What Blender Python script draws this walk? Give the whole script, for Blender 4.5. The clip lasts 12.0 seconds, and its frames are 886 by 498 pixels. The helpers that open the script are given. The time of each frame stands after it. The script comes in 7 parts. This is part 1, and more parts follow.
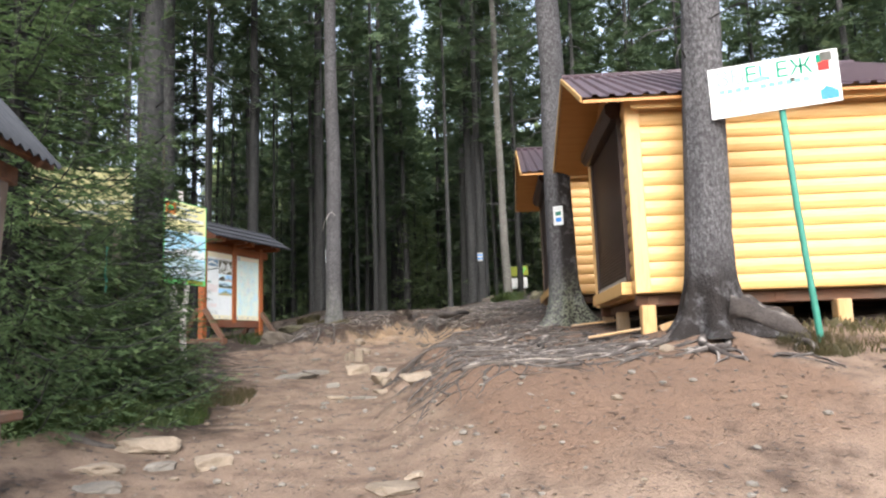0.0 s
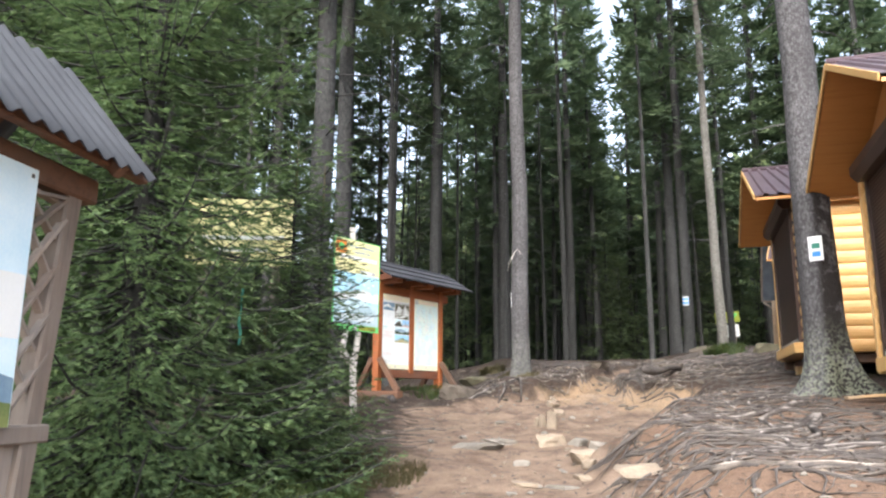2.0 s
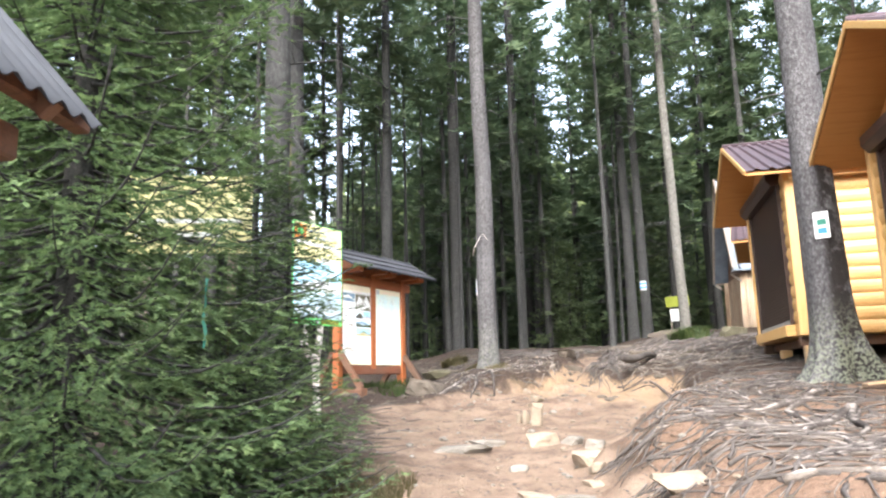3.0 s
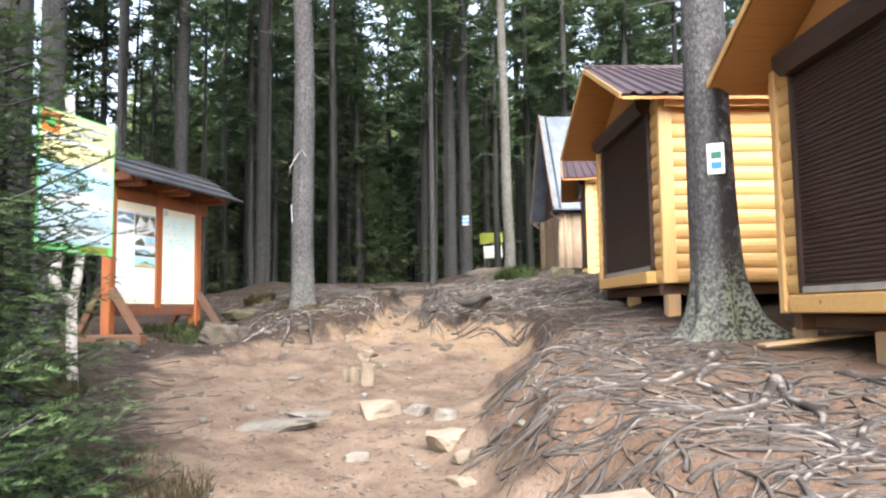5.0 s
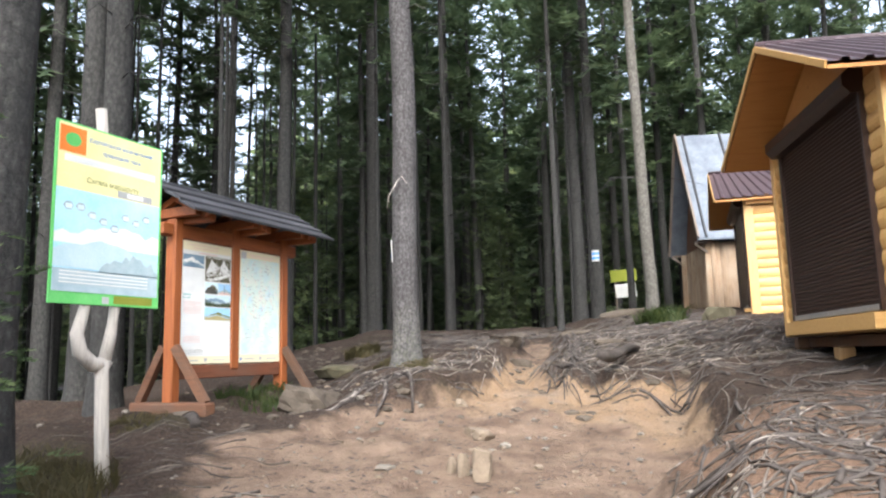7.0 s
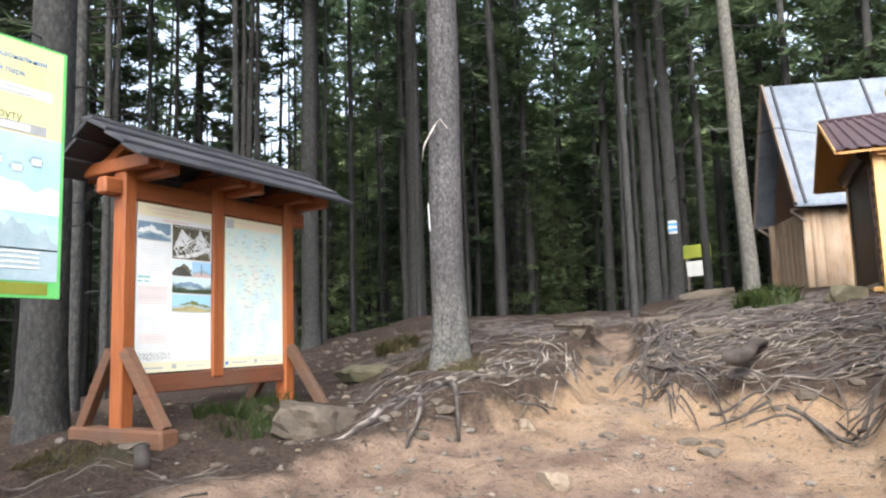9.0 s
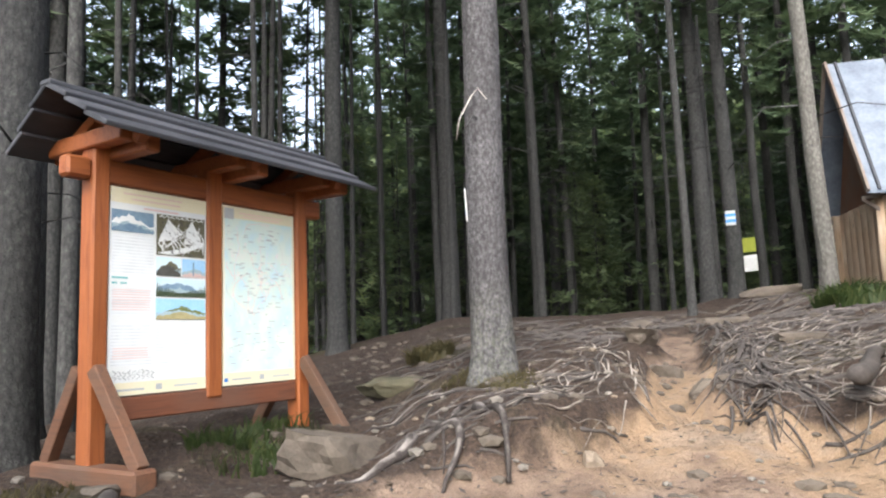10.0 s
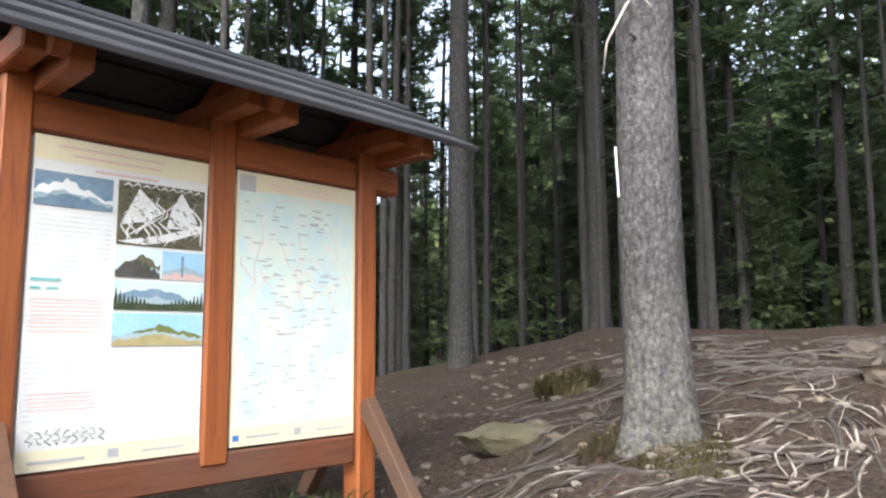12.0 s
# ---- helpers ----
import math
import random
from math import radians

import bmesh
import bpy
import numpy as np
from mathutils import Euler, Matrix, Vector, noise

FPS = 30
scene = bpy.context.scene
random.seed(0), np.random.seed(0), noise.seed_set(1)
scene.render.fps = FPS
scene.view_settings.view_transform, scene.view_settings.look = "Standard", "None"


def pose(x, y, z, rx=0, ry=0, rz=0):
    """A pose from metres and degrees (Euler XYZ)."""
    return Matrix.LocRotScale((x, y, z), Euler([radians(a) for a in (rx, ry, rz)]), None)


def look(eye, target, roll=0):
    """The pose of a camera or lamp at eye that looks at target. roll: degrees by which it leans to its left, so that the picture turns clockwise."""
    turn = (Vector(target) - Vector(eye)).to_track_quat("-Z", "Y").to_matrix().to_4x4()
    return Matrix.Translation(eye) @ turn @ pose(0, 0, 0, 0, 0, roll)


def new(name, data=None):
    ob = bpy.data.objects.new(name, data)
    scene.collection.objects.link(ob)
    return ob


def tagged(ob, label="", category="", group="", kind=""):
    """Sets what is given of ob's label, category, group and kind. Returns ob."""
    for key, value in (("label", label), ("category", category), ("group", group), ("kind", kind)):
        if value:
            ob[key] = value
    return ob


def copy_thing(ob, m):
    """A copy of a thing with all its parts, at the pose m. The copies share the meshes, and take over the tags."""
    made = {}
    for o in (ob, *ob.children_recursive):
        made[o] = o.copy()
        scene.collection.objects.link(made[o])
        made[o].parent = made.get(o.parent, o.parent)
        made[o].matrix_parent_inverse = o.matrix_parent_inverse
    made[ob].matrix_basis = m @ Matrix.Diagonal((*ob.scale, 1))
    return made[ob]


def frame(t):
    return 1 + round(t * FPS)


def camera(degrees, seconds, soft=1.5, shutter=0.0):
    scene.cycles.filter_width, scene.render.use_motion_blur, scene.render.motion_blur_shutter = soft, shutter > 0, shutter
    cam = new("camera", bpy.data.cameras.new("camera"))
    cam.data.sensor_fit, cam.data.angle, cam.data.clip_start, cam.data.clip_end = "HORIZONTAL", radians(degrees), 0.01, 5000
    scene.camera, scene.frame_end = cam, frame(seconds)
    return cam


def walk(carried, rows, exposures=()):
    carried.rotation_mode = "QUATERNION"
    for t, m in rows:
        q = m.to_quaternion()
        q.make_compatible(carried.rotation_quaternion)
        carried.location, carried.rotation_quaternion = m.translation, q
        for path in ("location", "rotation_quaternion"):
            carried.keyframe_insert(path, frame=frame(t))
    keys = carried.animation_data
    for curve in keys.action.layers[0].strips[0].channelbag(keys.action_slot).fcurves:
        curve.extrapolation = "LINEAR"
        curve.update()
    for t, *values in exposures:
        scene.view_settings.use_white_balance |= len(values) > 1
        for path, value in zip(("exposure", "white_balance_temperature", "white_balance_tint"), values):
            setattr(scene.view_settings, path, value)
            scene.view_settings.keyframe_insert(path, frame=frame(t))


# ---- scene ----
# ---------------------------------------------------------------- camera
cam = camera(62.8, 12.0, 2.2)
METRES, EYE, TILT, LEAN, TURN = 14.0, 1.57, 0.0, 0.0, 21.8
ROWS = [
    (0.0, 0.0, 0.0, 0.0, 0.25, 7.94, 1.78),
    (0.5, 0.0027, 0.04, 0.0073, -0.28, 7.13, 1.6),
    (1.0, 0.0035, 0.0782, 0.0108, 5.28, 9.95, 0.71),
    (1.5, -0.0071, 0.1148, 0.0135, 13.98, 9.73, -0.83),
    (2.0, -0.0253, 0.1471, 0.0216, 14.56, 11.47, -0.41),
    (2.5, -0.0506, 0.1833, 0.025, 13.6, 12.6, 0.16),
    (3.0, -0.0784, 0.2089, 0.0299, 9.84, 10.62, 1.42),
    (3.5, -0.0925, 0.2471, 0.0341, -0.16, 7.62, 2.95),
    (5.5, -0.1126, 0.3958, 0.0526, -5.89, 4.77, 0.71),
    (6.0, -0.108, 0.4337, 0.0568, -2.97, 5.38, 0.75),
    (6.5, -0.1074, 0.4778, 0.0585, 1.85, 8.36, 1.56),
    (8.5, -0.1093, 0.6551, 0.0709, 6.58, 7.53, 1.01),
    (9.0, -0.1223, 0.7046, 0.0745, 7.78, 7.03, 1.81),
    (9.5, -0.1318, 0.7471, 0.0797, 8.22, 6.68, 2.6),
    (10.0, -0.1396, 0.7922, 0.0818, 10.35, 7.0, 2.13),
    (10.5, -0.1429, 0.8306, 0.0855, 11.91, 7.09, 2.16),
    (11.0, -0.148, 0.8733, 0.0888, 14.02, 6.99, 1.7),
    (11.5, -0.157, 0.9144, 0.0944, 17.15, 6.82, 1.63),
    (12.0, -0.1629, 0.9568, 0.0986, 21.99, 7.11, 0.33),
]
EXPOSURES = [(t, e, 6250.0, 9.0) for t, e in ((0.0, 0.8), (1.0, 0.87), (2.0, 1.23), (2.5, 1.6), (3.5, 1.87), (5.5, 1.28), (6.5, 1.16), (8.5, 1.2), (9.5, 1.16), (12.0, 1.26))]
walk(cam, [(t, pose(0, 0, EYE, TILT, LEAN, TURN) @ pose(METRES * x, METRES * y, METRES * z, 90 + pitch, roll, yaw)) for t, x, y, z, yaw, pitch, roll in ROWS],
     exposures=EXPOSURES)

# ---------------------------------------------------------------- light
SUN_AZ, SUN_EL = 158.0, 42.0      # compass-like angle of the sun about z (degrees from +y, clockwise), height above the horizon
world = bpy.data.worlds.new("sky")
scene.world = world
world.use_nodes = True
_nt = world.node_tree
_sky = _nt.nodes.new("ShaderNodeTexSky")
_sky.sky_type = "NISHITA"
_sky.sun_disc = False
_sky.sun_elevation = radians(SUN_EL)
_sky.sun_rotation = radians(SUN_AZ)
_sky.air_density, _sky.dust_density, _sky.ozone_density = 1.0, 5.0, 1.0
_veil = _nt.nodes.new("ShaderNodeHueSaturation")      # thin overcast: the sky's blue is washed out
_veil.inputs["Saturation"].default_value = 0.6
_nt.links.new(_sky.outputs[0], _veil.inputs["Color"])
_nt.links.new(_veil.outputs[0], _nt.nodes["Background"].inputs[0])
_nt.nodes["Background"].inputs[1].default_value = 0.3
sun = new("sun", bpy.data.lights.new("sun", "SUN"))
sun.data.energy, sun.data.angle, sun.data.color = 1.6, radians(40), (1.0, 0.98, 0.96)
_az, _el = radians(SUN_AZ), radians(SUN_EL)
_to = Vector((math.sin(_az) * math.cos(_el), math.cos(_az) * math.cos(_el), math.sin(_el)))
sun.matrix_world = look(_to * 60, (0, 0, 0))

# ---------------------------------------------------------------- materials
def rgb(c):
    return (*c, 1.0)


class Mat:
    """A small builder for node materials in object space."""

    def __init__(self, name, rough=0.8, metal=0.0, spec=0.4):
        self.m = bpy.data.materials.new(name)
        self.m.use_nodes = True
        self.t = self.m.node_tree
        self.b = self.t.nodes["Principled BSDF"]
        self.b.inputs["Roughness"].default_value = rough
        self.b.inputs["Metallic"].default_value = metal
        self.b.inputs["Specular IOR Level"].default_value = spec
        tc = self.n("ShaderNodeTexCoord")
        info = self.n("ShaderNodeObjectInfo")
        mul = self.n("ShaderNodeVectorMath", operation="SCALE")
        self.link(self.sock(info, "Random"), mul.inputs["Scale"])
        mul.inputs[0].default_value = (37.0, 19.0, 53.0)
        add = self.n("ShaderNodeVectorMath", operation="ADD")
        self.link(tc.outputs["Object"], add.inputs[0])
        self.link(mul.outputs[0], add.inputs[1])
        self.pos, self.rand, self.raw = add.outputs[0], info.outputs["Random"], tc.outputs["Object"]

    def n(self, kind, operation="", feature="", blend_type=""):
        node = self.t.nodes.new(kind)
        if operation:
            node.operation = operation
        if feature:
            node.feature = feature
        if blend_type:
            node.data_type, node.blend_type = "RGBA", blend_type
        return node

    def sock(self, node, name):
        return node.outputs[name]

    def link(self, a, b):
        self.t.links.new(a, b)

    def mapped(self, scale, pos=None):
        node = self.n("ShaderNodeMapping")
        node.inputs["Scale"].default_value = scale
        self.link(pos or self.pos, node.inputs["Vector"])
        return node.outputs[0]

    def noise(self, scale=1.0, detail=4.0, stretch=(1, 1, 1), rough=0.55, dist=0.0, pos=None):
        node = self.n("ShaderNodeTexNoise")
        node.inputs["Scale"].default_value = scale
        node.inputs["Detail"].default_value = detail
        node.inputs["Roughness"].default_value = rough
        node.inputs["Distortion"].default_value = dist
        self.link(self.mapped(stretch, pos), node.inputs["Vector"])
        return node.outputs["Fac"]

    def cells(self, scale, stretch=(1, 1, 1), out="Distance", feature="F1"):
        node = self.n("ShaderNodeTexVoronoi", feature=feature)
        node.inputs["Scale"].default_value = scale
        self.link(self.mapped(stretch), node.inputs["Vector"])
        return node.outputs[out]

    def ramp(self, fac, stops):
        node = self.n("ShaderNodeValToRGB")
        el = node.color_ramp.elements
        while len(el) < len(stops):
            el.new(0.5)
        for e, (p, c) in zip(el, stops):
            e.position = p
            e.color = rgb(c) if isinstance(c, tuple) else (c, c, c, 1.0)
        self.link(fac, node.inputs["Fac"])
        return node.outputs["Color"]

    def mix(self, fac, a, b, how="MIX"):
        node = self.n("ShaderNodeMix", blend_type=how)
        for value, s in ((fac, node.inputs[0]), (a, node.inputs[6]), (b, node.inputs[7])):
            if isinstance(value, (int, float)):
                s.default_value = value if s.type == "VALUE" else (value, value, value, 1)
            elif isinstance(value, tuple):
                s.default_value = rgb(value)
            else:
                self.link(value, s)
        return node.outputs[2]

    def math(self, op, a, b=0.0):
        node = self.n("ShaderNodeMath", operation=op)
        for value, s in ((a, node.inputs[0]), (b, node.inputs[1])):
            if isinstance(value, (int, float)):
                s.default_value = value
            else:
                self.link(value, s)
        return node.outputs[0]

    def colour(self, c):
        self.link(c, self.b.inputs["Base Color"])

    def rough(self, fac, lo, hi):
        node = self.n("ShaderNodeMapRange")
        self.link(fac, node.inputs["Value"])
        node.inputs["To Min"].default_value, node.inputs["To Max"].default_value = lo, hi
        self.link(node.outputs[0], self.b.inputs["Roughness"])

    def bump(self, height, strength=0.5, distance=0.01):
        node = self.n("ShaderNodeBump")
        node.inputs["Strength"].default_value = strength
        node.inputs["Distance"].default_value = distance
        self.link(height, node.inputs["Height"])
        self.link(node.outputs[0], self.b.inputs["Normal"])


def plain(name, c1, c2, scale=6.0, rough=0.7, metal=0.0, bump=0.2, dist=0.004, stretch=(1, 1, 1), fine=60.0, vary=0.12, spec=0.4):
    """Two colours at two scales, a little relief, and a shade of its own for each piece."""
    a = Mat(name, rough, metal, spec)
    big, small = a.noise(scale, 4, stretch), a.noise(fine, 3, stretch)
    both = a.math("ADD", a.math("MULTIPLY", big, 0.65), a.math("MULTIPLY", small, 0.35))
    col = a.ramp(both, [(0.3, c1), (0.7, c2)])
    shade = a.math("ADD", a.math("MULTIPLY", a.rand, 2 * vary), 1.0 - vary)
    a.colour(a.mix(1.0, col, shade, "MULTIPLY"))
    a.rough(small, max(0.05, rough - 0.12), min(1.0, rough + 0.12))
    a.bump(both, bump, dist)
    return a.m


def make_timber(name, light, dark, knots, rough=0.55, vary=0.12, axis=0, worn=None):
    """Sawn wood with grain along one axis, knots and, if wanted, a grey weathering."""
    a = Mat(name, rough)
    st = [9.0, 9.0, 9.0]
    st[axis] = 0.7
    grain = a.noise(3.0, 5, tuple(st), 0.6, 0.6)
    fine = a.noise(14.0, 3, tuple(st))
    col = a.ramp(grain, [(0.3, dark), (0.55, light), (0.8, tuple(0.5 * (p + q) for p, q in zip(light, dark)))])
    col = a.mix(a.math("MULTIPLY", fine, 0.25), col, dark)
    st2 = [1.0, 1.0, 1.0]
    st2[axis] = 0.35
    knot = a.cells(2.6, tuple(st2))
    col = a.mix(a.ramp(knot, [(0.03, 0.85), (0.075, 0.0)]), col, knots)
    if worn:
        patch = a.noise(1.7, 4, tuple(0.35 * v + 0.6 for v in st2))
        col = a.mix(a.ramp(patch, [(0.4, 0.0), (0.68, 0.8)]), col, worn)
    shade = a.math("ADD", a.math("MULTIPLY", a.rand, 2 * vary), 1.0 - vary)
    a.colour(a.mix(1.0, col, shade, "MULTIPLY"))
    a.rough(fine, rough - 0.1, min(1.0, rough + 0.15))
    a.bump(a.math("ADD", grain, a.math("MULTIPLY", fine, 0.5)), 0.35, 0.004)
    return a.m


def make_bark(name, dark, mid, pale, lichen, scale=1.0):
    """Scaly conifer bark: small plates, cracks, pale lichen in patches."""
    a = Mat(name, 0.92, 0.0, 0.2)
    plates = a.cells(26.0 * scale, (1, 1, 0.5))
    big = a.noise(2.2, 5, (1, 1, 0.4))
    grit = a.noise(55.0, 4)
    mixd = a.math("ADD", a.math("MULTIPLY", plates, 0.45), a.math("MULTIPLY", grit, 0.65))
    col = a.ramp(mixd, [(0.22, pale), (0.42, mid), (0.72, dark)])
    col = a.mix(a.ramp(big, [(0.38, 0.0), (0.68, 0.65)]), col, dark)
    spots = a.noise(22.0, 5, (1, 1, 0.7), 0.75)
    col = a.mix(a.ramp(spots, [(0.52, 0.0), (0.72, 0.38)]), col, lichen)
    shade = a.math("ADD", a.math("MULTIPLY", a.rand, 0.5), 0.75)
    a.colour(a.mix(1.0, col, shade, "MULTIPLY"))
    h = a.math("SUBTRACT", a.math("MULTIPLY", grit, 0.9), a.math("MULTIPLY", plates, 0.6))
    a.bump(h, 0.9, 0.02)
    return a.m


def make_needles(name, old, young, tip, clump=0.0):
    a = Mat(name, 0.62, 0.0, 0.35)
    geo = a.n("ShaderNodeNewGeometry")
    big = a.noise(1.1, 3)
    col = a.ramp(geo.outputs["Random Per Island"], [(0.0, old), (0.6, young), (1.0, tip)])
    col = a.mix(a.ramp(big, [(0.35, 0.75), (0.65, 0.0)]), col, old)
    if clump:
        col = a.mix(clump, col, a.ramp(a.noise(13.0, 3), [(0.36, old), (0.52, young), (0.64, tip)]))
    shade = a.math("ADD", a.math("MULTIPLY", a.rand, 0.5), 0.75)
    a.colour(a.mix(1.0, col, shade, "MULTIPLY"))
    a.b.inputs["Transmission Weight"].default_value = 0.0
    thin = a.n("ShaderNodeBsdfTranslucent")
    a.link(a.mix(0.5, col, young), thin.inputs["Color"])
    both = a.n("ShaderNodeMixShader")
    both.inputs[0].default_value = 0.48
    out = a.t.nodes["Material Output"]
    a.link(a.b.outputs[0], both.inputs[1])
    a.link(thin.outputs[0], both.inputs[2])
    a.link(both.outputs[0], out.inputs["Surface"])
    return a.m


def make_soil():
    """Forest soil: dark humus and needle litter, packed tan earth where people walk, ochre subsoil in the cut, red earth between roots."""
    a = Mat("soil", 0.95, 0.0, 0.2)

    def layer(name):
        node = a.n("ShaderNodeAttribute")
        node.attribute_name = name
        return node.outputs["Fac"]
    n1, n2, n3 = a.noise(0.55, 4, pos=a.raw), a.noise(3.2, 5, pos=a.raw), a.noise(28.0, 4, pos=a.raw)
    n4, n5 = a.noise(95.0, 2, pos=a.raw), a.noise(1.4, 5, pos=a.raw, dist=0.8)
    edge = a.math("MULTIPLY", a.math("SUBTRACT", n2, 0.5), 0.9)
    tan = a.ramp(n2, [(0.3, (0.12, 0.082, 0.062)), (0.5, (0.19, 0.135, 0.1)), (0.72, (0.27, 0.197, 0.15))])
    tan = a.mix(a.ramp(n5, [(0.45, 0.0), (0.62, 0.6)]), tan, (0.28, 0.205, 0.155))
    humus = a.ramp(n2, [(0.3, (0.016, 0.0125, 0.011)), (0.55, (0.037, 0.0265, 0.0215)), (0.75, (0.072, 0.051, 0.041))])
    litter = a.ramp(n3, [(0.4, (0.028, 0.021, 0.018)), (0.62, (0.11, 0.076, 0.056))])
    humus = a.mix(0.45, humus, litter)
    green = a.ramp(n1, [(0.58, 0.0), (0.72, 0.55)])
    humus = a.mix(green, humus, (0.06, 0.07, 0.026))
    trod = a.ramp(a.math("ADD", layer("trod"), edge), [(0.3, 0.0), (0.7, 1.0)])
    col = a.mix(trod, humus, tan)
    red = a.mix(n3, (0.128, 0.082, 0.057), (0.215, 0.138, 0.096))
    col = a.mix(a.ramp(a.math("ADD", layer("red"), edge), [(0.42, 0.0), (0.85, 0.9)]), col, red)
    clay = a.ramp(n5, [(0.36, (0.23, 0.165, 0.12)), (0.52, (0.32, 0.22, 0.135)), (0.66, (0.31, 0.24, 0.182))])
    clay = a.mix(a.math("MULTIPLY", n3, 0.5), clay, (0.27, 0.19, 0.13))
    col = a.mix(a.ramp(a.math("ADD", layer("clay"), edge), [(0.35, 0.0), (0.75, 0.95)]), col, clay)
    col = a.mix(a.ramp(n4, [(0.42, 0.0), (0.62, 0.55)]), col, a.mix(0.6, col, (0.04, 0.03, 0.022)))
    crumbs = a.ramp(a.cells(34.0, (1, 1, 1)), [(0.1, 0.5), (0.24, 0.0)])
    col = a.mix(a.mix(1.0, crumbs, a.ramp(n3, [(0.45, 0.0), (0.6, 1.0)]), "MULTIPLY"), col, a.mix(0.5, col, (0.3, 0.23, 0.17)))
    a.colour(col)
    h = a.math("ADD", a.math("MULTIPLY", n3, 0.8), a.math("ADD", n2, a.math("MULTIPLY", n4, 0.45)))
    a.bump(h, 1.0, 0.045)
    return a.m


SOIL = make_soil()
PINE = make_timber("varnished pine", (0.64, 0.395, 0.155), (0.54, 0.31, 0.105), (0.3, 0.13, 0.04), 0.42, 0.1)
PINE_END = make_timber("varnished pine upright", (0.66, 0.42, 0.175), (0.56, 0.33, 0.12), (0.3, 0.13, 0.04), 0.42, 0.08, 2)
PLY = make_timber("orange soffit board", (0.44, 0.205, 0.06), (0.37, 0.16, 0.045), (0.22, 0.09, 0.03), 0.5, 0.05)
RAWWOOD = make_timber("sawn post", (0.5, 0.31, 0.14), (0.38, 0.22, 0.09), (0.22, 0.11, 0.05), 0.7, 0.1, 2, (0.3, 0.25, 0.19))
SHUTTER = plain("brown roller slat", (0.032, 0.018, 0.014), (0.05, 0.029, 0.022), 5.0, 0.38, 0.0, 0.05, 0.001, vary=0.06)
ALU = plain("aluminium rail", (0.5, 0.5, 0.5), (0.66, 0.66, 0.66), 8.0, 0.4, 0.7, 0.05, 0.001)
ROOF = plain("brown profiled sheet", (0.058, 0.037, 0.044), (0.09, 0.062, 0.07), 3.0, 0.42, 0.0, 0.08, 0.002, spec=0.5)
STAIN = make_timber("stained red-brown beam", (0.32, 0.1, 0.03), (0.2, 0.056, 0.018), (0.12, 0.035, 0.015), 0.5, 0.1, 2)
STAIN_X = make_timber("stained red-brown rail", (0.3, 0.094, 0.03), (0.19, 0.055, 0.02), (0.12, 0.035, 0.015), 0.5, 0.1, 1)
STAIN_LOW = make_timber("dull red-brown rail", (0.19, 0.07, 0.036), (0.12, 0.045, 0.026), (0.08, 0.03, 0.018), 0.6, 0.08, 1, (0.15, 0.085, 0.06))
STAIN_OLD = make_timber("dark worn foot beam", (0.15, 0.068, 0.035), (0.085, 0.04, 0.025), (0.05, 0.025, 0.015), 0.75, 0.15, 0, (0.11, 0.078, 0.058))
TAR = make_timber("dark weathered roof plank", (0.045, 0.047, 0.055), (0.026, 0.027, 0.032), (0.02, 0.02, 0.02), 0.6, 0.2, 1, (0.08, 0.08, 0.09))
GREYWOOD = make_timber("weathered grey timber", (0.22, 0.17, 0.135), (0.13, 0.1, 0.08), (0.07, 0.05, 0.04), 0.8, 0.22, 2, (0.25, 0.225, 0.2))
DRIFT = make_timber("bare grey branch", (0.5, 0.47, 0.43), (0.3, 0.28, 0.25), (0.15, 0.13, 0.11), 0.85, 0.1, 2)
SLAB = make_timber("old slab board", (0.3, 0.205, 0.13), (0.15, 0.1, 0.07), (0.07, 0.05, 0.035), 0.85, 0.2, 2, (0.36, 0.29, 0.22))
SLATE = plain("corrugated grey sheet", (0.032, 0.034, 0.04), (0.058, 0.062, 0.07), 4.0, 0.88, 0.0, 0.2, 0.004)
ZINC = plain("galvanised sheet", (0.07, 0.088, 0.115), (0.17, 0.195, 0.235), 2.4, 0.65, 0.1, 0.1, 0.003, fine=15.0)
BARK = make_bark("spruce bark", (0.045, 0.042, 0.044), (0.112, 0.108, 0.112), (0.19, 0.185, 0.19), (0.26, 0.27, 0.26), 1.3)


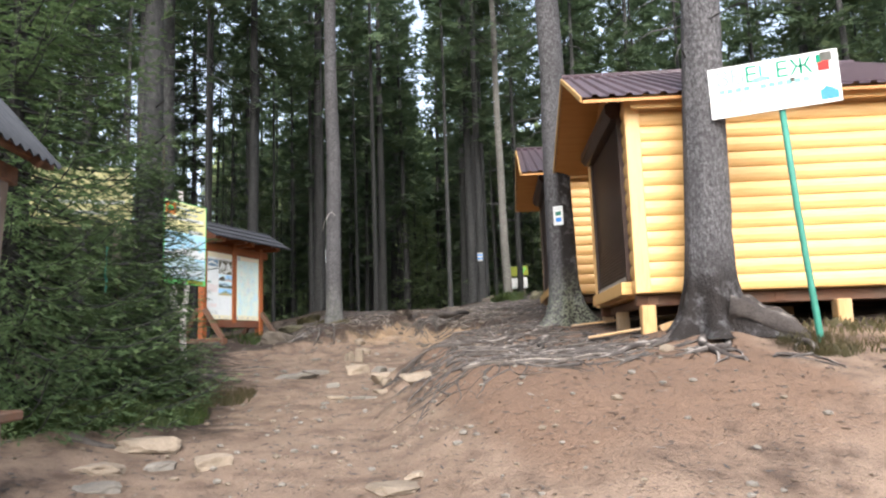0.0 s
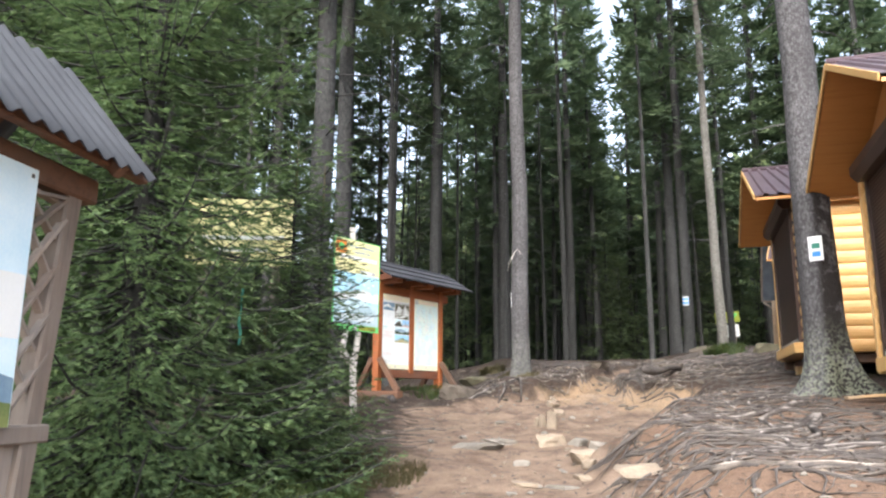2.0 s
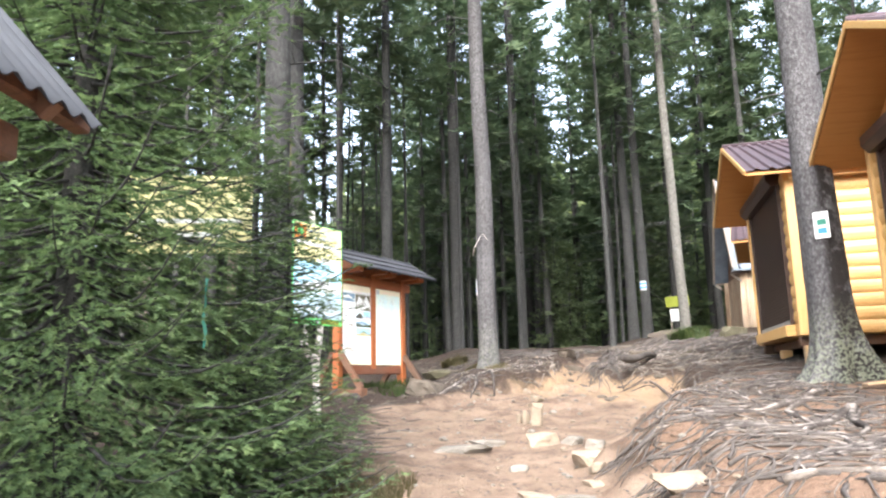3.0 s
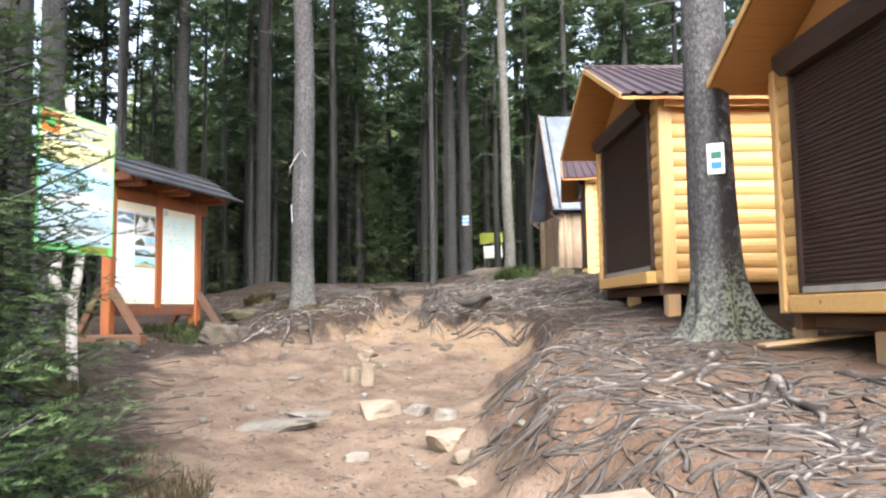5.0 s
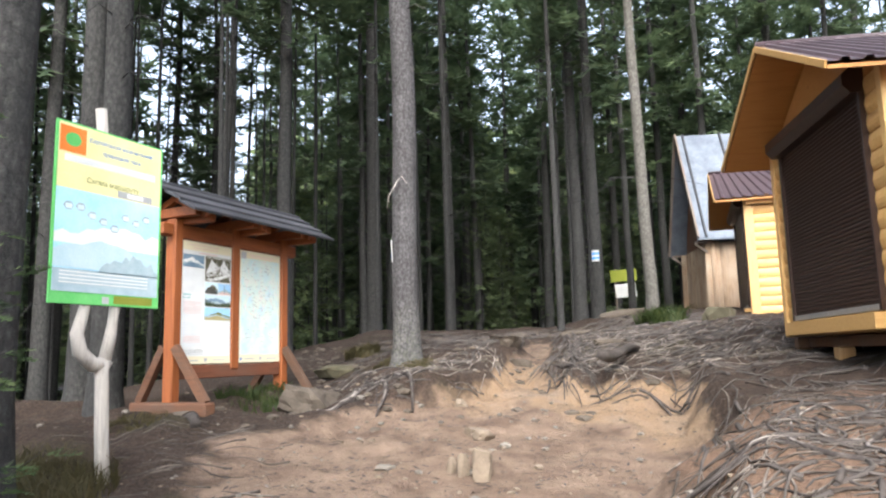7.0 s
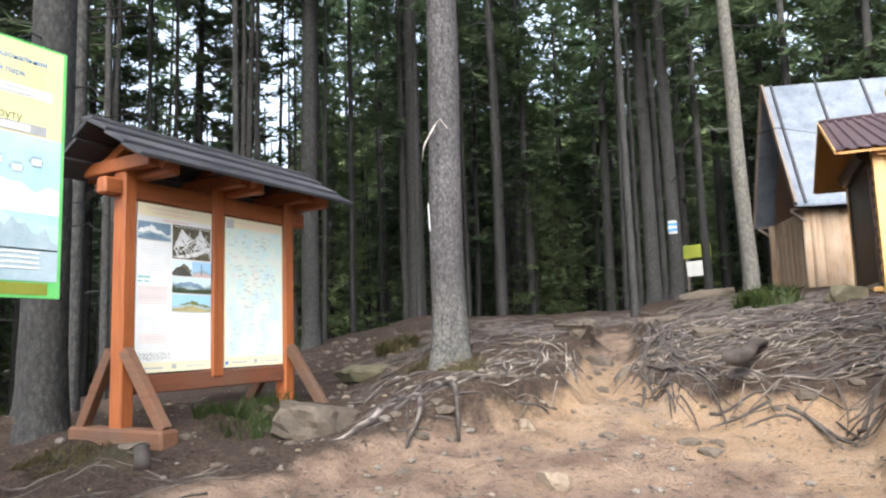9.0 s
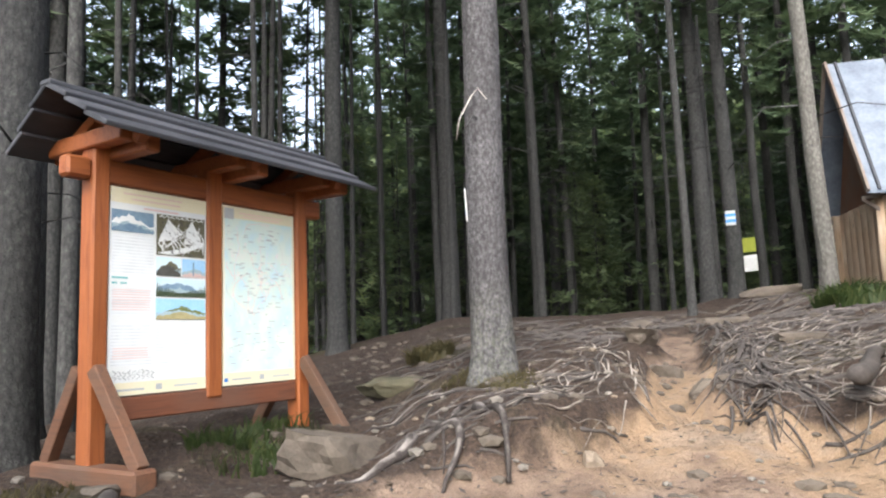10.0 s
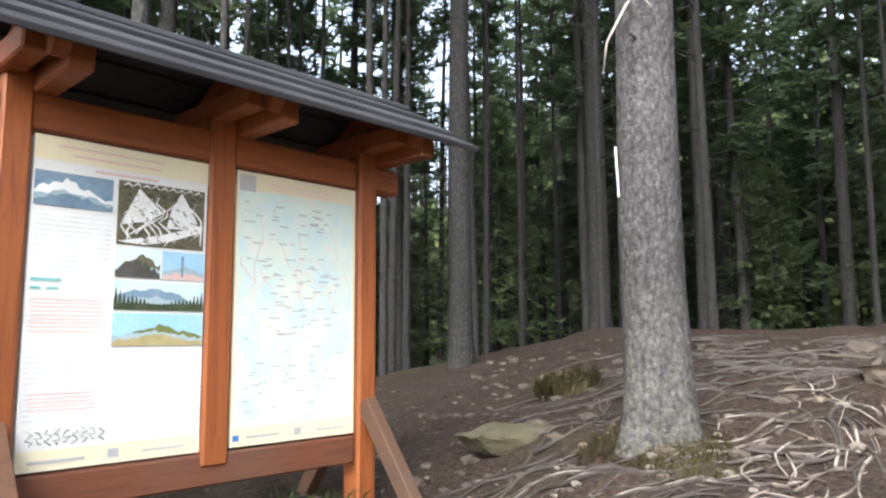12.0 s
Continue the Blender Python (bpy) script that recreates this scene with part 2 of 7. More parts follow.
def make_foot_bark(wet=0.95, high=0.72, grown=0.5, around=False):
    """Bark of the big spruce: a dark wet streak down one side and pale green lichen on the flared foot."""
    m = BARK.copy()
    m.name = "spruce bark with mossy foot"
    t = m.node_tree
    b = t.nodes["Principled BSDF"]
    src = b.inputs["Base Color"].links[0].from_socket
    tc = t.nodes.new("ShaderNodeTexCoord")
    sep = t.nodes.new("ShaderNodeSeparateXYZ")
    t.links.new(tc.outputs["Object"], sep.inputs[0])
    n = t.nodes.new("ShaderNodeTexNoise")
    n.inputs["Scale"].default_value, n.inputs["Detail"].default_value = 27.0, 6.0
    t.links.new(tc.outputs["Object"], n.inputs["Vector"])

    def ramp(sock, stops):
        r = t.nodes.new("ShaderNodeValToRGB")
        for e, (p, v) in zip(r.color_ramp.elements, stops):
            e.position, e.color = p, (v, v, v, 1)
        t.links.new(sock, r.inputs[0])
        return r.outputs[0]

    def blend(fac, a, c):
        x = t.nodes.new("ShaderNodeMix")
        x.data_type = "RGBA"
        t.links.new(fac, x.inputs[0])
        t.links.new(a, x.inputs[6])
        x.inputs[7].default_value = (*c, 1)
        return x.outputs[2]

    def times(a, c):
        x = t.nodes.new("ShaderNodeMath")
        x.operation = "MULTIPLY"
        t.links.new(a, x.inputs[0])
        t.links.new(c, x.inputs[1])
        return x.outputs[0]
    shift = t.nodes.new("ShaderNodeMath")
    shift.operation = "ADD"
    t.links.new(sep.outputs[0], shift.inputs[0])
    shift.inputs[1].default_value = 0.2
    broad = t.nodes.new("ShaderNodeTexNoise")
    broad.inputs["Scale"].default_value, broad.inputs["Detail"].default_value, broad.inputs["Roughness"].default_value = 4.2, 7.0, 0.7
    t.links.new(tc.outputs["Object"], broad.inputs["Vector"])
    streak = times(ramp(shift.outputs[0], ((0.16, 0.0), (0.24, 1.0))), ramp(broad.outputs["Fac"], ((0.4, 0.0), (0.48, wet))))
    if around:
        streak = ramp(broad.outputs["Fac"], ((0.36, 0.0), (0.5, wet)))
    tall = t.nodes.new("ShaderNodeMath")
    tall.operation = "MULTIPLY"
    t.links.new(sep.outputs[2], tall.inputs[0])
    tall.inputs[1].default_value = 0.2
    streak = times(streak, ramp(tall.outputs[0], ((high, 1.0), (high + 0.1, 0.0))))
    col = blend(streak, src, (0.018, 0.015, 0.014))
    low = times(ramp(sep.outputs[2], ((0.35, 1.0), (0.95, 0.0))), ramp(n.outputs["Fac"], ((0.44, 0.0), (0.56, grown))))
    col = blend(low, col, (0.33, 0.36, 0.255))
    t.links.new(col, b.inputs["Base Color"])
    return m


BARK_FOOT = make_foot_bark(0.97, 0.56, 0.3)
BARK_LICHEN = make_foot_bark(0.0, 0.72, 0.12)
BARK_DAMP = make_foot_bark(1.0, 0.08, 0.0, True)
# darker copy of the spruce bark: the wood's shade is put into its colour
BARK_SHADED = make_bark("spruce bark with shade in its colour", (0.026, 0.026, 0.026), (0.054, 0.053, 0.052), (0.092, 0.09, 0.087), (0.12, 0.128, 0.112), 0.8)


BARK_PALE = make_bark("pale spruce bark", (0.085, 0.08, 0.072), (0.17, 0.16, 0.145), (0.25, 0.24, 0.22), (0.3, 0.31, 0.27), 1.0)


def make_root(name, dark, mid, worn, amount):
    """Root bark, dark and rough below; upward faces paler, from boot wear and painted-in highlights."""
    a = Mat(name, 0.85, 0.0, 0.3)
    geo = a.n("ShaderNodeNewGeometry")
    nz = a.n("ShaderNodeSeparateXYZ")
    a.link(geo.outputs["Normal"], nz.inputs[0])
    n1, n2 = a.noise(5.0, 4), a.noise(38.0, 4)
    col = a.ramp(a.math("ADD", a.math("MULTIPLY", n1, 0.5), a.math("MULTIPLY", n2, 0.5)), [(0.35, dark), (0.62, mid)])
    # pale by upward normal: rubbed tops and their highlights in one colour
    worn_lit = a.math("MULTIPLY", a.ramp(nz.outputs[2], [(0.55, 0.0), (0.95, 1.0)]), a.ramp(n1, [(0.5 - 0.12 * amount, 0.0), (0.66 - 0.12 * amount, 0.85)]))
    col = a.mix(worn_lit, col, worn)
    shade = a.math("ADD", a.math("MULTIPLY", a.rand, 0.5), 0.75)
    a.colour(a.mix(1.0, col, shade, "MULTIPLY"))
    a.bump(a.math("ADD", n2, n1), 0.7, 0.012)
    return a.m


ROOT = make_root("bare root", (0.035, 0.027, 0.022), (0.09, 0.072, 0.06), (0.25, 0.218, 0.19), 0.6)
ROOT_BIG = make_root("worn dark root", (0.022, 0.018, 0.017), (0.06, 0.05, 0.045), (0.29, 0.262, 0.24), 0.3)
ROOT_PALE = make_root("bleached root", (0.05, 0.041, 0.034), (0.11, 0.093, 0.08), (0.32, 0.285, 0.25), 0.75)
ROOT_DARK = plain("dark root bark", (0.03, 0.025, 0.023), (0.085, 0.073, 0.066), 7.0, 0.9, 0.0, 0.8, 0.01)
ROCK = plain("pale sandstone", (0.12, 0.094, 0.07), (0.26, 0.21, 0.158), 4.0, 0.9, 0.0, 0.7, 0.02, fine=40.0, vary=0.16)
ROCK_GREY = plain("grey stone", (0.09, 0.08, 0.069), (0.2, 0.18, 0.155), 4.0, 0.9, 0.0, 0.7, 0.02, fine=40.0, vary=0.14)
ROCK_BROWN = plain("brown earthy stone", (0.048, 0.038, 0.03), (0.13, 0.108, 0.085), 4.0, 0.92, 0.0, 0.8, 0.02, fine=40.0, vary=0.1)
DULL_WHITE = plain("weathered white paint", (0.34, 0.35, 0.34), (0.45, 0.46, 0.45), 9.0, 0.7, 0.0, 0.1, 0.002)
ROCK_MOSS = plain("lichen-grown stone", (0.055, 0.052, 0.03), (0.13, 0.115, 0.075), 7.0, 0.95, 0.0, 0.8, 0.02, fine=50.0)
NEEDLE = make_needles("young spruce needles", (0.028, 0.055, 0.026), (0.095, 0.148, 0.06), (0.205, 0.275, 0.115), 0.65)
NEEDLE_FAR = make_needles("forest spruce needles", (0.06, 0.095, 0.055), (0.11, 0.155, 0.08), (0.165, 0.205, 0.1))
# understorey and far greens: haze and distant sunlight are put into the colour
NEEDLE_LIFTED = make_needles("understorey needles lightened for haze", (0.08, 0.115, 0.06), (0.14, 0.19, 0.085), (0.23, 0.27, 0.11))
NEEDLE_HAZE = make_needles("far needles lightened for sun and haze", (0.13, 0.18, 0.085), (0.21, 0.265, 0.11), (0.31, 0.34, 0.14))
LEAF = make_needles("undergrowth leaves", (0.03, 0.05, 0.014), (0.06, 0.095, 0.026), (0.13, 0.14, 0.045))
GRASS = make_needles("dry grass", (0.055, 0.05, 0.022), (0.105, 0.09, 0.04), (0.17, 0.135, 0.065))
WHITE = plain("white painted board", (0.56, 0.57, 0.56), (0.68, 0.69, 0.68), 5.0, 0.85, 0.0, 0.02, 0.001, vary=0.02, spec=0.1)
PAPER = plain("pale printed sheet", (0.72, 0.74, 0.72), (0.8, 0.82, 0.81), 2.0, 0.85, 0.0, 0.02, 0.001, vary=0.02, spec=0.1)
CREAM = plain("cream printed border", (0.74, 0.68, 0.47), (0.8, 0.75, 0.56), 3.0, 0.85, 0.0, 0.02, 0.001, vary=0.02, spec=0.1)
INK_GREY = plain("grey print", (0.4, 0.42, 0.42), (0.5, 0.52, 0.52), 9.0, 0.85, 0.0, 0.02, 0.001, spec=0.1)
INK_DARK = plain("dark print", (0.07, 0.07, 0.06), (0.12, 0.12, 0.11), 9.0, 0.85, 0.0, 0.02, 0.001, spec=0.1)
INK_RED = plain("faded red print", (0.72, 0.52, 0.48), (0.78, 0.6, 0.56), 9.0, 0.85, 0.0, 0.02, 0.001, spec=0.1)
INK_BLUE = plain("blue print", (0.05, 0.18, 0.5), (0.08, 0.25, 0.58), 9.0, 0.85, 0.0, 0.02, 0.001, spec=0.1)
TEAL = plain("faded teal print", (0.12, 0.42, 0.42), (0.3, 0.55, 0.54), 9.0, 0.85, 0.0, 0.02, 0.001, spec=0.1)
HAZEBLUE = plain("hazy blue print", (0.42, 0.62, 0.7), (0.62, 0.76, 0.8), 4.0, 0.85, 0.0, 0.02, 0.001, spec=0.1)
SKYBLUE = plain("light blue print", (0.25, 0.5, 0.75), (0.42, 0.65, 0.85), 4.0, 0.85, 0.0, 0.02, 0.001, spec=0.1)
PALEBLUE = plain("pale blue print", (0.55, 0.74, 0.84), (0.72, 0.85, 0.9), 4.0, 0.85, 0.0, 0.02, 0.001, spec=0.1)
SIGNBLUE = plain("clear blue print", (0.32, 0.62, 0.78), (0.5, 0.75, 0.86), 4.0, 0.85, 0.0, 0.02, 0.001, spec=0.1)
HILL_BLUE = plain("blue-grey hill print", (0.12, 0.2, 0.3), (0.25, 0.36, 0.45), 9.0, 0.85, 0.0, 0.02, 0.001, spec=0.1)
HILL_GREEN = plain("green hill print", (0.08, 0.13, 0.05), (0.25, 0.27, 0.1), 9.0, 0.85, 0.0, 0.02, 0.001, spec=0.1)
OLIVE = plain("dark olive print", (0.1, 0.095, 0.06), (0.19, 0.18, 0.125), 30.0, 0.85, 0.0, 0.02, 0.001, spec=0.1)
OCHRE = plain("ochre meadow print", (0.3, 0.27, 0.12), (0.46, 0.4, 0.22), 14.0, 0.85, 0.0, 0.02, 0.001, spec=0.1)
HILL_DARK = plain("dark fir print", (0.03, 0.045, 0.03), (0.09, 0.11, 0.06), 14.0, 0.85, 0.0, 0.02, 0.001, spec=0.1)
HILL_FAINT = plain("faint grey-blue print", (0.3, 0.42, 0.48), (0.45, 0.56, 0.6), 9.0, 0.85, 0.0, 0.02, 0.001, spec=0.1)
LIME = plain("yellow-green paint", (0.2, 0.25, 0.035), (0.3, 0.32, 0.06), 3.0, 0.85, 0.0, 0.02, 0.001, spec=0.1)
YELLOW = plain("yellow print", (0.78, 0.72, 0.33), (0.82, 0.78, 0.45), 3.0, 0.85, 0.0, 0.02, 0.001, vary=0.03, spec=0.1)
GREEN = plain("bright green print", (0.1, 0.5, 0.12), (0.2, 0.6, 0.2), 5.0, 0.85, 0.0, 0.02, 0.001, spec=0.1)
ORANGE = plain("orange print", (0.75, 0.2, 0.04), (0.82, 0.28, 0.07), 5.0, 0.85, 0.0, 0.02, 0.001, spec=0.1)
RED = plain("red print", (0.5, 0.03, 0.03), (0.6, 0.06, 0.05), 5.0, 0.85, 0.0, 0.02, 0.001, spec=0.1)
GREENPIPE = plain("green painted steel pipe", (0.02, 0.14, 0.1), (0.04, 0.2, 0.145), 6.0, 0.6, 0.0, 0.1, 0.002)
LETTER_FADED = plain("worn green lettering", (0.03, 0.3, 0.22), (0.12, 0.4, 0.33), 9.0, 0.85, 0.0, 0.02, 0.001, spec=0.1)
LETTER = plain("green lettering", (0.01, 0.17, 0.1), (0.02, 0.23, 0.14), 9.0, 0.85, 0.0, 0.02, 0.001, spec=0.1)

# ---------------------------------------------------------------- building helpers
def bisect_left(rows, v):
    lo, hi = 0, len(rows)
    while lo < hi:
        m = (lo + hi) // 2
        if rows[m] < v:
            lo = m + 1
        else:
            hi = m
    return lo


def smooth(a, b, v):
    u = np.clip((np.asarray(v, float) - a) / (b - a), 0.0, 1.0)
    return u * u * (3 - 2 * u)


# the rim of the worn hollow, as (along, across) in the slope's own axes: the near bank, the bowl, the gully, the left lip
RIM = np.array([(-40, 2.2), (3.5, 1.9), (6.0, 1.5), (8.0, 1.15), (9.6, 1.2), (10.8, 1.4), (11.8, 1.8), (12.7, 2.3), (13.9, 2.95), (15.0, 3.35), (15.8, 3.35), (16.2, 2.75), (16.7, 2.36),
                (17.8, 2.3), (19.0, 2.75), (20.6, 3.15), (22.6, 3.6), (22.8, 3.1), (20.6, 2.35), (19.3, 1.9), (18.0, 1.65), (17.2, 1.42), (16.85, 0.9), (16.5, 0.3), (16.1, -0.4), (15.5, -1.5), (15.2, -3.0), (14.8, -60), (-40, -60)], float)


def rim_distance(s, r):
    """Distance to the rim of the hollow, negative inside it."""
    s, r = np.asarray(s, float), np.asarray(r, float)
    best, inside = np.full(s.shape, 1e9), np.zeros(s.shape, bool)
    for (a, b), (c, d) in zip(RIM, np.roll(RIM, -1, axis=0)):
        u = np.clip(((s - a) * (c - a) + (r - b) * (d - b)) / ((c - a) ** 2 + (d - b) ** 2), 0, 1)
        best = np.minimum(best, (s - a - u * (c - a)) ** 2 + (r - b - u * (d - b)) ** 2)
        if b != d:
            inside ^= ((b > r) != (d > r)) & (s < (c - a) * (r - b) / (d - b) + a)
    best = np.sqrt(best)
    return np.where(inside, -best, best)


def land(x, y, parts=False):
    """Height of the ground: a steady slope, a worn hollow with a gully at its head, banks and root-bound shelves round it."""
    x, y = np.asarray(x, float), np.asarray(y, float)
    s, r = -0.52 * x + 0.854 * y, 0.854 * x + 0.52 * y
    base = 0.098 * np.clip(s, -6, 27) - 0.03 * np.clip(s - 27, 0, 40)
    wave = 0.1 * np.sin(2.3 * s + 1.9 * r) + 0.07 * np.sin(5.1 * s - 3.7 * r) + 0.04 * np.sin(9.7 * s + 8.3 * r)
    d = rim_distance(s, r) + wave * smooth(6, 10, s)
    right = (0.66 - 0.16 * smooth(13, 16.5, s)) * smooth(2.5, 6.5, s) + (0.085 + 0.035 * smooth(13, 17, s)) * np.clip(r - 2.5, 0, 4.5) * smooth(4, 9, s)
    right = right - 0.2 * smooth(23, 27, s) * smooth(3.5, 5, r)
    left = 0.6 - 0.25 * np.clip(0.4 - r, 0, 1.45) - 0.2 * np.clip(-1.2 - r, 0, 12) * smooth(17, 21, s)
    mid = smooth(1.2, 2.9, r - 0.25 * (s - 18))
    shelf = np.where(s < 15.5, np.where(r > 0, right, left), left + (right - left) * mid)
    shelf = shelf + (0.47 - shelf) * smooth(21, 24, s) * smooth(-1.0, 0.5, r) * (1 - smooth(4, 6, r))
    floor = 0.05 * smooth(11, 14, s) + 0.15 * smooth(14, 17, s) + 0.12 * smooth(17, 20, s) + 0.13 * smooth(20, 23, s)
    wide = 0.22 + 0.4 * (1 - smooth(12.5, 14.5, s)) * smooth(0, 1, r) + 0.45 * (1 - smooth(6.5, 10, s)) + 0.5 * (1 - smooth(-1.6, 0.2, r)) * smooth(12, 15, s)
    up = smooth(-wide, wide * 0.75, d)
    z = base + floor + (shelf - floor) * up
    z = z + 0.2 * (1 - smooth(-2.6, -1.2, r)) * (1 - smooth(8, 12, s)) * smooth(1, 4, s) + 0.05 * smooth(2.6, 3.8, r) * smooth(4.5, 6.5, s) * (1 - smooth(8.5, 10.5, s)) + 0.16 * np.exp(-((x + 0.3) ** 2 + (y - 8.75) ** 2) / 0.5)
    return (z, s, r, d) if parts else z


def uneven(x, y):
    """Small unevenness of the soil, coarser where the bank is cut, fading far off."""
    cut = math.exp(-((-0.52 * x + 0.854 * y - 17.5) / 3.6) ** 2)
    far = min(1.0, max(0.0, (math.hypot(x + 4, y - 10) - 26) / 10))
    z = cut * (0.1 * noise.noise((x * 1.7, y * 1.7, 7.7)) + 0.06 * noise.noise((x * 3.9, y * 3.9, 2.2)))
    return z + (1 - far) * (0.05 * noise.noise((x * 0.8, y * 0.8, 0.3)) + 0.03 * noise.noise((x * 2.3, y * 2.3, 4.1)) + 0.012 * noise.noise((x * 6.5, y * 6.5, 9.7)))


def spread_axis(lo, hi, step, far):
    """Even steps from lo to hi, then ever wider ones out to far."""
    core = list(np.arange(lo, hi + 1e-6, step))
    a, d, w = [], step, lo
    while w > -far:
        d *= 1.16
        w -= d
        a.append(w)
    b, d, w = [], step, hi
    while w < far:
        d *= 1.16
        w += d
        b.append(w)
    return np.array(a[::-1] + core + b)


GROUND_X, GROUND_Y = spread_axis(-13, 4, 0.085, 900), spread_axis(0, 23, 0.085, 900)
_gx, _gy = np.meshgrid(GROUND_X, GROUND_Y)
GROUND_Z = land(_gx, _gy) + np.array([uneven(u, v) for u, v in zip(_gx.ravel().tolist(), _gy.ravel().tolist())]).reshape(_gx.shape)
_xl, _yl, _zl = GROUND_X.tolist(), GROUND_Y.tolist(), GROUND_Z.tolist()


def rough_land(x, y):
    """Height of the ground sheet at one place."""
    i = min(len(_xl) - 2, max(0, bisect_left(_xl, x) - 1))
    j = min(len(_yl) - 2, max(0, bisect_left(_yl, y) - 1))
    u, v = (x - _xl[i]) / (_xl[i + 1] - _xl[i]), (y - _yl[j]) / (_yl[j + 1] - _yl[j])
    return (_zl[j][i] * (1 - u) + _zl[j][i + 1] * u) * (1 - v) + (_zl[j + 1][i] * (1 - u) + _zl[j + 1][i + 1] * u) * v


def mesh_of(verts, faces, name="mesh"):
    me = bpy.data.meshes.new(name)
    me.from_pydata([tuple(v) for v in verts], [], [tuple(f) for f in faces])
    me.update()
    return me


def tri_mesh(points, name="mesh"):
    """A mesh of loose triangles from an array of shape (n, 3, 3)."""
    points = np.asarray(points, np.float32)
    n = len(points)
    me = bpy.data.meshes.new(name)
    me.vertices.add(3 * n)
    me.vertices.foreach_set("co", points.reshape(-1))
    me.loops.add(3 * n)
    me.loops.foreach_set("vertex_index", np.arange(3 * n, dtype=np.int32))
    me.polygons.add(n)
    me.polygons.foreach_set("loop_start", np.arange(0, 3 * n, 3, dtype=np.int32))
    me.update(calc_edges=True)
    return me


def shade_round(me):
    me.polygons.foreach_set("use_smooth", [True] * len(me.polygons))
    return me


def part(name, shape, material, parent, label="", m=None):
    """Links a bmesh or mesh as ONE mesh object under a thing or a part."""
    if isinstance(shape, bmesh.types.BMesh):
        me = bpy.data.meshes.new(name)
        shape.to_mesh(me)
        shape.free()
    else:
        me = shape
    if not me.materials:
        me.materials.append(material)
    ob = new(name, me)
    ob.parent = parent
    if m is not None:
        ob.matrix_basis = m
    if label:
        ob["label"] = label
    return ob


def thing(name, m, label, category, group="", kind=""):
    ob = new(name)
    ob.empty_display_size = 0.2
    ob.matrix_basis = m
    return tagged(ob, label, category, group, kind)


def solid(name, shape, material, m, label, category, group="", kind=""):
    """A thing that is one mesh."""
    ob = part(name, shape, material, None, "", m)
    return tagged(ob, label, category, group, kind)


def box(sx, sy, sz, at=(0, 0, 0), bevel=0.006, rot=None, bm=None):
    """A bevelled block centred at at; added to bm if one is given."""
    own = bmesh.new()
    bmesh.ops.create_cube(own, size=1.0)
    bmesh.ops.scale(own, vec=(sx, sy, sz), verts=own.verts)
    if bevel:
        bmesh.ops.bevel(own, geom=own.edges[:], offset=min(bevel, 0.4 * min(sx, sy, sz)), segments=1, affect="EDGES")
    if rot is not None:
        own.transform(rot)
    own.transform(Matrix.Translation(at))
    if bm is None:
        return own
    tmp = bpy.data.meshes.new("tmp")
    own.to_mesh(tmp)
    own.free()
    bm.from_mesh(tmp)
    bpy.data.meshes.remove(tmp)
    return bm


def beam(a, b, w, h, bevel=0.006, up=(0, 0, 1)):
    """A squared timber from a to b."""
    a, b = Vector(a), Vector(b)
    z = (b - a).normalized()
    x = Vector(up).cross(z)
    if x.length < 1e-4:
        x = Vector((1, 0, 0))
    x.normalize()
    y = z.cross(x)
    m = Matrix((x, y, z)).transposed().to_4x4()
    return box(w, h, (b - a).length, (a + b) / 2, bevel, m)


def tube_data(points, radii, sides=8, wob=0.0, seed=0.0):
    """Rings along a path; returns verts and faces."""
    pts = [Vector(p) for p in points]
    verts, faces = [], []
    ref = Vector((0.31, 0.17, 0.93))
    for i, p in enumerate(pts):
        d = (pts[min(i + 1, len(pts) - 1)] - pts[max(i - 1, 0)]).normalized()
        if abs(d.dot(ref)) > 0.95:
            ref = Vector((0.9, 0.3, 0.1))
        x = d.cross(ref).normalized()
        y = d.cross(x)
        for k in range(sides):
            a = 2 * math.pi * k / sides
            q = float(radii[i]) * (1 + (wob * noise.noise((3 * math.cos(a) + seed, 3 * math.sin(a), i * 0.7)) if wob else 0))
            verts.append(p + q * (math.cos(a) * x + math.sin(a) * y))
    for i in range(len(pts) - 1):
        for k in range(sides):
            a, b = i * sides + k, i * sides + (k + 1) % sides
            faces.append((a, b, b + sides, a + sides))
    faces.append(tuple(range(sides))[::-1])
    faces.append(tuple(range((len(pts) - 1) * sides, len(pts) * sides)))
    return verts, faces


def tube(points, radii, sides=8, wob=0.0, seed=0.0, name="tube"):
    return shade_round(mesh_of(*tube_data(points, radii, sides, wob, seed), name))


def joined(list_of_data, name="mesh"):
    verts, faces = [], []
    for v, f in list_of_data:
        k = len(verts)
        verts += v
        faces += [tuple(i + k for i in q) for q in f]
    return shade_round(mesh_of(verts, faces, name))


def sheet(w, h, m_thick=0.006):
    """A thin upright board in the local y-z plane, facing +x, its lower left corner at the origin."""
    return box(m_thick, w, h, (-m_thick / 2, w / 2, h / 2), 0.0015)


def outline(points, depth=0.002):
    """A flat printed or cut shape in the local y-z plane, facing +x."""
    bm = bmesh.new()
    f = bm.faces.new([bm.verts.new((0, y, z)) for y, z in points])
    out = bmesh.ops.extrude_face_region(bm, geom=[f])
    bmesh.ops.translate(bm, vec=(depth, 0, 0), verts=[v for v in out["geom"] if isinstance(v, bmesh.types.BMVert)])
    bmesh.ops.recalc_face_normals(bm, faces=bm.faces)
    return bm


def bar(y, z, w, h):
    return [(y, z), (y + w, z), (y + w, z + h), (y, z + h)]


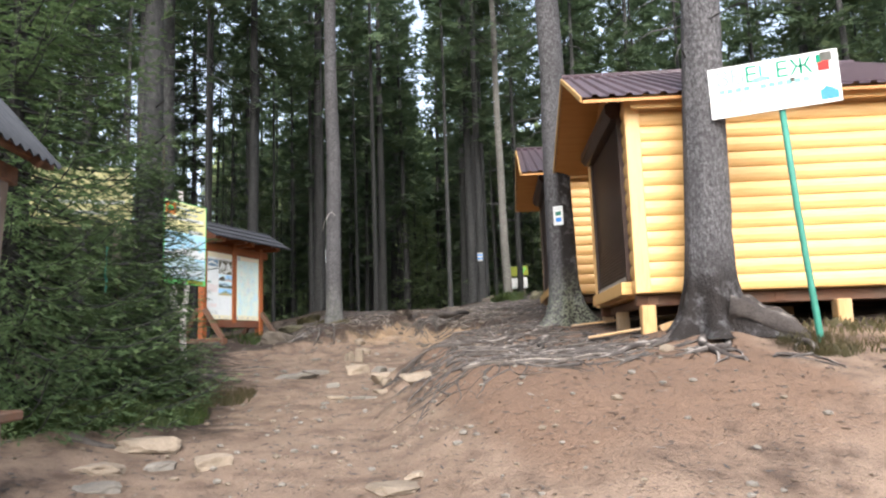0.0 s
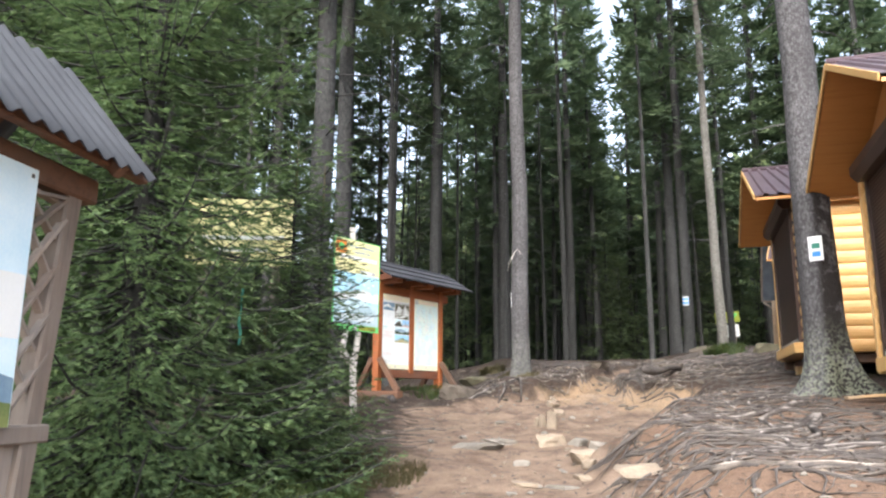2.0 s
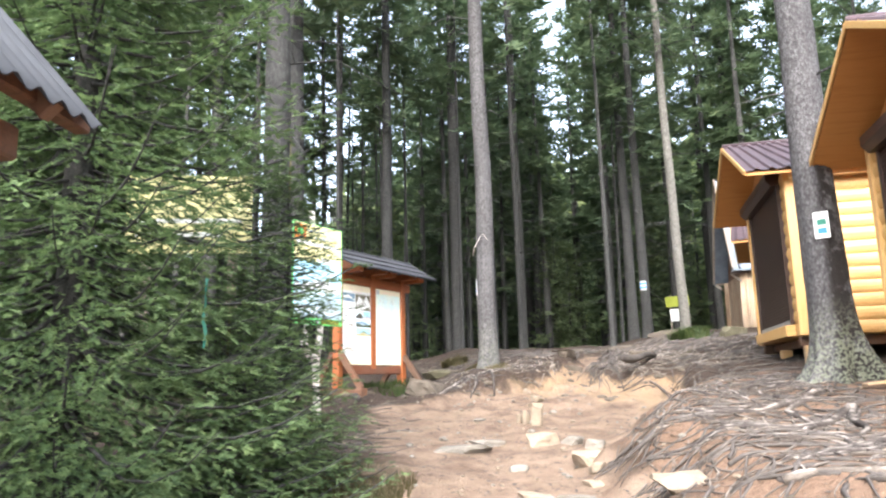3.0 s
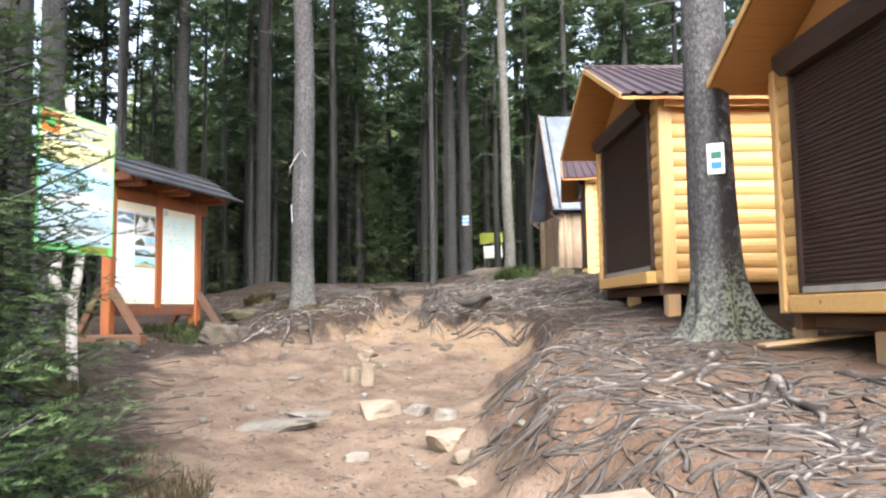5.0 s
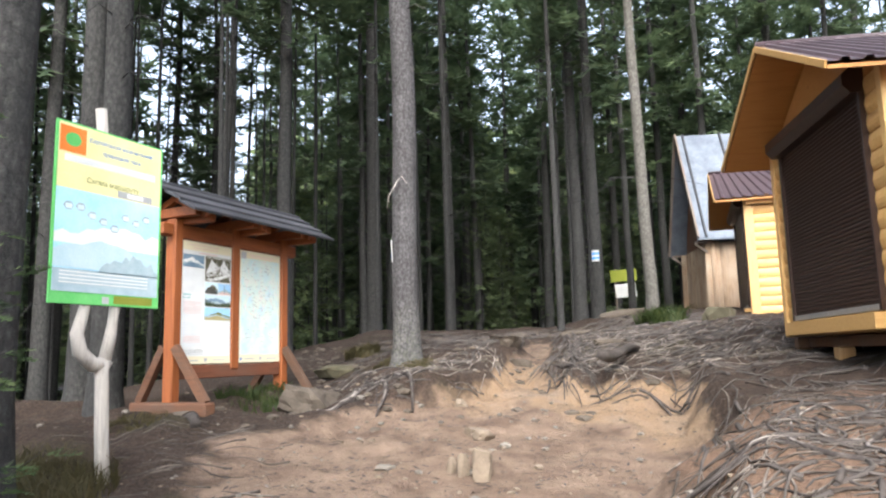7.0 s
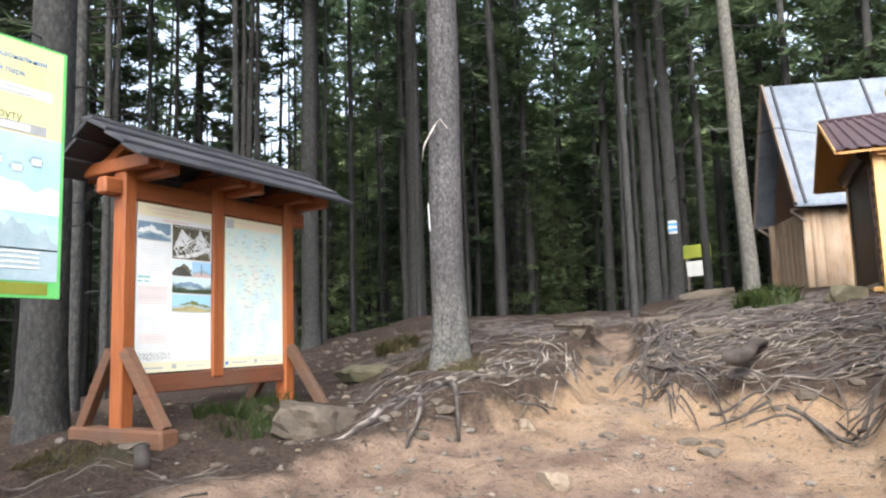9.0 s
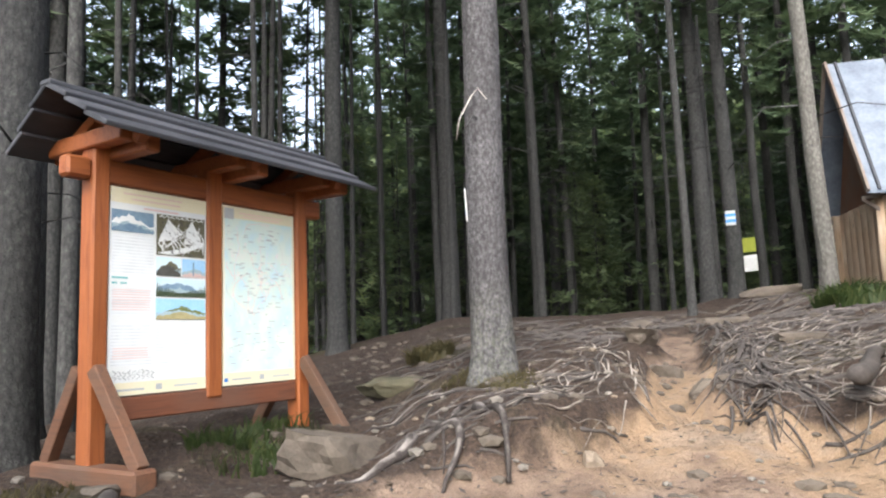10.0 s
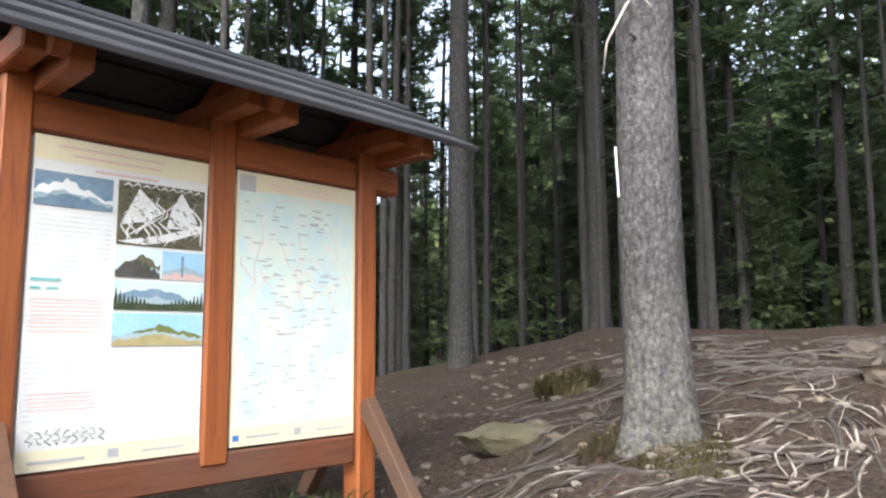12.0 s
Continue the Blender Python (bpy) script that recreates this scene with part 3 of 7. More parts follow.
def bars(rows, depth=0.002):
    """Several printed bars as one mesh."""
    bm = bmesh.new()
    for y, z, w, h in rows:
        box(depth, w, h, (depth / 2, y + w / 2, z + h / 2), 0, None, bm)
    return bm


def letters(text, size, name="lettering"):
    """Flat letters in the local y-z plane, facing +x, starting at the origin."""
    cu = bpy.data.curves.new("text", "FONT")
    cu.body, cu.size, cu.extrude = text, size, 0.001
    ob = bpy.data.objects.new("text", cu)
    scene.collection.objects.link(ob)
    me = bpy.data.meshes.new_from_object(ob.evaluated_get(bpy.context.evaluated_depsgraph_get()))
    bpy.data.objects.remove(ob)
    me.transform(Matrix(((0, 0, 1, 0), (1, 0, 0, 0), (0, 1, 0, 0), (0, 0, 0, 1))))
    me.name = name
    return me


def needle_tris(o, d, up, length, n, nl, nw, spread=0.9, lift=0.25, rng=None):
    """Needles in two combs along each shoot. o, d, up: arrays (k, 3); length: (k,)."""
    side = np.cross(d, up)
    side /= np.linalg.norm(side, axis=1, keepdims=True) + 1e-9
    out = []
    for j in range(n):
        f = (j + 0.3) / n
        for sgn in (-1, 1):
            jit = rng.normal(0, 0.18, d.shape)
            base = o + d * (length * f)[:, None]
            way = d * 0.65 + side * sgn * spread + up * lift + jit
            way /= np.linalg.norm(way, axis=1, keepdims=True)
            tip = base + way * (nl * (1.15 - 0.5 * f))
            wv = d * nw
            out.append(np.stack([base - wv, base + wv, tip], axis=1))
    tip = o + d * (length * 1.1)[:, None]
    out.append(np.stack([o - side * nw * 1.2, o + side * nw * 1.2, tip], axis=1))
    return np.concatenate(out)

# ---------------------------------------------------------------- ground
def build_ground():
    gx, gy = np.meshgrid(GROUND_X, GROUND_Y)
    verts = np.stack([gx.ravel(), gy.ravel(), GROUND_Z.ravel()], 1).tolist()
    nx, ny = len(GROUND_X), len(GROUND_Y)
    i, j = np.meshgrid(np.arange(nx - 1), np.arange(ny - 1))
    a = (j * nx + i).ravel()
    faces = np.stack([a, a + 1, a + 1 + nx, a + nx], axis=1).tolist()
    me = shade_round(mesh_of(verts, faces, "ground"))
    z, s, r, d = land(gx.ravel(), gy.ravel(), True)
    # what lies at the surface: trodden earth, subsoil laid bare by the cut, red earth between the roots
    trod = smooth(0.25, -0.5, d) * (1 - smooth(21, 24.5, s)) * (smooth(-2.3, -0.7, r + 0.1 * (s - 12)) * smooth(2, 5, s) + 1 - smooth(2, 5, s))
    trod = np.maximum(trod, smooth(9.0, 6.8, s) * smooth(-5.5, -3.2, r + 0.5 * np.clip(s - 4, 0, 9)) * smooth(10.5, 7.5, r) * (1 - 0.28 * smooth(0.8, 3.0, r) - 0.25 * smooth(-0.9, -2.4, r)))
    clay = smooth(0.12, -0.06, d) * smooth(-1.15, -0.35, d) * smooth(13.2, 15.6, s) * (1 - smooth(19.0, 20.5, s)) * smooth(-0.6, 2.2, r)
    red = smooth(-0.6, 0.1, d) * smooth(3.2, 6.0, s) * (1 - smooth(12.6, 14.2, s)) * smooth(0.6, 1.4, r) * (1 - smooth(4.0, 5.0, r))
    for name, v in (("trod", trod), ("clay", clay), ("red", red)):
        me.attributes.new(name, "FLOAT", "POINT").data.foreach_set("value", np.asarray(v, np.float32))
    return solid("ground", me, SOIL, Matrix(), "trodden brown forest soil rising to a root-covered brow", "ground", "", "structure")


build_ground()


# ---------------------------------------------------------------- kiosks
LOG = 0.187        # height of one half-round wall board


def log_mesh(length, axis, r=LOG, bulge=0.035):
    """A half-round cladding board: runs along local x (or y), lies flat at 0 and bulges outwards."""
    prof = [(0.0, 0.0), (0.45 * bulge, 0.012), (0.8 * bulge, 0.045), (bulge, r / 2), (0.8 * bulge, r - 0.045), (0.45 * bulge, r - 0.012), (0.0, r)]
    verts, faces = [], []
    for e in (-length / 2, length / 2):
        for o, z in prof:
            verts.append((e, -o, z) if axis == "x" else (-o, e, z))
    n = len(prof)
    for k in range(n - 1):
        q = (k, k + 1, n + k + 1, n + k)
        faces.append(q)
    faces += [(n - 1, 0, n, 2 * n - 1), tuple(range(n)), tuple(range(n, 2 * n))[::-1]]
    bm = bmesh.new()
    bm.from_mesh(mesh_of(verts, faces))
    bmesh.ops.recalc_face_normals(bm, faces=bm.faces)
    me = bpy.data.meshes.new("board")
    bm.to_mesh(me)
    bm.free()
    return me


KW, KR, KH, KE, KO, KD = 1.60, 1.91, 3.32, 2.36, 0.58, 4.8
SW, S0, S1 = 1.19, 0.19, 2.30
LOG_SIDE, LOG_FRONT = log_mesh(KD - 0.2, "x"), log_mesh(KW - SW - 0.1, "y")


def ribbed(corner_a, corner_b, ridge_a, ridge_b, pitch=0.2, lift=0.03):
    """A profiled sheet between an eave line and a ridge line; ribs run up the slope."""
    ea, eb, ra, rb = (Vector(v) for v in (corner_a, corner_b, ridge_a, ridge_b))
    n = max(2, round((eb - ea).length / pitch))
    up = (eb - ea).cross(ra - ea).normalized()
    if up.z < 0:
        up = -up
    rows = []
    for k in range(n):
        for f, h in ((0.0, 0), (0.55, 0), (0.65, lift), (0.9, lift)):
            rows.append(((k + f) / n, h))
    rows.append((1.0, 0))
    verts, faces = [], []
    for thick in (0.0, -0.004):
        for f, h in rows:
            verts += [ea.lerp(eb, f) + up * (h + thick), ra.lerp(rb, f) + up * (h + thick)]
    m = len(rows)
    for k in range(m - 1):
        faces.append((2 * k, 2 * k + 2, 2 * k + 3, 2 * k + 1))
        faces.append(tuple(2 * m + i for i in (2 * k, 2 * k + 1, 2 * k + 3, 2 * k + 2)))
        faces.append((2 * k, 2 * m + 2 * k, 2 * m + 2 * k + 2, 2 * k + 2))
        faces.append((2 * k + 1, 2 * k + 3, 2 * m + 2 * k + 3, 2 * m + 2 * k + 1))
    return mesh_of(verts, faces, "sheet")


SHARED = {}


def shared(name, make):
    """One mesh for all alike pieces."""
    if name not in SHARED:
        bm = make()
        if isinstance(bm, bmesh.types.BMesh):
            me = bpy.data.meshes.new(name)
            bm.to_mesh(me)
            bm.free()
            bm = me
        SHARED[name] = bm
    return SHARED[name]


def slat_shape():
    prof = [(0.0, 0.0), (-0.009, 0.004), (-0.013, 0.02), (-0.009, 0.036), (0.0, 0.041)]
    verts = [(o, e, z) for e in (-SW, SW) for o, z in prof]
    n = len(prof)
    faces = [(k + 1, k, n + k, n + k + 1) for k in range(n - 1)] + [(0, n - 1, 2 * n - 1, n), tuple(range(n)), tuple(range(n, 2 * n))[::-1]]
    return mesh_of(verts, faces, "slat")


def kiosk(x, y, z, yaw, label, brace=False):
    top = thing("kiosk", pose(x, y, z, 0, 0, yaw), label, "kiosk", "row of log kiosks")
    inv = top.matrix_basis.inverted()

    def floor_at(lx, ly):
        q = top.matrix_basis @ Vector((lx, ly, 0))
        return rough_land(q.x, q.y) - z
    slope = (KH - KE) / KR
    wall_top = KE + (KR - KW) * slope - 0.07
    body = part("wall", box(KD - 0.04, 2 * KW - 0.04, wall_top, (KD / 2, 0, wall_top / 2), 0.01), PINE, top, "plain pine shell behind the cladding")
    # gable panel above the shutter
    g = bmesh.new()
    tri = [(-KW, wall_top - 0.02), (KW, wall_top - 0.02), (0, KH - 0.1)]
    for f0 in (0.0,):
        a = [g.verts.new((0.0, yy, zz)) for yy, zz in tri]
        b = [g.verts.new((0.1, yy, zz)) for yy, zz in tri]
        g.faces.new(a)
        g.faces.new(b[::-1])
        for k in range(3):
            g.faces.new((a[k], b[k], b[(k + 1) % 3], a[(k + 1) % 3]))
    bmesh.ops.recalc_face_normals(g, faces=g.faces)
    part("gable", g, PLY, top, "orange gable board")
    rows = int(wall_top / LOG)
    for side in (-1, 1):
        m0 = pose(KD / 2, side * (KW - 0.02), 0, 0, 0, 0 if side < 0 else 180)
        for k in range(rows):
            part("board", LOG_SIDE, PINE, top, "", m0 @ pose(0, 0, k * LOG))
        for k in range(rows):
            part("board", LOG_FRONT, PINE, top, "", pose(0.02, side * (SW + KW + 0.06) / 2 - side * 0.05, k * LOG))
        # corner trims
        part("corner_board", shared("corner", lambda: box(0.05, 0.16, wall_top, (0, 0, wall_top / 2), 0.008)), PINE_END, top, "", pose(0.06, side * (KW + 0.015), 0, 0, 0, 90))
        part("corner_board", shared("corner_thin", lambda: box(0.05, 0.1, wall_top, (0, 0, wall_top / 2), 0.008)), PINE_END, top, "", pose(-0.012, side * (KW - 0.012), 0))
        part("corner_board", shared("corner", lambda: None), PINE_END, top, "", pose(KD - 0.08, side * (KW + 0.015), 0, 0, 0, 90))
        # fascia under the eave
        part("fascia", shared("fascia", lambda: box(KD + 0.0, 0.03, 0.19, (0, 0, 0), 0.005)), PINE, top, "pale fascia board", pose(KD / 2 + 0.02, side * (KW + 0.15), KE - 0.03))
        # soffit and verge
        e = side * (KR - 0.02)
        sof = bmesh.new()
        up = [(-KO + 0.01, e, KE - 0.03), (KD + 0.25, e, KE - 0.03), (KD + 0.25, 0, KH - 0.03), (-KO + 0.01, 0, KH - 0.03)]
        a = [sof.verts.new(p) for p in up]
        b = [sof.verts.new((p[0], p[1], p[2] - 0.035)) for p in up]
        sof.faces.new(a)
        sof.faces.new(b[::-1])
        for k in range(4):
            sof.faces.new((a[k], b[k], b[(k + 1) % 4], a[(k + 1) % 4]))
        bmesh.ops.recalc_face_normals(sof, faces=sof.faces)
        part("soffit", sof, PLY, top, "orange soffit boarding")
        part("roof_sheet", ribbed((-KO, side * KR, KE), (KD + 0.3, side * KR, KE), (-KO, 0, KH), (KD + 0.3 - 1.5, 0, KH)), ROOF, top, "brown profiled metal roofing")
        part("verge", beam((-KO - 0.012, side * KR, KE - 0.03), (-KO - 0.012, 0, KH - 0.03), 0.02, 0.07, 0.003), PINE, top)
    part("roof_sheet", ribbed((KD + 0.3, -KR, KE), (KD + 0.3, KR, KE), (KD - 1.2, -0.02, KH), (KD - 1.2, 0.02, KH)), ROOF, top, "brown profiled metal hip")
    part("ridge_cap", tube([(-KO, 0, KH + 0.01), (KD - 1.2, 0, KH + 0.01)], [0.05, 0.05], 8), ROOF, top)
    # roller shutter
    shut = part("roller_shutter", box(0.03, 2 * SW, S1 - S0, (0.0, 0, (S0 + S1) / 2), 0.003), SHUTTER, top, "closed dark brown roller shutter")
    n = int((S1 - S0 - 0.05) / 0.044)
    for k in range(n):
        part("slat", shared("slat", slat_shape), SHUTTER, shut, "", pose(-0.017, 0, S0 + 0.05 + k * 0.044))
    part("bottom_rail", box(0.03, 2 * SW - 0.02, 0.06, (-0.035, 0, S0 + 0.03), 0.004), ALU, shut, "pale aluminium bottom rail")
    for side in (-1, 1):
        part("guide", box(0.06, 0.055, S1 - S0, (-0.03, side * (SW + 0.01), (S0 + S1) / 2), 0.004), SHUTTER, shut)
    cas = bmesh.new()
    prof = [(0.0, S1 - 0.02), (-0.13, S1 - 0.02), (-0.2, S1 + 0.06), (-0.2, S1 + 0.17), (-0.12, S1 + 0.24), (0.0, S1 + 0.24)]
    a = [cas.verts.new((px, -SW - 0.05, pz)) for px, pz in prof]
    b = [cas.verts.new((px, SW + 0.05, pz)) for px, pz in prof]
    cas.faces.new(a)
    cas.faces.new(b[::-1])
    for k in range(len(prof)):
        cas.faces.new((a[k], b[k], b[(k + 1) % len(prof)], a[(k + 1) % len(prof)]))
    bmesh.ops.recalc_face_normals(cas, faces=cas.faces)
    part("shutter_box", cas, SHUTTER, top, "dark brown shutter casing")
    part("sill", box(0.22, 2 * SW + 0.12, 0.16, (-0.03, 0, S0 - 0.1), 0.008), PINE, top, "pine sill under the shutter")
    # base frame and legs
    for side in (-1, 1):
        part("sole_beam", box(KD, 0.12, 0.14, (KD / 2, side * (KW - 0.22), -0.08), 0.01), STAIN_OLD, top)
    for k in range(4):
        part("joist", box(0.12, 2 * KW - 0.3, 0.12, (0.2 + k * (KD - 0.3) / 3, 0, -0.08), 0.01), STAIN_OLD, top)
    for lx in (0.12, 2.4, KD - 0.12):
        for ly in (-KW + 0.14, 0.0 + 0.2, KW - 0.12):
            g0 = floor_at(lx, ly) - 0.12
            part("leg", box(0.17, 0.17, -0.14 - g0, (lx, ly, (-0.14 + g0) / 2), 0.012), RAWWOOD, top, "sawn timber leg")
    if brace:
        g0 = floor_at(1.0, -KW + 0.12)
        part("brace", beam((0.25, -KW + 0.1, floor_at(0.25, -KW) + 0.0), (1.3, -KW + 0.1, -0.12), 0.09, 0.14), RAWWOOD, top, "slanting prop")
    return top


kiosk(-1.57, 10.44, 2.17, 18.4, "yellow pine log kiosk with closed brown shutter, on stilts", True)
kiosk(-3.65, 15.21, 2.55, 17.8, "second pine log kiosk with brown metal roof, shutter closed")
kiosk(-4.97, 23.59, 3.06, 7.2, "pale pine kiosk half hidden beside the old hut")


# ---------------------------------------------------------------- notice board
def notice_board():
    fx, y0, ym, y1 = -10.53, 12.50, 13.51, 14.50
    top = thing("notice_board", pose(fx, ym, 1.75), "roofed red-brown timber notice board with two printed maps", "notice board")
    z = lambda v: v - 1.75
    yy = (y0 - ym, 0.0, y1 - ym)
    for k, ly in enumerate(yy):
        low = (1.95, 2.32, 1.96)[k]
        part("post", box(0.15, (0.13, 0.15, 0.14)[k], 4.15 - low, (-0.075, ly + (0.022, 0.0, 0.012)[k], z((4.15 + low) / 2)), 0.014), STAIN, top, "squared red-brown post")
    for a, b in ((yy[0], yy[1]), (yy[1], yy[2])):
        w = b - a - 0.145
        part("rail", box(0.12, w, 0.17, (-0.075, (a + b) / 2, z(3.97)), 0.01), STAIN_X, top, "upper rail")
    part("rail", box(0.13, yy[2] - yy[0] - 0.17, 0.16, (-0.08, 0, z(2.305)), 0.01), STAIN_LOW, top, "dull worn lower rail")
    # cross beams under the roof, paired brackets
    for ly in (yy[0], yy[1], yy[2]):
        part("bracket", box(1.0, 0.11, 0.12, (-0.09, ly + 0.13, z(4.11)), 0.01), STAIN_X, top)
        part("bracket", box(0.86, 0.11, 0.12, (-0.09, ly - 0.02, z(4.17)), 0.01), STAIN_X, top)
        for sgn in (-1, 1):
            part("rafter", beam((-0.09, ly + 0.05, z(4.37)), (-0.09 + sgn * 0.5, ly + 0.05, z(4.12)), 0.08, 0.08), STAIN_X, top)
    part("end_beam", box(0.12, 0.18, 0.15, (-0.08, yy[0] - 0.13, z(3.97)), 0.02), STAIN_X, top)
    part("end_beam", box(0.13, 0.26, 0.17, (-0.08, yy[2] + 0.16, z(3.97)), 0.02), STAIN_X, top)
    # plank roof
    for sgn in (-1, 1):
        for k in range(3):
            a, b = 0.0 + k * 0.205, 0.245 + k * 0.205
            lift = 0.03 * (2 - k) + 0.012
            p = lambda q: (-0.09 + (q if sgn > 0 else -0.8 * q), 0, z(4.43) - 0.5 * q + lift)
            bm = beam(p(a), p(b), 0.035, 2.74, 0.006, (0, 1, 0))
            ob = part("roof_plank", bm, TAR, top, "dark weathered roof plank")
            ob.matrix_basis = pose(0, 0.012 + 0.012 * k, 0)
    part("ridge_board", box(0.12, 2.76, 0.04, (-0.09, 0.015, z(4.51)), 0.01), TAR, top)
    # feet and struts
    for ly, g, back in ((yy[0], 1.86, -0.62), (yy[2], 1.84, -0.7)):
        part("foot", box(0.55 - back, 0.18, 0.16, ((0.55 + back) / 2, ly, z(g + 0.03)), 0.02), STAIN_OLD, top, "worn foot beam")
        part("strut", beam((0.0, ly, z(g + 0.74)), (0.46, ly + 0.02, z(g + 0.1)), 0.085, 0.1), STAIN_OLD, top, "slanting worn strut")
        part("strut", beam((-0.17, ly, z(g + 0.74)), (back + 0.08, ly, z(g + 0.1)), 0.085, 0.1), STAIN_OLD, top, "slanting worn strut")
    return top


BOARD = notice_board()

# ---------------------------------------------------------------- trees
def trunk_mesh(height, r0, seed, flare=1.9, lean=(0, 0), sides=14, lobes=(), rings=16):
    """A tapered stem; lobes are root swellings at its foot as (bearing in degrees, reach, half width in degrees)."""
    pts, rad = [], []
    low = [0, 0.05, 0.1, 0.16, 0.23, 0.31, 0.4, 0.5, 0.62, 0.78, 0.98, 1.2] if lobes else [0, 0.08, 0.2, 0.38, 0.62, 0.95]
    hs = low + list(np.linspace(1.4, height, rings))
    for h in hs:
        w = 0.05 * noise.noise((seed, h * 0.35, 1.0)) * min(1, h)
        pts.append((lean[0] * h + w, lean[1] * h + 0.05 * noise.noise((seed + 9, h * 0.35, 2.0)) * min(1, h), h - 0.15))
        rad.append(max(0.015, r0 * (1 - h / height) ** 0.8 * (1 + (flare - 1) * math.exp(-h / 0.28))))
    verts, faces = [], []
    for i, h in enumerate(hs):
        for k in range(sides):
            a = 2 * math.pi * k / sides
            q = rad[i] * (1 + 0.06 * noise.noise((3 * math.cos(a) + seed, 3 * math.sin(a), i * 0.7)))
            if lobes and h < 3:
                q *= 1 + 0.05 * noise.noise((5 * math.cos(a), 5 * math.sin(a) + seed, h * 1.5))
                for b, reach, half in lobes:
                    off = abs((math.degrees(a) - b + 180) % 360 - 180) / half
                    if off < 1:
                        q += reach * (1 - off * off) ** 2 * (math.exp(-h / 0.2) + 0.22 * math.exp(-h / 0.6))
            verts.append((pts[i][0] + q * math.cos(a), pts[i][1] + q * math.sin(a), pts[i][2]))
    for i in range(len(hs) - 1):
        for k in range(sides):
            a, b = i * sides + k, i * sides + (k + 1) % sides
            faces.append((a, b, b + sides, a + sides))
    faces.append(tuple(range((len(hs) - 1) * sides, len(hs) * sides)))
    return shade_round(mesh_of(verts, faces, "trunk"))


def crown_meshes(seed, height, start, reach, count, shoots, n, nl, nw, shoot_len, droop=0.35, dead=0, segs=6, sides=4, bias=0.9, inner=0.12):
    """Boughs in whorls up the stem, with needled shoots on both sides; returns the needle mesh and the bough mesh."""
    rng = np.random.default_rng(seed)
    boughs, O, D, U, L = [], [], [], [], []
    for b in range(count):
        f = (b + rng.random()) / count
        h = start + (height - start) * f ** bias
        rel = (h - start) / (height - start)
        grow = min(1.0, 0.45 + 2.2 * rel) if start > 3 else 1.0
        ln = reach * grow * (1 - rel) ** 0.75 * rng.uniform(0.7, 1.1) + 0.12
        az = rng.uniform(0, 2 * math.pi)
        out = np.array([math.cos(az), math.sin(az), 0.0])
        tilt = 0.25 * rel - 0.25 * (1 - rel) + rng.normal(0, 0.08)
        k = segs
        us = np.linspace(0, 1, k)
        path = np.array([[0, 0, h]]) + np.outer(us * ln, out) + np.outer(tilt * us * ln - droop * ln * us * (1 - us) * 1.2 - 0.12 * ln * us ** 2 + 0.16 * ln * us ** 3, [0, 0, 1.0])
        r = 0.006 + 0.011 * ln
        boughs.append(tube_data([tuple(p) for p in path], [r * (1 - 0.85 * u) for u in us], sides))
        m = max(3, int(shoots * ln / reach))
        for q in range(m):
            u = inner + (1 - inner) * (q + rng.random()) / m
            i = min(k - 2, int(u * (k - 1)))
            w = u * (k - 1) - i
            p = path[i] * (1 - w) + path[i + 1] * w
            d0 = path[i + 1] - path[i]
            d0 /= np.linalg.norm(d0)
            side = np.cross(d0, [0, 0, 1.0])
            side /= np.linalg.norm(side)
            sg = 1 if q % 2 else -1
            d = d0 * rng.uniform(0.55, 0.9) + side * sg * rng.uniform(0.35, 1.0) * (1.15 - u * 0.6) + np.array([0, 0, rng.uniform(-0.5, 0.12)])
            d /= np.linalg.norm(d)
            O.append(p)
            D.append(d)
            up = np.cross(side * sg, d0)
            U.append(np.array([0, 0, 1.0]) + rng.normal(0, 0.25, 3))
            L.append(shoot_len * rng.uniform(0.6, 1.2) * (0.55 + 0.6 * (1 - u)) )
    for b in range(dead):
        h = rng.uniform(2.2, start + 2)
        az = rng.uniform(0, 2 * math.pi)
        ln = rng.uniform(0.4, 1.5)
        e = (ln * math.cos(az), ln * math.sin(az), h - rng.uniform(0.0, 0.5) * ln)
        mid = (0.5 * e[0], 0.5 * e[1], h + 0.03 * ln)
        boughs.append(tube_data([(0, 0, h), mid, e], [0.016, 0.01, 0.004], 3))
    O, D, U, L = (np.array(v) for v in (O, D, U, L))
    U /= np.linalg.norm(U, axis=1, keepdims=True)
    tris = needle_tris(O, D, U, L, n, nl, nw, rng=rng)
    return tri_mesh(tris, "needles"), joined(boughs, "boughs")


def spruce(name, m, trunk, crown, boughs, bark, needle, label, group=""):
    top = thing(name, m, label, "tree", group)
    part("trunk", trunk, bark, top)
    part("branchwork", boughs, bark, top)["kind"] = "stuff"
    part("crown", crown, needle, top)["kind"] = "stuff"
    return top


def on_land(x, y, rz=0.0, dz=0.0):
    return pose(x, y, rough_land(x, y) + dz, 0, 0, rz)


FOREST = []
for v, (hh, rr, st, rc, cn) in enumerate(((27, 0.21, 8.0, 2.4, 105), (24, 0.17, 6.0, 2.2, 100), (29, 0.24, 9.5, 2.6, 110), (22, 0.13, 4.5, 1.9, 95), (25, 0.19, 7.0, 2.3, 105))):
    FOREST.append((trunk_mesh(hh, rr, 3.1 * v, 1.5, sides=10, rings=9), *crown_meshes(20 + v, hh, st, rc, int(0.8 * cn), 11, 3, 0.42, 0.075, 0.8, dead=24, segs=4, sides=3)))
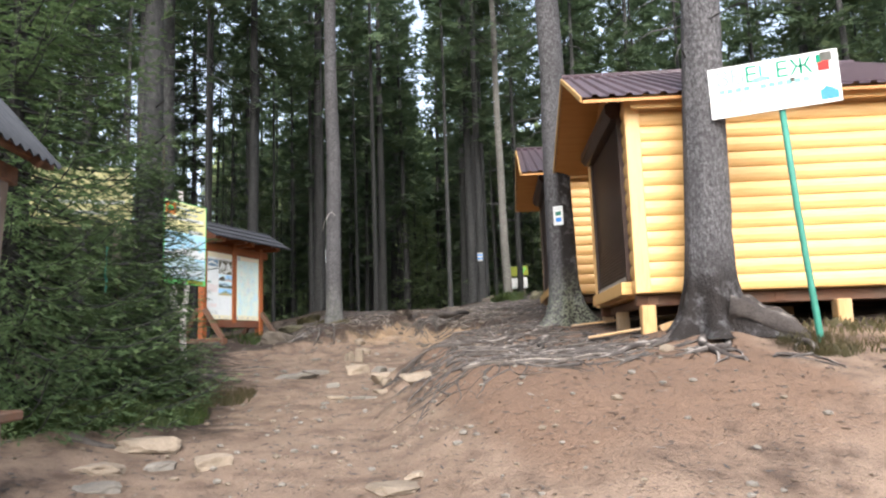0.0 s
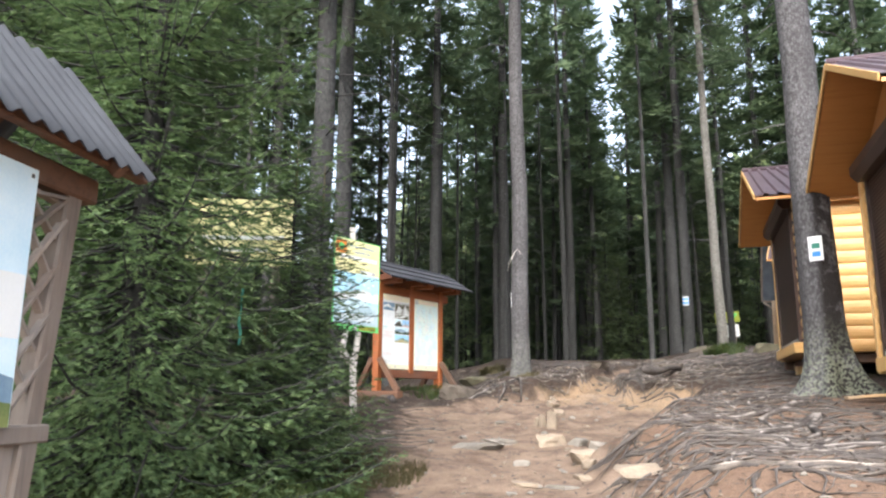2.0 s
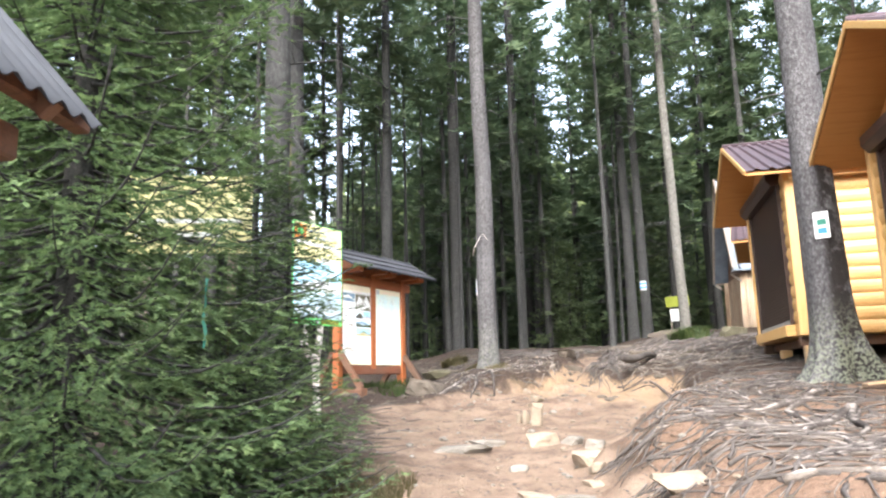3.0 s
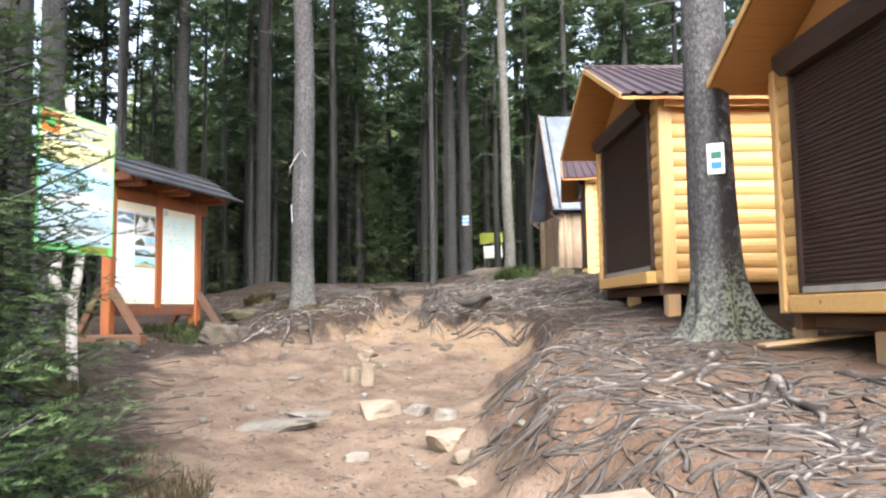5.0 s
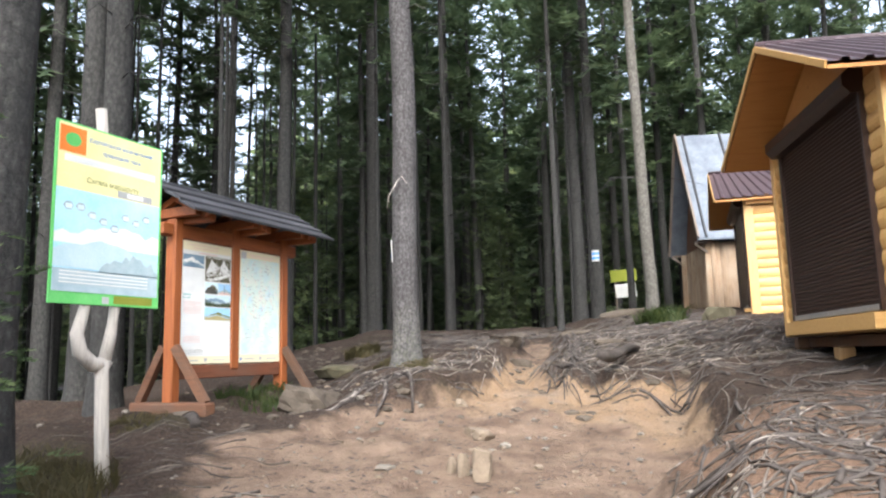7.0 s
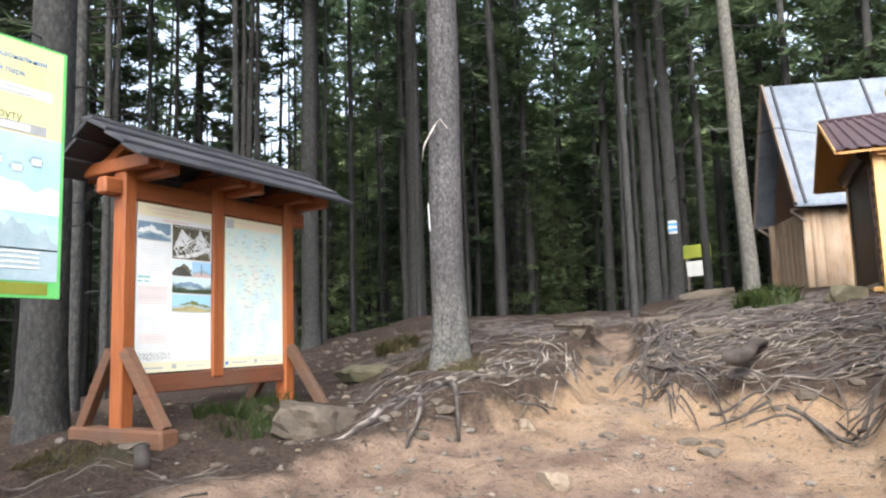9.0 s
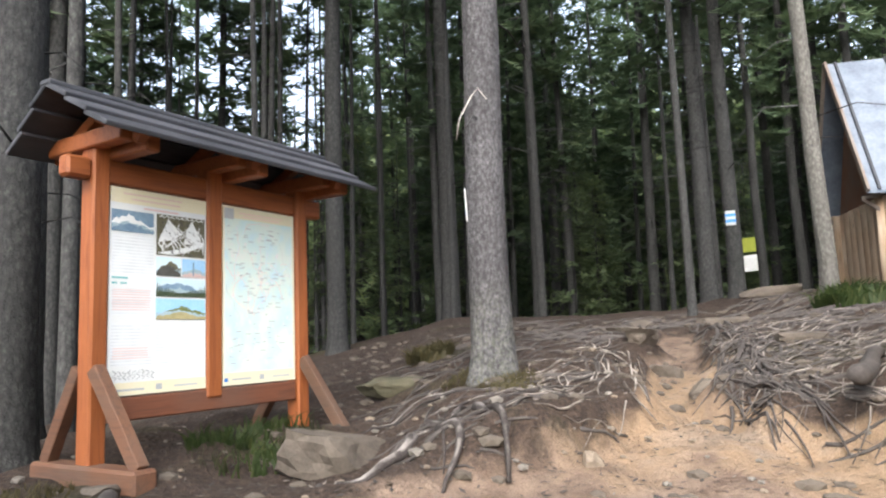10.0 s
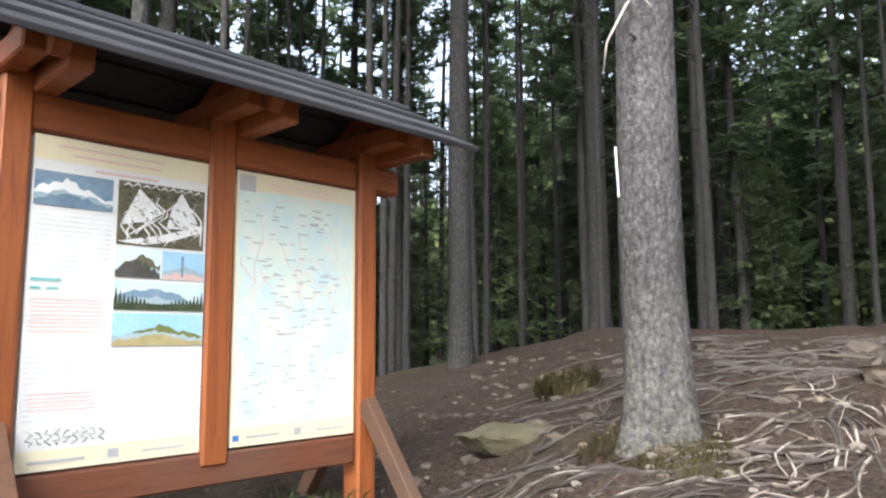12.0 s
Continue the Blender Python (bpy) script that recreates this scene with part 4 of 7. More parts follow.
for v, (hh, rr, st, rc, cn) in enumerate(((26, 0.2, 5.5, 2.4, 80), (23, 0.16, 3.5, 2.2, 80), (28, 0.22, 7.0, 2.6, 80))):
    FOREST.append((trunk_mesh(hh, rr, 2.3 * v + 40, 1.4, sides=6, rings=5), *crown_meshes(80 + v, hh, st, rc, cn, 8, 2, 0.7, 0.14, 1.1, dead=6, segs=3, sides=3)))
FOREST.append((trunk_mesh(21, 0.1, 61.0, 1.3, sides=8, rings=6), *crown_meshes(91, 21, 9.0, 1.5, 36, 6, 2, 0.5, 0.11, 0.8, dead=26, segs=3, sides=3)))
FOREST.append((trunk_mesh(22, 0.11, 67.0, 1.3, sides=8, rings=6), *crown_meshes(93, 22, 15.5, 1.3, 26, 6, 2, 0.5, 0.11, 0.8, dead=30, segs=3, sides=3)))
YOUNG = []
for v, (hh, rr, rc) in enumerate(((7.5, 0.07, 1.7), (5.2, 0.05, 1.4), (9.5, 0.09, 1.8))):
    YOUNG.append((trunk_mesh(hh, rr, 5.7 * v, 1.2, sides=6, rings=5), *crown_meshes(50 + v, hh, 0.5, rc, 90, 10, 3, 0.2, 0.035, 0.45, segs=3, sides=3)))

PLACED = []


def forest_tree(x, y, v, scale=1.0, rz=0.0, lean=0.0, far=False, label="tall straight forest spruce with a bare grey trunk"):
    k = [o for o in FOREST_DONE if o[0] == v]
    z = float(land(x, y)) - 0.05
    m = pose(x, y, z, lean, 0, rz) @ Matrix.Scale(scale, 4)
    if not k:
        ob = spruce("spruce_tree", m, *FOREST[v], BARK_SHADED, NEEDLE_FAR, label, "spruce forest")
        FOREST_DONE.append((v, ob))
    else:
        ob = copy_thing(k[0][1], pose(0, 0, 0))
        ob.matrix_basis = m
    PLACED.append((x, y))
    return ob


FOREST_DONE = []
# trunks that stand clear of the rest
for x, y, v, sc, rz in ((-16.19, 26.38, 2, 1.1, 10), (-15.3, 20.6, 0, 0.95, 80), (-17.0, 33.9, 2, 1.0, 140), (-22.17, 46.0, 2, 1.15, 33), (-9.63, 27.13, 0, 0.9, 200),
                        (-8.6, 36.9, 1, 1.1, 99), (-11.72, 12.55, 0, 0.95, 250), (-9.25, 9.54, 1, 1.15, 310), (-13.2, 13.4, 2, 0.9, 20), (-8.79, 25.81, 1, 1.0, 60)):
    forest_tree(x, y, v, sc, rz)


def forest():
    """The wood behind: trees at random, thinned round the kiosks and along the line of sight to the gap in the crowns."""
    rng = random.Random(11)
    made = 0
    for _ in range(6000):
        if made >= 235:
            break
        d = 17 + 58 * rng.random() ** 1.1
        a = radians(rng.uniform(-62, 62) + 30)
        x, y = -4 - d * math.sin(a), 6 + d * math.cos(a)
        if any((x - p) ** 2 + (y - q) ** 2 < (2.0 if d < 40 else 2.6) ** 2 for p, q in PLACED):
            continue
        s, r = -0.52 * x + 0.854 * y, 0.854 * x + 0.52 * y
        if s < 24 and -3.0 < r < 4.5:
            continue
        if -2.0 < x + 0.25 * (y - 10) + 0.0 < 7.5 and 8 < y < 22:
            continue
        if -17.5 < x < -4 and y < 31:
            continue
        if -8.0 < x < 3 and 20 < y < 33:
            continue
        if y < 12 and x > -11:
            continue
        if 41 < math.degrees(math.atan2(-6.5 - x, y - 10.5)) < 61 and d > 20 and rng.random() < 0.8:
            continue
        if 21.5 < math.degrees(a) < 28.5 and d < 60 and rng.random() < 0.35:
            continue
        if abs(x + 11.5 + 0.28 * (y - 36)) < 0.8 and 24 < y < 60:
            continue
        forest_tree(x, y, rng.randrange(5) if d < 42 else 5 + rng.randrange(3), rng.uniform(0.8, 1.15), rng.uniform(0, 360), rng.uniform(-1.5, 1.5))
        made += 1


forest()


def slim_stand():
    """Slim close-set spruces on the slope behind the notice board."""
    rng = random.Random(17)
    made = 0
    for _ in range(3000):
        if made >= 52:
            break
        d, a = rng.uniform(15, 34), radians(rng.uniform(28, 78))
        x, y = -5 - d * math.sin(a), 9 + d * math.cos(a)
        s, r = -0.52 * x + 0.854 * y, 0.854 * x + 0.52 * y
        if r > -1.5 or x > -14.5 or any((x - p) ** 2 + (y - q) ** 2 < 1.2 ** 2 for p, q in PLACED):
            continue
        forest_tree(x, y, 9 if rng.random() < 0.75 else 8, rng.uniform(0.7, 0.95), rng.uniform(0, 360), rng.uniform(-1.5, 1.5), label="slim spruce standing close among the others")
        made += 1


slim_stand()


def pole_stand():
    """Bare thin poles crowded on the slope beyond the notice board."""
    rng = random.Random(29)
    made = 0
    for _ in range(4000):
        if made >= 24:
            break
        d, a = 9 + 36 * rng.random(), radians(rng.uniform(4, 66))
        x, y = -6 - d * math.sin(a), 10 + d * math.cos(a)
        s, r = -0.52 * x + 0.854 * y, 0.854 * x + 0.52 * y
        if (s < 24.5 and r > -2.6) or s < 17 or (x > -9 and y < 34) or any((x - p) ** 2 + (y - q) ** 2 < 0.8 ** 2 for p, q in PLACED):
            continue
        forest_tree(x, y, 8, rng.uniform(0.7, 1.25), rng.uniform(0, 360), rng.uniform(-1.6, 1.6), label="thin bare spruce pole in the crowded wood")
        made += 1


pole_stand()


def thicket():
    """Young spruces in the shade under the tall trees."""
    rng = random.Random(5)
    first, made = {}, 0
    for _ in range(2000):
        if made >= 210:
            break
        d = 27 + 50 * rng.random() ** 0.85
        a = radians(rng.uniform(-55, 60) + 30)
        x, y = -4 - d * math.sin(a), 6 + d * math.cos(a)
        if -9.0 < x < 3 and y < 36:
            continue
        v = rng.randrange(3)
        m = pose(x, y, float(land(x, y)) - 0.05, 0, 0, rng.uniform(0, 360)) @ Matrix.Scale(rng.uniform(0.8, 1.7), 4)
        if v not in first:
            first[v] = spruce("young_spruce", m, *YOUNG[v], BARK_SHADED, NEEDLE_LIFTED, "young green spruce growing under the tall trees", "young spruces")
        else:
            copy_thing(first[v], pose(0, 0, 0)).matrix_basis = m
        made += 1


thicket()


def near_tree(x, y, height, r0, seed, start, lean, label, flare, butt, name="spruce_tree", bark=None):
    t = trunk_mesh(height, r0, seed, flare, lean, 56, butt, 26)
    c, b = crown_meshes(int(seed * 10) + 3, height, start, 2.4, 110, 14, 4, 0.2, 0.03, 0.55, dead=14)
    top = thing(name, on_land(x, y), label, "tree", "spruces beside the path")
    part("trunk", t, bark or BARK, top, "scaly grey bark with pale lichen")
    part("branchwork", b, BARK, top)["kind"] = "stuff"
    part("crown", c, NEEDLE_FAR, top)["kind"] = "stuff"
    return top


TREE_A = near_tree(-9.25, 15.75, 27, 0.2, 1.3, 9.0, (-0.004, 0.0), "tall spruce with scaly grey bark at the head of the hollow", 1.25, ((-110, 0.1, 40), (-20, 0.12, 40), (160, 0.1, 50)), bark=BARK_LICHEN)
TREE_B = near_tree(-2.66, 12.2, 28, 0.245, 2.7, 7.5, (-0.012, 0.0), "big spruce with flared mossy foot and trail plaque between kiosks", 1.45, ((-22, 0.62, 30), (-82, 0.26, 26), (-128, 0.3, 24), (178, 0.28, 30), (80, 0.4, 40), (125, 0.3, 30)), bark=BARK_FOOT)
TREE_C = near_tree(-0.3, 8.68, 28, 0.25, 4.1, 8.5, (0.05, 0.0), "leaning grey spruce with a large root beside the kiosk wall", 1.35, ((-8, 0.5, 34), (-75, 0.3, 28), (-135, 0.24, 26), (175, 0.2, 30), (90, 0.3, 40)), bark=BARK_DAMP)


def far_woods():
    """The closed depth of the wood beyond the trees that can be told apart."""
    rng = np.random.default_rng(3)
    n = 38000
    a = np.radians(rng.uniform(-58, 70, n) + 26)
    d = rng.uniform(80, 112, n)
    look_out = np.abs(np.degrees(a) - 51) < 11
    h = np.where(look_out, 15, 27) * rng.random(n)
    c = np.stack([-4 - d * np.sin(a), 6 + d * np.cos(a), 1.5 + h], axis=1)
    e = rng.normal(0, 1, (n, 3, 3)) * np.array([1.3, 1.3, 0.95])
    # far foliage takes the green with sun and haze painted in
    ob = solid("far_woods", tri_mesh(c[:, None, :] + e, "far_woods"), NEEDLE_HAZE, Matrix(), "closed spruce wood in the distance, green lightened for sun and haze", "forest", "", "stuff")
    stems = []
    for k in range(330):
        aa, dd = math.radians(rng.uniform(-58, 70) + 26), rng.uniform(72, 108)
        x, y = -4 - dd * math.sin(aa), 6 + dd * math.cos(aa)
        r = rng.uniform(0.12, 0.26)
        stems.append(tube_data([(x, y, 0.8), (x, y, 26)], [r, 0.5 * r], 5))
    solid("far_trunks", joined(stems), BARK_SHADED, Matrix(), "grey spruce trunks standing close together far off", "forest", "", "stuff")


far_woods()


TREE_R = near_tree(-6.84, 22.67, 23, 0.14, 5.3, 8.0, (-0.015, 0.0), "slender pale-barked spruce beside the old hut", 1.3, ((-90, 0.08, 60),), bark=BARK_PALE)
PLACED.append((-6.84, 22.67))


def broken_twig():
    pts = [(-9.42, 15.5, 4.62), (-9.36, 15.46, 4.8), (-9.24, 15.5, 5.02), (-9.18, 15.53, 5.1), (-9.1, 15.55, 4.98)]
    solid("broken_twig", tube(pts, [0.005, 0.007, 0.008, 0.009, 0.006], 6), DRIFT, Matrix(), "bleached broken twig hanging on the spruce trunk", "branch")


broken_twig()

# ---------------------------------------------------------------- printed panels of the notice board
def make_map():
    a = Mat("printed map", 0.85, 0.0, 0.1)
    n1, n2 = a.noise(5.0, 4), a.noise(16.0, 4)
    col = a.ramp(n1, [(0.3, (0.56, 0.74, 0.82)), (0.45, (0.62, 0.77, 0.74)), (0.58, (0.69, 0.79, 0.71)), (0.75, (0.75, 0.78, 0.72))])
    col = a.mix(a.ramp(n2, [(0.6, 0.0), (0.68, 0.5)]), col, (0.83, 0.72, 0.74))
    a.colour(col)
    return a.m


def make_print():
    a = Mat("pale text block", 0.85, 0.0, 0.1)
    w = a.n("ShaderNodeTexWave")
    w.bands_direction = "Z"
    w.inputs["Scale"].default_value = 14.0
    w.inputs["Distortion"].default_value = 0.0
    a.link(a.raw, w.inputs["Vector"])
    spots = a.noise(9.0, 2)
    f = a.mix(1.0, a.ramp(w.outputs["Fac"], [(0.45, 0.0), (0.6, 1.0)]), a.ramp(spots, [(0.4, 0.3), (0.6, 0.8)]), "MULTIPLY")
    a.colour(a.mix(f, (0.77, 0.8, 0.8), (0.6, 0.63, 0.64)))
    return a.m


MAP = make_map()
TEXTBLOCK = make_print()


def ridge(y, z, w, h, seed, lo=0.3, hi=0.8, n=9, jag=0.1):
    """The outline of a hill in a picture."""
    rng = random.Random(seed)
    pk = rng.uniform(0.35, 0.6)
    pts = [(y, z), (y + w, z)]
    for k in range(n, -1, -1):
        f = k / n
        t = lo + (hi - lo) * max(0.0, 1 - abs(f - pk) / 0.55) + rng.uniform(-jag, jag) * 0.5
        pts.append((y + w * f, z + h * min(0.97, max(0.05, t))))
    return pts


def photo(panel, y, z, w, h, sky, far, near, seed, x=0.002, near_high=0.5, trees=0, peak=0.97):
    """A colour photo: sky, a range of hills and a foreground, which may be a row of trees."""
    ob = part("photo", outline(bar(y, z, w, h), 0.002), sky, panel, "colour photo of mountains", pose(x, 0, 0))
    part("hill", outline(ridge(y, z, w, h * peak, seed, 0.3, 0.85, 18, 0.16), 0.0015), far, ob, "", pose(0.002, 0, 0))
    part("hill", outline(ridge(y, z, w, h * 0.6, seed + 3, 0.4, 0.8, 22, 0.2), 0.0015), HILL_FAINT, ob, "", pose(0.0028, 0, 0))
    if trees:
        rng = random.Random(seed)
        pts = [(y, z), (y + w, z)]
        for k in range(trees, -1, -1):
            edge = abs(2 * k / trees - 1) ** 1.5
            pts.append((y + w * k / trees, z + h * near_high * ((0.3 + 0.65 * edge) * rng.uniform(0.7, 1.0) if k % 2 else 0.22)))
    else:
        pts = ridge(y, z, w, h * near_high, seed + 7, 0.25, 0.8, 15, 0.25)
    part("foreground", outline(pts, 0.0015), near, ob, "", pose(0.0036, 0, 0))


def panels():
    W, H, z0 = 0.83, 1.47, 2.40
    fx, ym = -10.53, 13.51
    p1 = part("panel", box(0.02, W, H, (0, W / 2, H / 2), 0.002), PAPER, BOARD, "printed information sheet with photos", pose(-0.03, 12.60 - ym, z0 - 1.75))
    p2 = part("panel", box(0.02, W - 0.01, H, (0, W / 2, H / 2), 0.002), CREAM, BOARD, "printed trail map in pale colours", pose(-0.03, 13.595 - ym, z0 - 1.75))
    x = 0.0105
    u, v = (lambda f: f * W), (lambda f: H * (1 - f))
    part("border", outline(bar(0.0, v(0.075), W, H * 0.075), 0.001), CREAM, p1, "", pose(x, 0, 0))
    part("border", outline(bar(0.0, 0.0, W, H * 0.06), 0.001), CREAM, p1, "", pose(x, 0, 0))
    part("title", bars([(u(0.12), v(0.03), u(0.6), 0.008), (u(0.2), v(0.055), u(0.5), 0.008), (u(0.32), v(0.095), u(0.36), 0.012)]), INK_RED, p1, "", pose(x + 0.001, 0, 0))
    photo(p1, u(0.01), v(0.215), u(0.41), H * 0.105, HILL_BLUE, PAPER, HILL_BLUE, 1, x)
    # piste plan: dark drawn slopes, white summits and winding runs
    plan = part("photo", outline(bar(u(0.45), v(0.315), u(0.53), H * 0.21), 0.002), OLIVE, p1, "drawn piste plan", pose(x, 0, 0))
    rng = random.Random(4)
    part("summit", outline([(u(0.47), v(0.25)), (u(0.6), v(0.235)), (u(0.72), v(0.2)), (u(0.57), v(0.125))], 0.001), PAPER, plan, "", pose(0.002, 0, 0))
    part("summit", outline([(u(0.74), v(0.25)), (u(0.95), v(0.24)), (u(0.92), v(0.2)), (u(0.83), v(0.12)), (u(0.77), v(0.18))], 0.001), PAPER, plan, "", pose(0.002, 0, 0))
    part("valley", outline([(u(0.455), v(0.305)), (u(0.7), v(0.275)), (u(0.97), v(0.225)), (u(0.97), v(0.25)), (u(0.75), v(0.295)), (u(0.6), v(0.312))][::-1], 0.001), PAPER, plan, "", pose(0.0024, 0, 0))
    lines, dark = [], []
    for k in range(12):
        y, z = u(0.5 + 0.42 * rng.random()), v(0.14 + 0.05 * rng.random())
        pts = []
        for j in range(7):
            pts.append((0.003, min(u(0.96), max(u(0.47), y)), max(v(0.31), z)))
            y += rng.uniform(-0.05, 0.05)
            z -= 0.032
        lines.append(tube_data(pts, [0.003, 0.004, 0.005, 0.004, 0.006, 0.005, 0.003], 4))
    for k in range(70):
        y, z = u(0.47 + 0.48 * rng.random()), v(0.115 + 0.19 * rng.random())
        dark.append(tube_data([(0.0042, y, z), (0.0042, y + rng.uniform(-0.015, 0.02), z - 0.008), (0.0042, y + rng.uniform(0, 0.03), z - 0.014)], [0.002, 0.003, 0.001], 4))
    for k in range(9):
        y = u(0.48 + 0.054 * k)
        lines.append(tube_data([(0.003, y, v(0.12)), (0.003, y + 0.02, v(0.112) + 0.004 * (k % 2)), (0.003, y + 0.04, v(0.122))], [0.004, 0.006, 0.003], 4))
    part("drawn_line", joined(lines), PAPER, plan)["kind"] = "stuff"
    part("drawn_tree", joined(dark), INK_DARK, plan)["kind"] = "stuff"
    photo(p1, u(0.45), v(0.42), u(0.26), H * 0.095, PALEBLUE, OLIVE, INK_DARK, 2, x, 0.8)
    photo(p1, u(0.725), v(0.42), u(0.265), H * 0.095, SKYBLUE, PALEBLUE, INK_RED, 3, x, 0.35, 0, 0.4)
    part("tower", outline(bar(u(0.84), v(0.41), 0.012, H * 0.07), 0.001), HILL_BLUE, p1, "blue mast in the photo", pose(x + 0.006, 0, 0))
    photo(p1, u(0.45), v(0.525), u(0.54), H * 0.095, PALEBLUE, HILL_BLUE, HILL_DARK, 4, x, 0.95, 46)
    photo(p1, u(0.45), v(0.64), u(0.54), H * 0.105, SKYBLUE, HILL_GREEN, OCHRE, 5, x, 0.45, 0, 0.75)
    for y, z, w, h in ((0.02, 0.42, 0.4, 0.19), (0.02, 0.62, 0.4, 0.13), (0.02, 0.86, 0.4, 0.2), (0.45, 0.86, 0.26, 0.2), (0.73, 0.86, 0.25, 0.2)):
        part("text_block", outline(bar(u(y), v(z), u(w), H * h), 0.001), TEXTBLOCK, p1, "", pose(x, 0, 0))
    part("red_text", bars([(u(0.03), v(0.5 + 0.012 * k), u(0.36), 0.006) for k in range(9)] + [(u(0.04), v(0.78 + 0.012 * k), u(0.34), 0.006) for k in range(5)]), INK_RED, p1, "", pose(x + 0.001, 0, 0))["kind"] = "stuff"
    part("marker_bars", bars([(u(0.02), v(0.445), u(0.15), 0.014), (u(0.02), v(0.47), u(0.05), 0.012), (u(0.1), v(0.47), u(0.06), 0.012)]), TEAL, p1, "teal bars", pose(x + 0.001, 0, 0))
    sk = []
    for k in range(9):
        y = u(0.06 + 0.045 * k)
        pts = [(x + 0.002, y + 0.016 * math.sin(2.1 * j + k), v(0.925) + 0.012 * j + 0.006 * math.sin(3 * j + 2 * k)) for j in range(6)]
        sk.append(tube_data(pts, [0.0035] * 6, 4))
    part("drawings", joined(sk), INK_GREY, p1, "small grey drawings")["kind"] = "stuff"
    for y, z, w, h in ((u(0.06), 0.03, u(0.28), 0.014), (u(0.46), 0.025, 0.05, 0.04), (u(0.65), 0.035, u(0.25), 0.012)):
        part("footer", bars([(y, z, w, h)]), INK_GREY, p1, "", pose(x + 0.001, 0, 0))
    # map
    part("map", outline(bar(0.02, 0.1, W - 0.05, H - 0.2), 0.001), MAP, p2, "pale map", pose(x, 0, 0))
    rng = random.Random(8)
    for mat, n, r in ((INK_RED, 14, 0.0022), (PALEBLUE, 8, 0.0022), (INK_GREY, 6, 0.001)):
        ls = []
        for k in range(n):
            y, z = rng.uniform(0.1, 0.7), rng.uniform(0.15, 1.3)
            a = rng.uniform(0, 6.3)
            pts = []
            for j in range(9):
                pts.append((x + 0.0015, y, z))
                a += rng.uniform(-0.8, 0.8)
                y = min(W - 0.05, max(0.04, y + 0.045 * math.cos(a)))
                z = min(H - 0.12, max(0.12, z + 0.06 * math.sin(a)))
            ls.append(tube_data(pts, [r] * 9, 3))
        part("map_line", joined(ls), mat, p2)["kind"] = "stuff"
    part("map_lettering", bars([(rng.uniform(0.05, W - 0.15), rng.uniform(0.15, H - 0.15), rng.uniform(0.02, 0.07), 0.006) for _ in range(110)], 0.0015), INK_GREY, p2, "", pose(x + 0.001, 0, 0))["kind"] = "stuff"
    part("emblem", outline(bar(0.02, H - 0.11, 0.1, 0.09), 0.002), INK_GREY, p2, "grey emblem", pose(x, 0, 0))
    part("title", bars([(0.18, H - 0.055, 0.5, 0.008), (0.22, H - 0.08, 0.42, 0.008)]), INK_RED, p2, "", pose(x, 0, 0))
    for y, z, w, h in ((0.1, 0.04, 0.2, 0.012), (0.4, 0.03, 0.045, 0.04), (0.55, 0.04, 0.2, 0.012)):
        part("footer", bars([(y, z, w, h)]), INK_GREY, p2, "", pose(x, 0, 0))
    part("emblem", outline(bar(0.02, 0.03, 0.035, 0.03), 0.002), INK_BLUE, p2, "", pose(x, 0, 0))


panels()


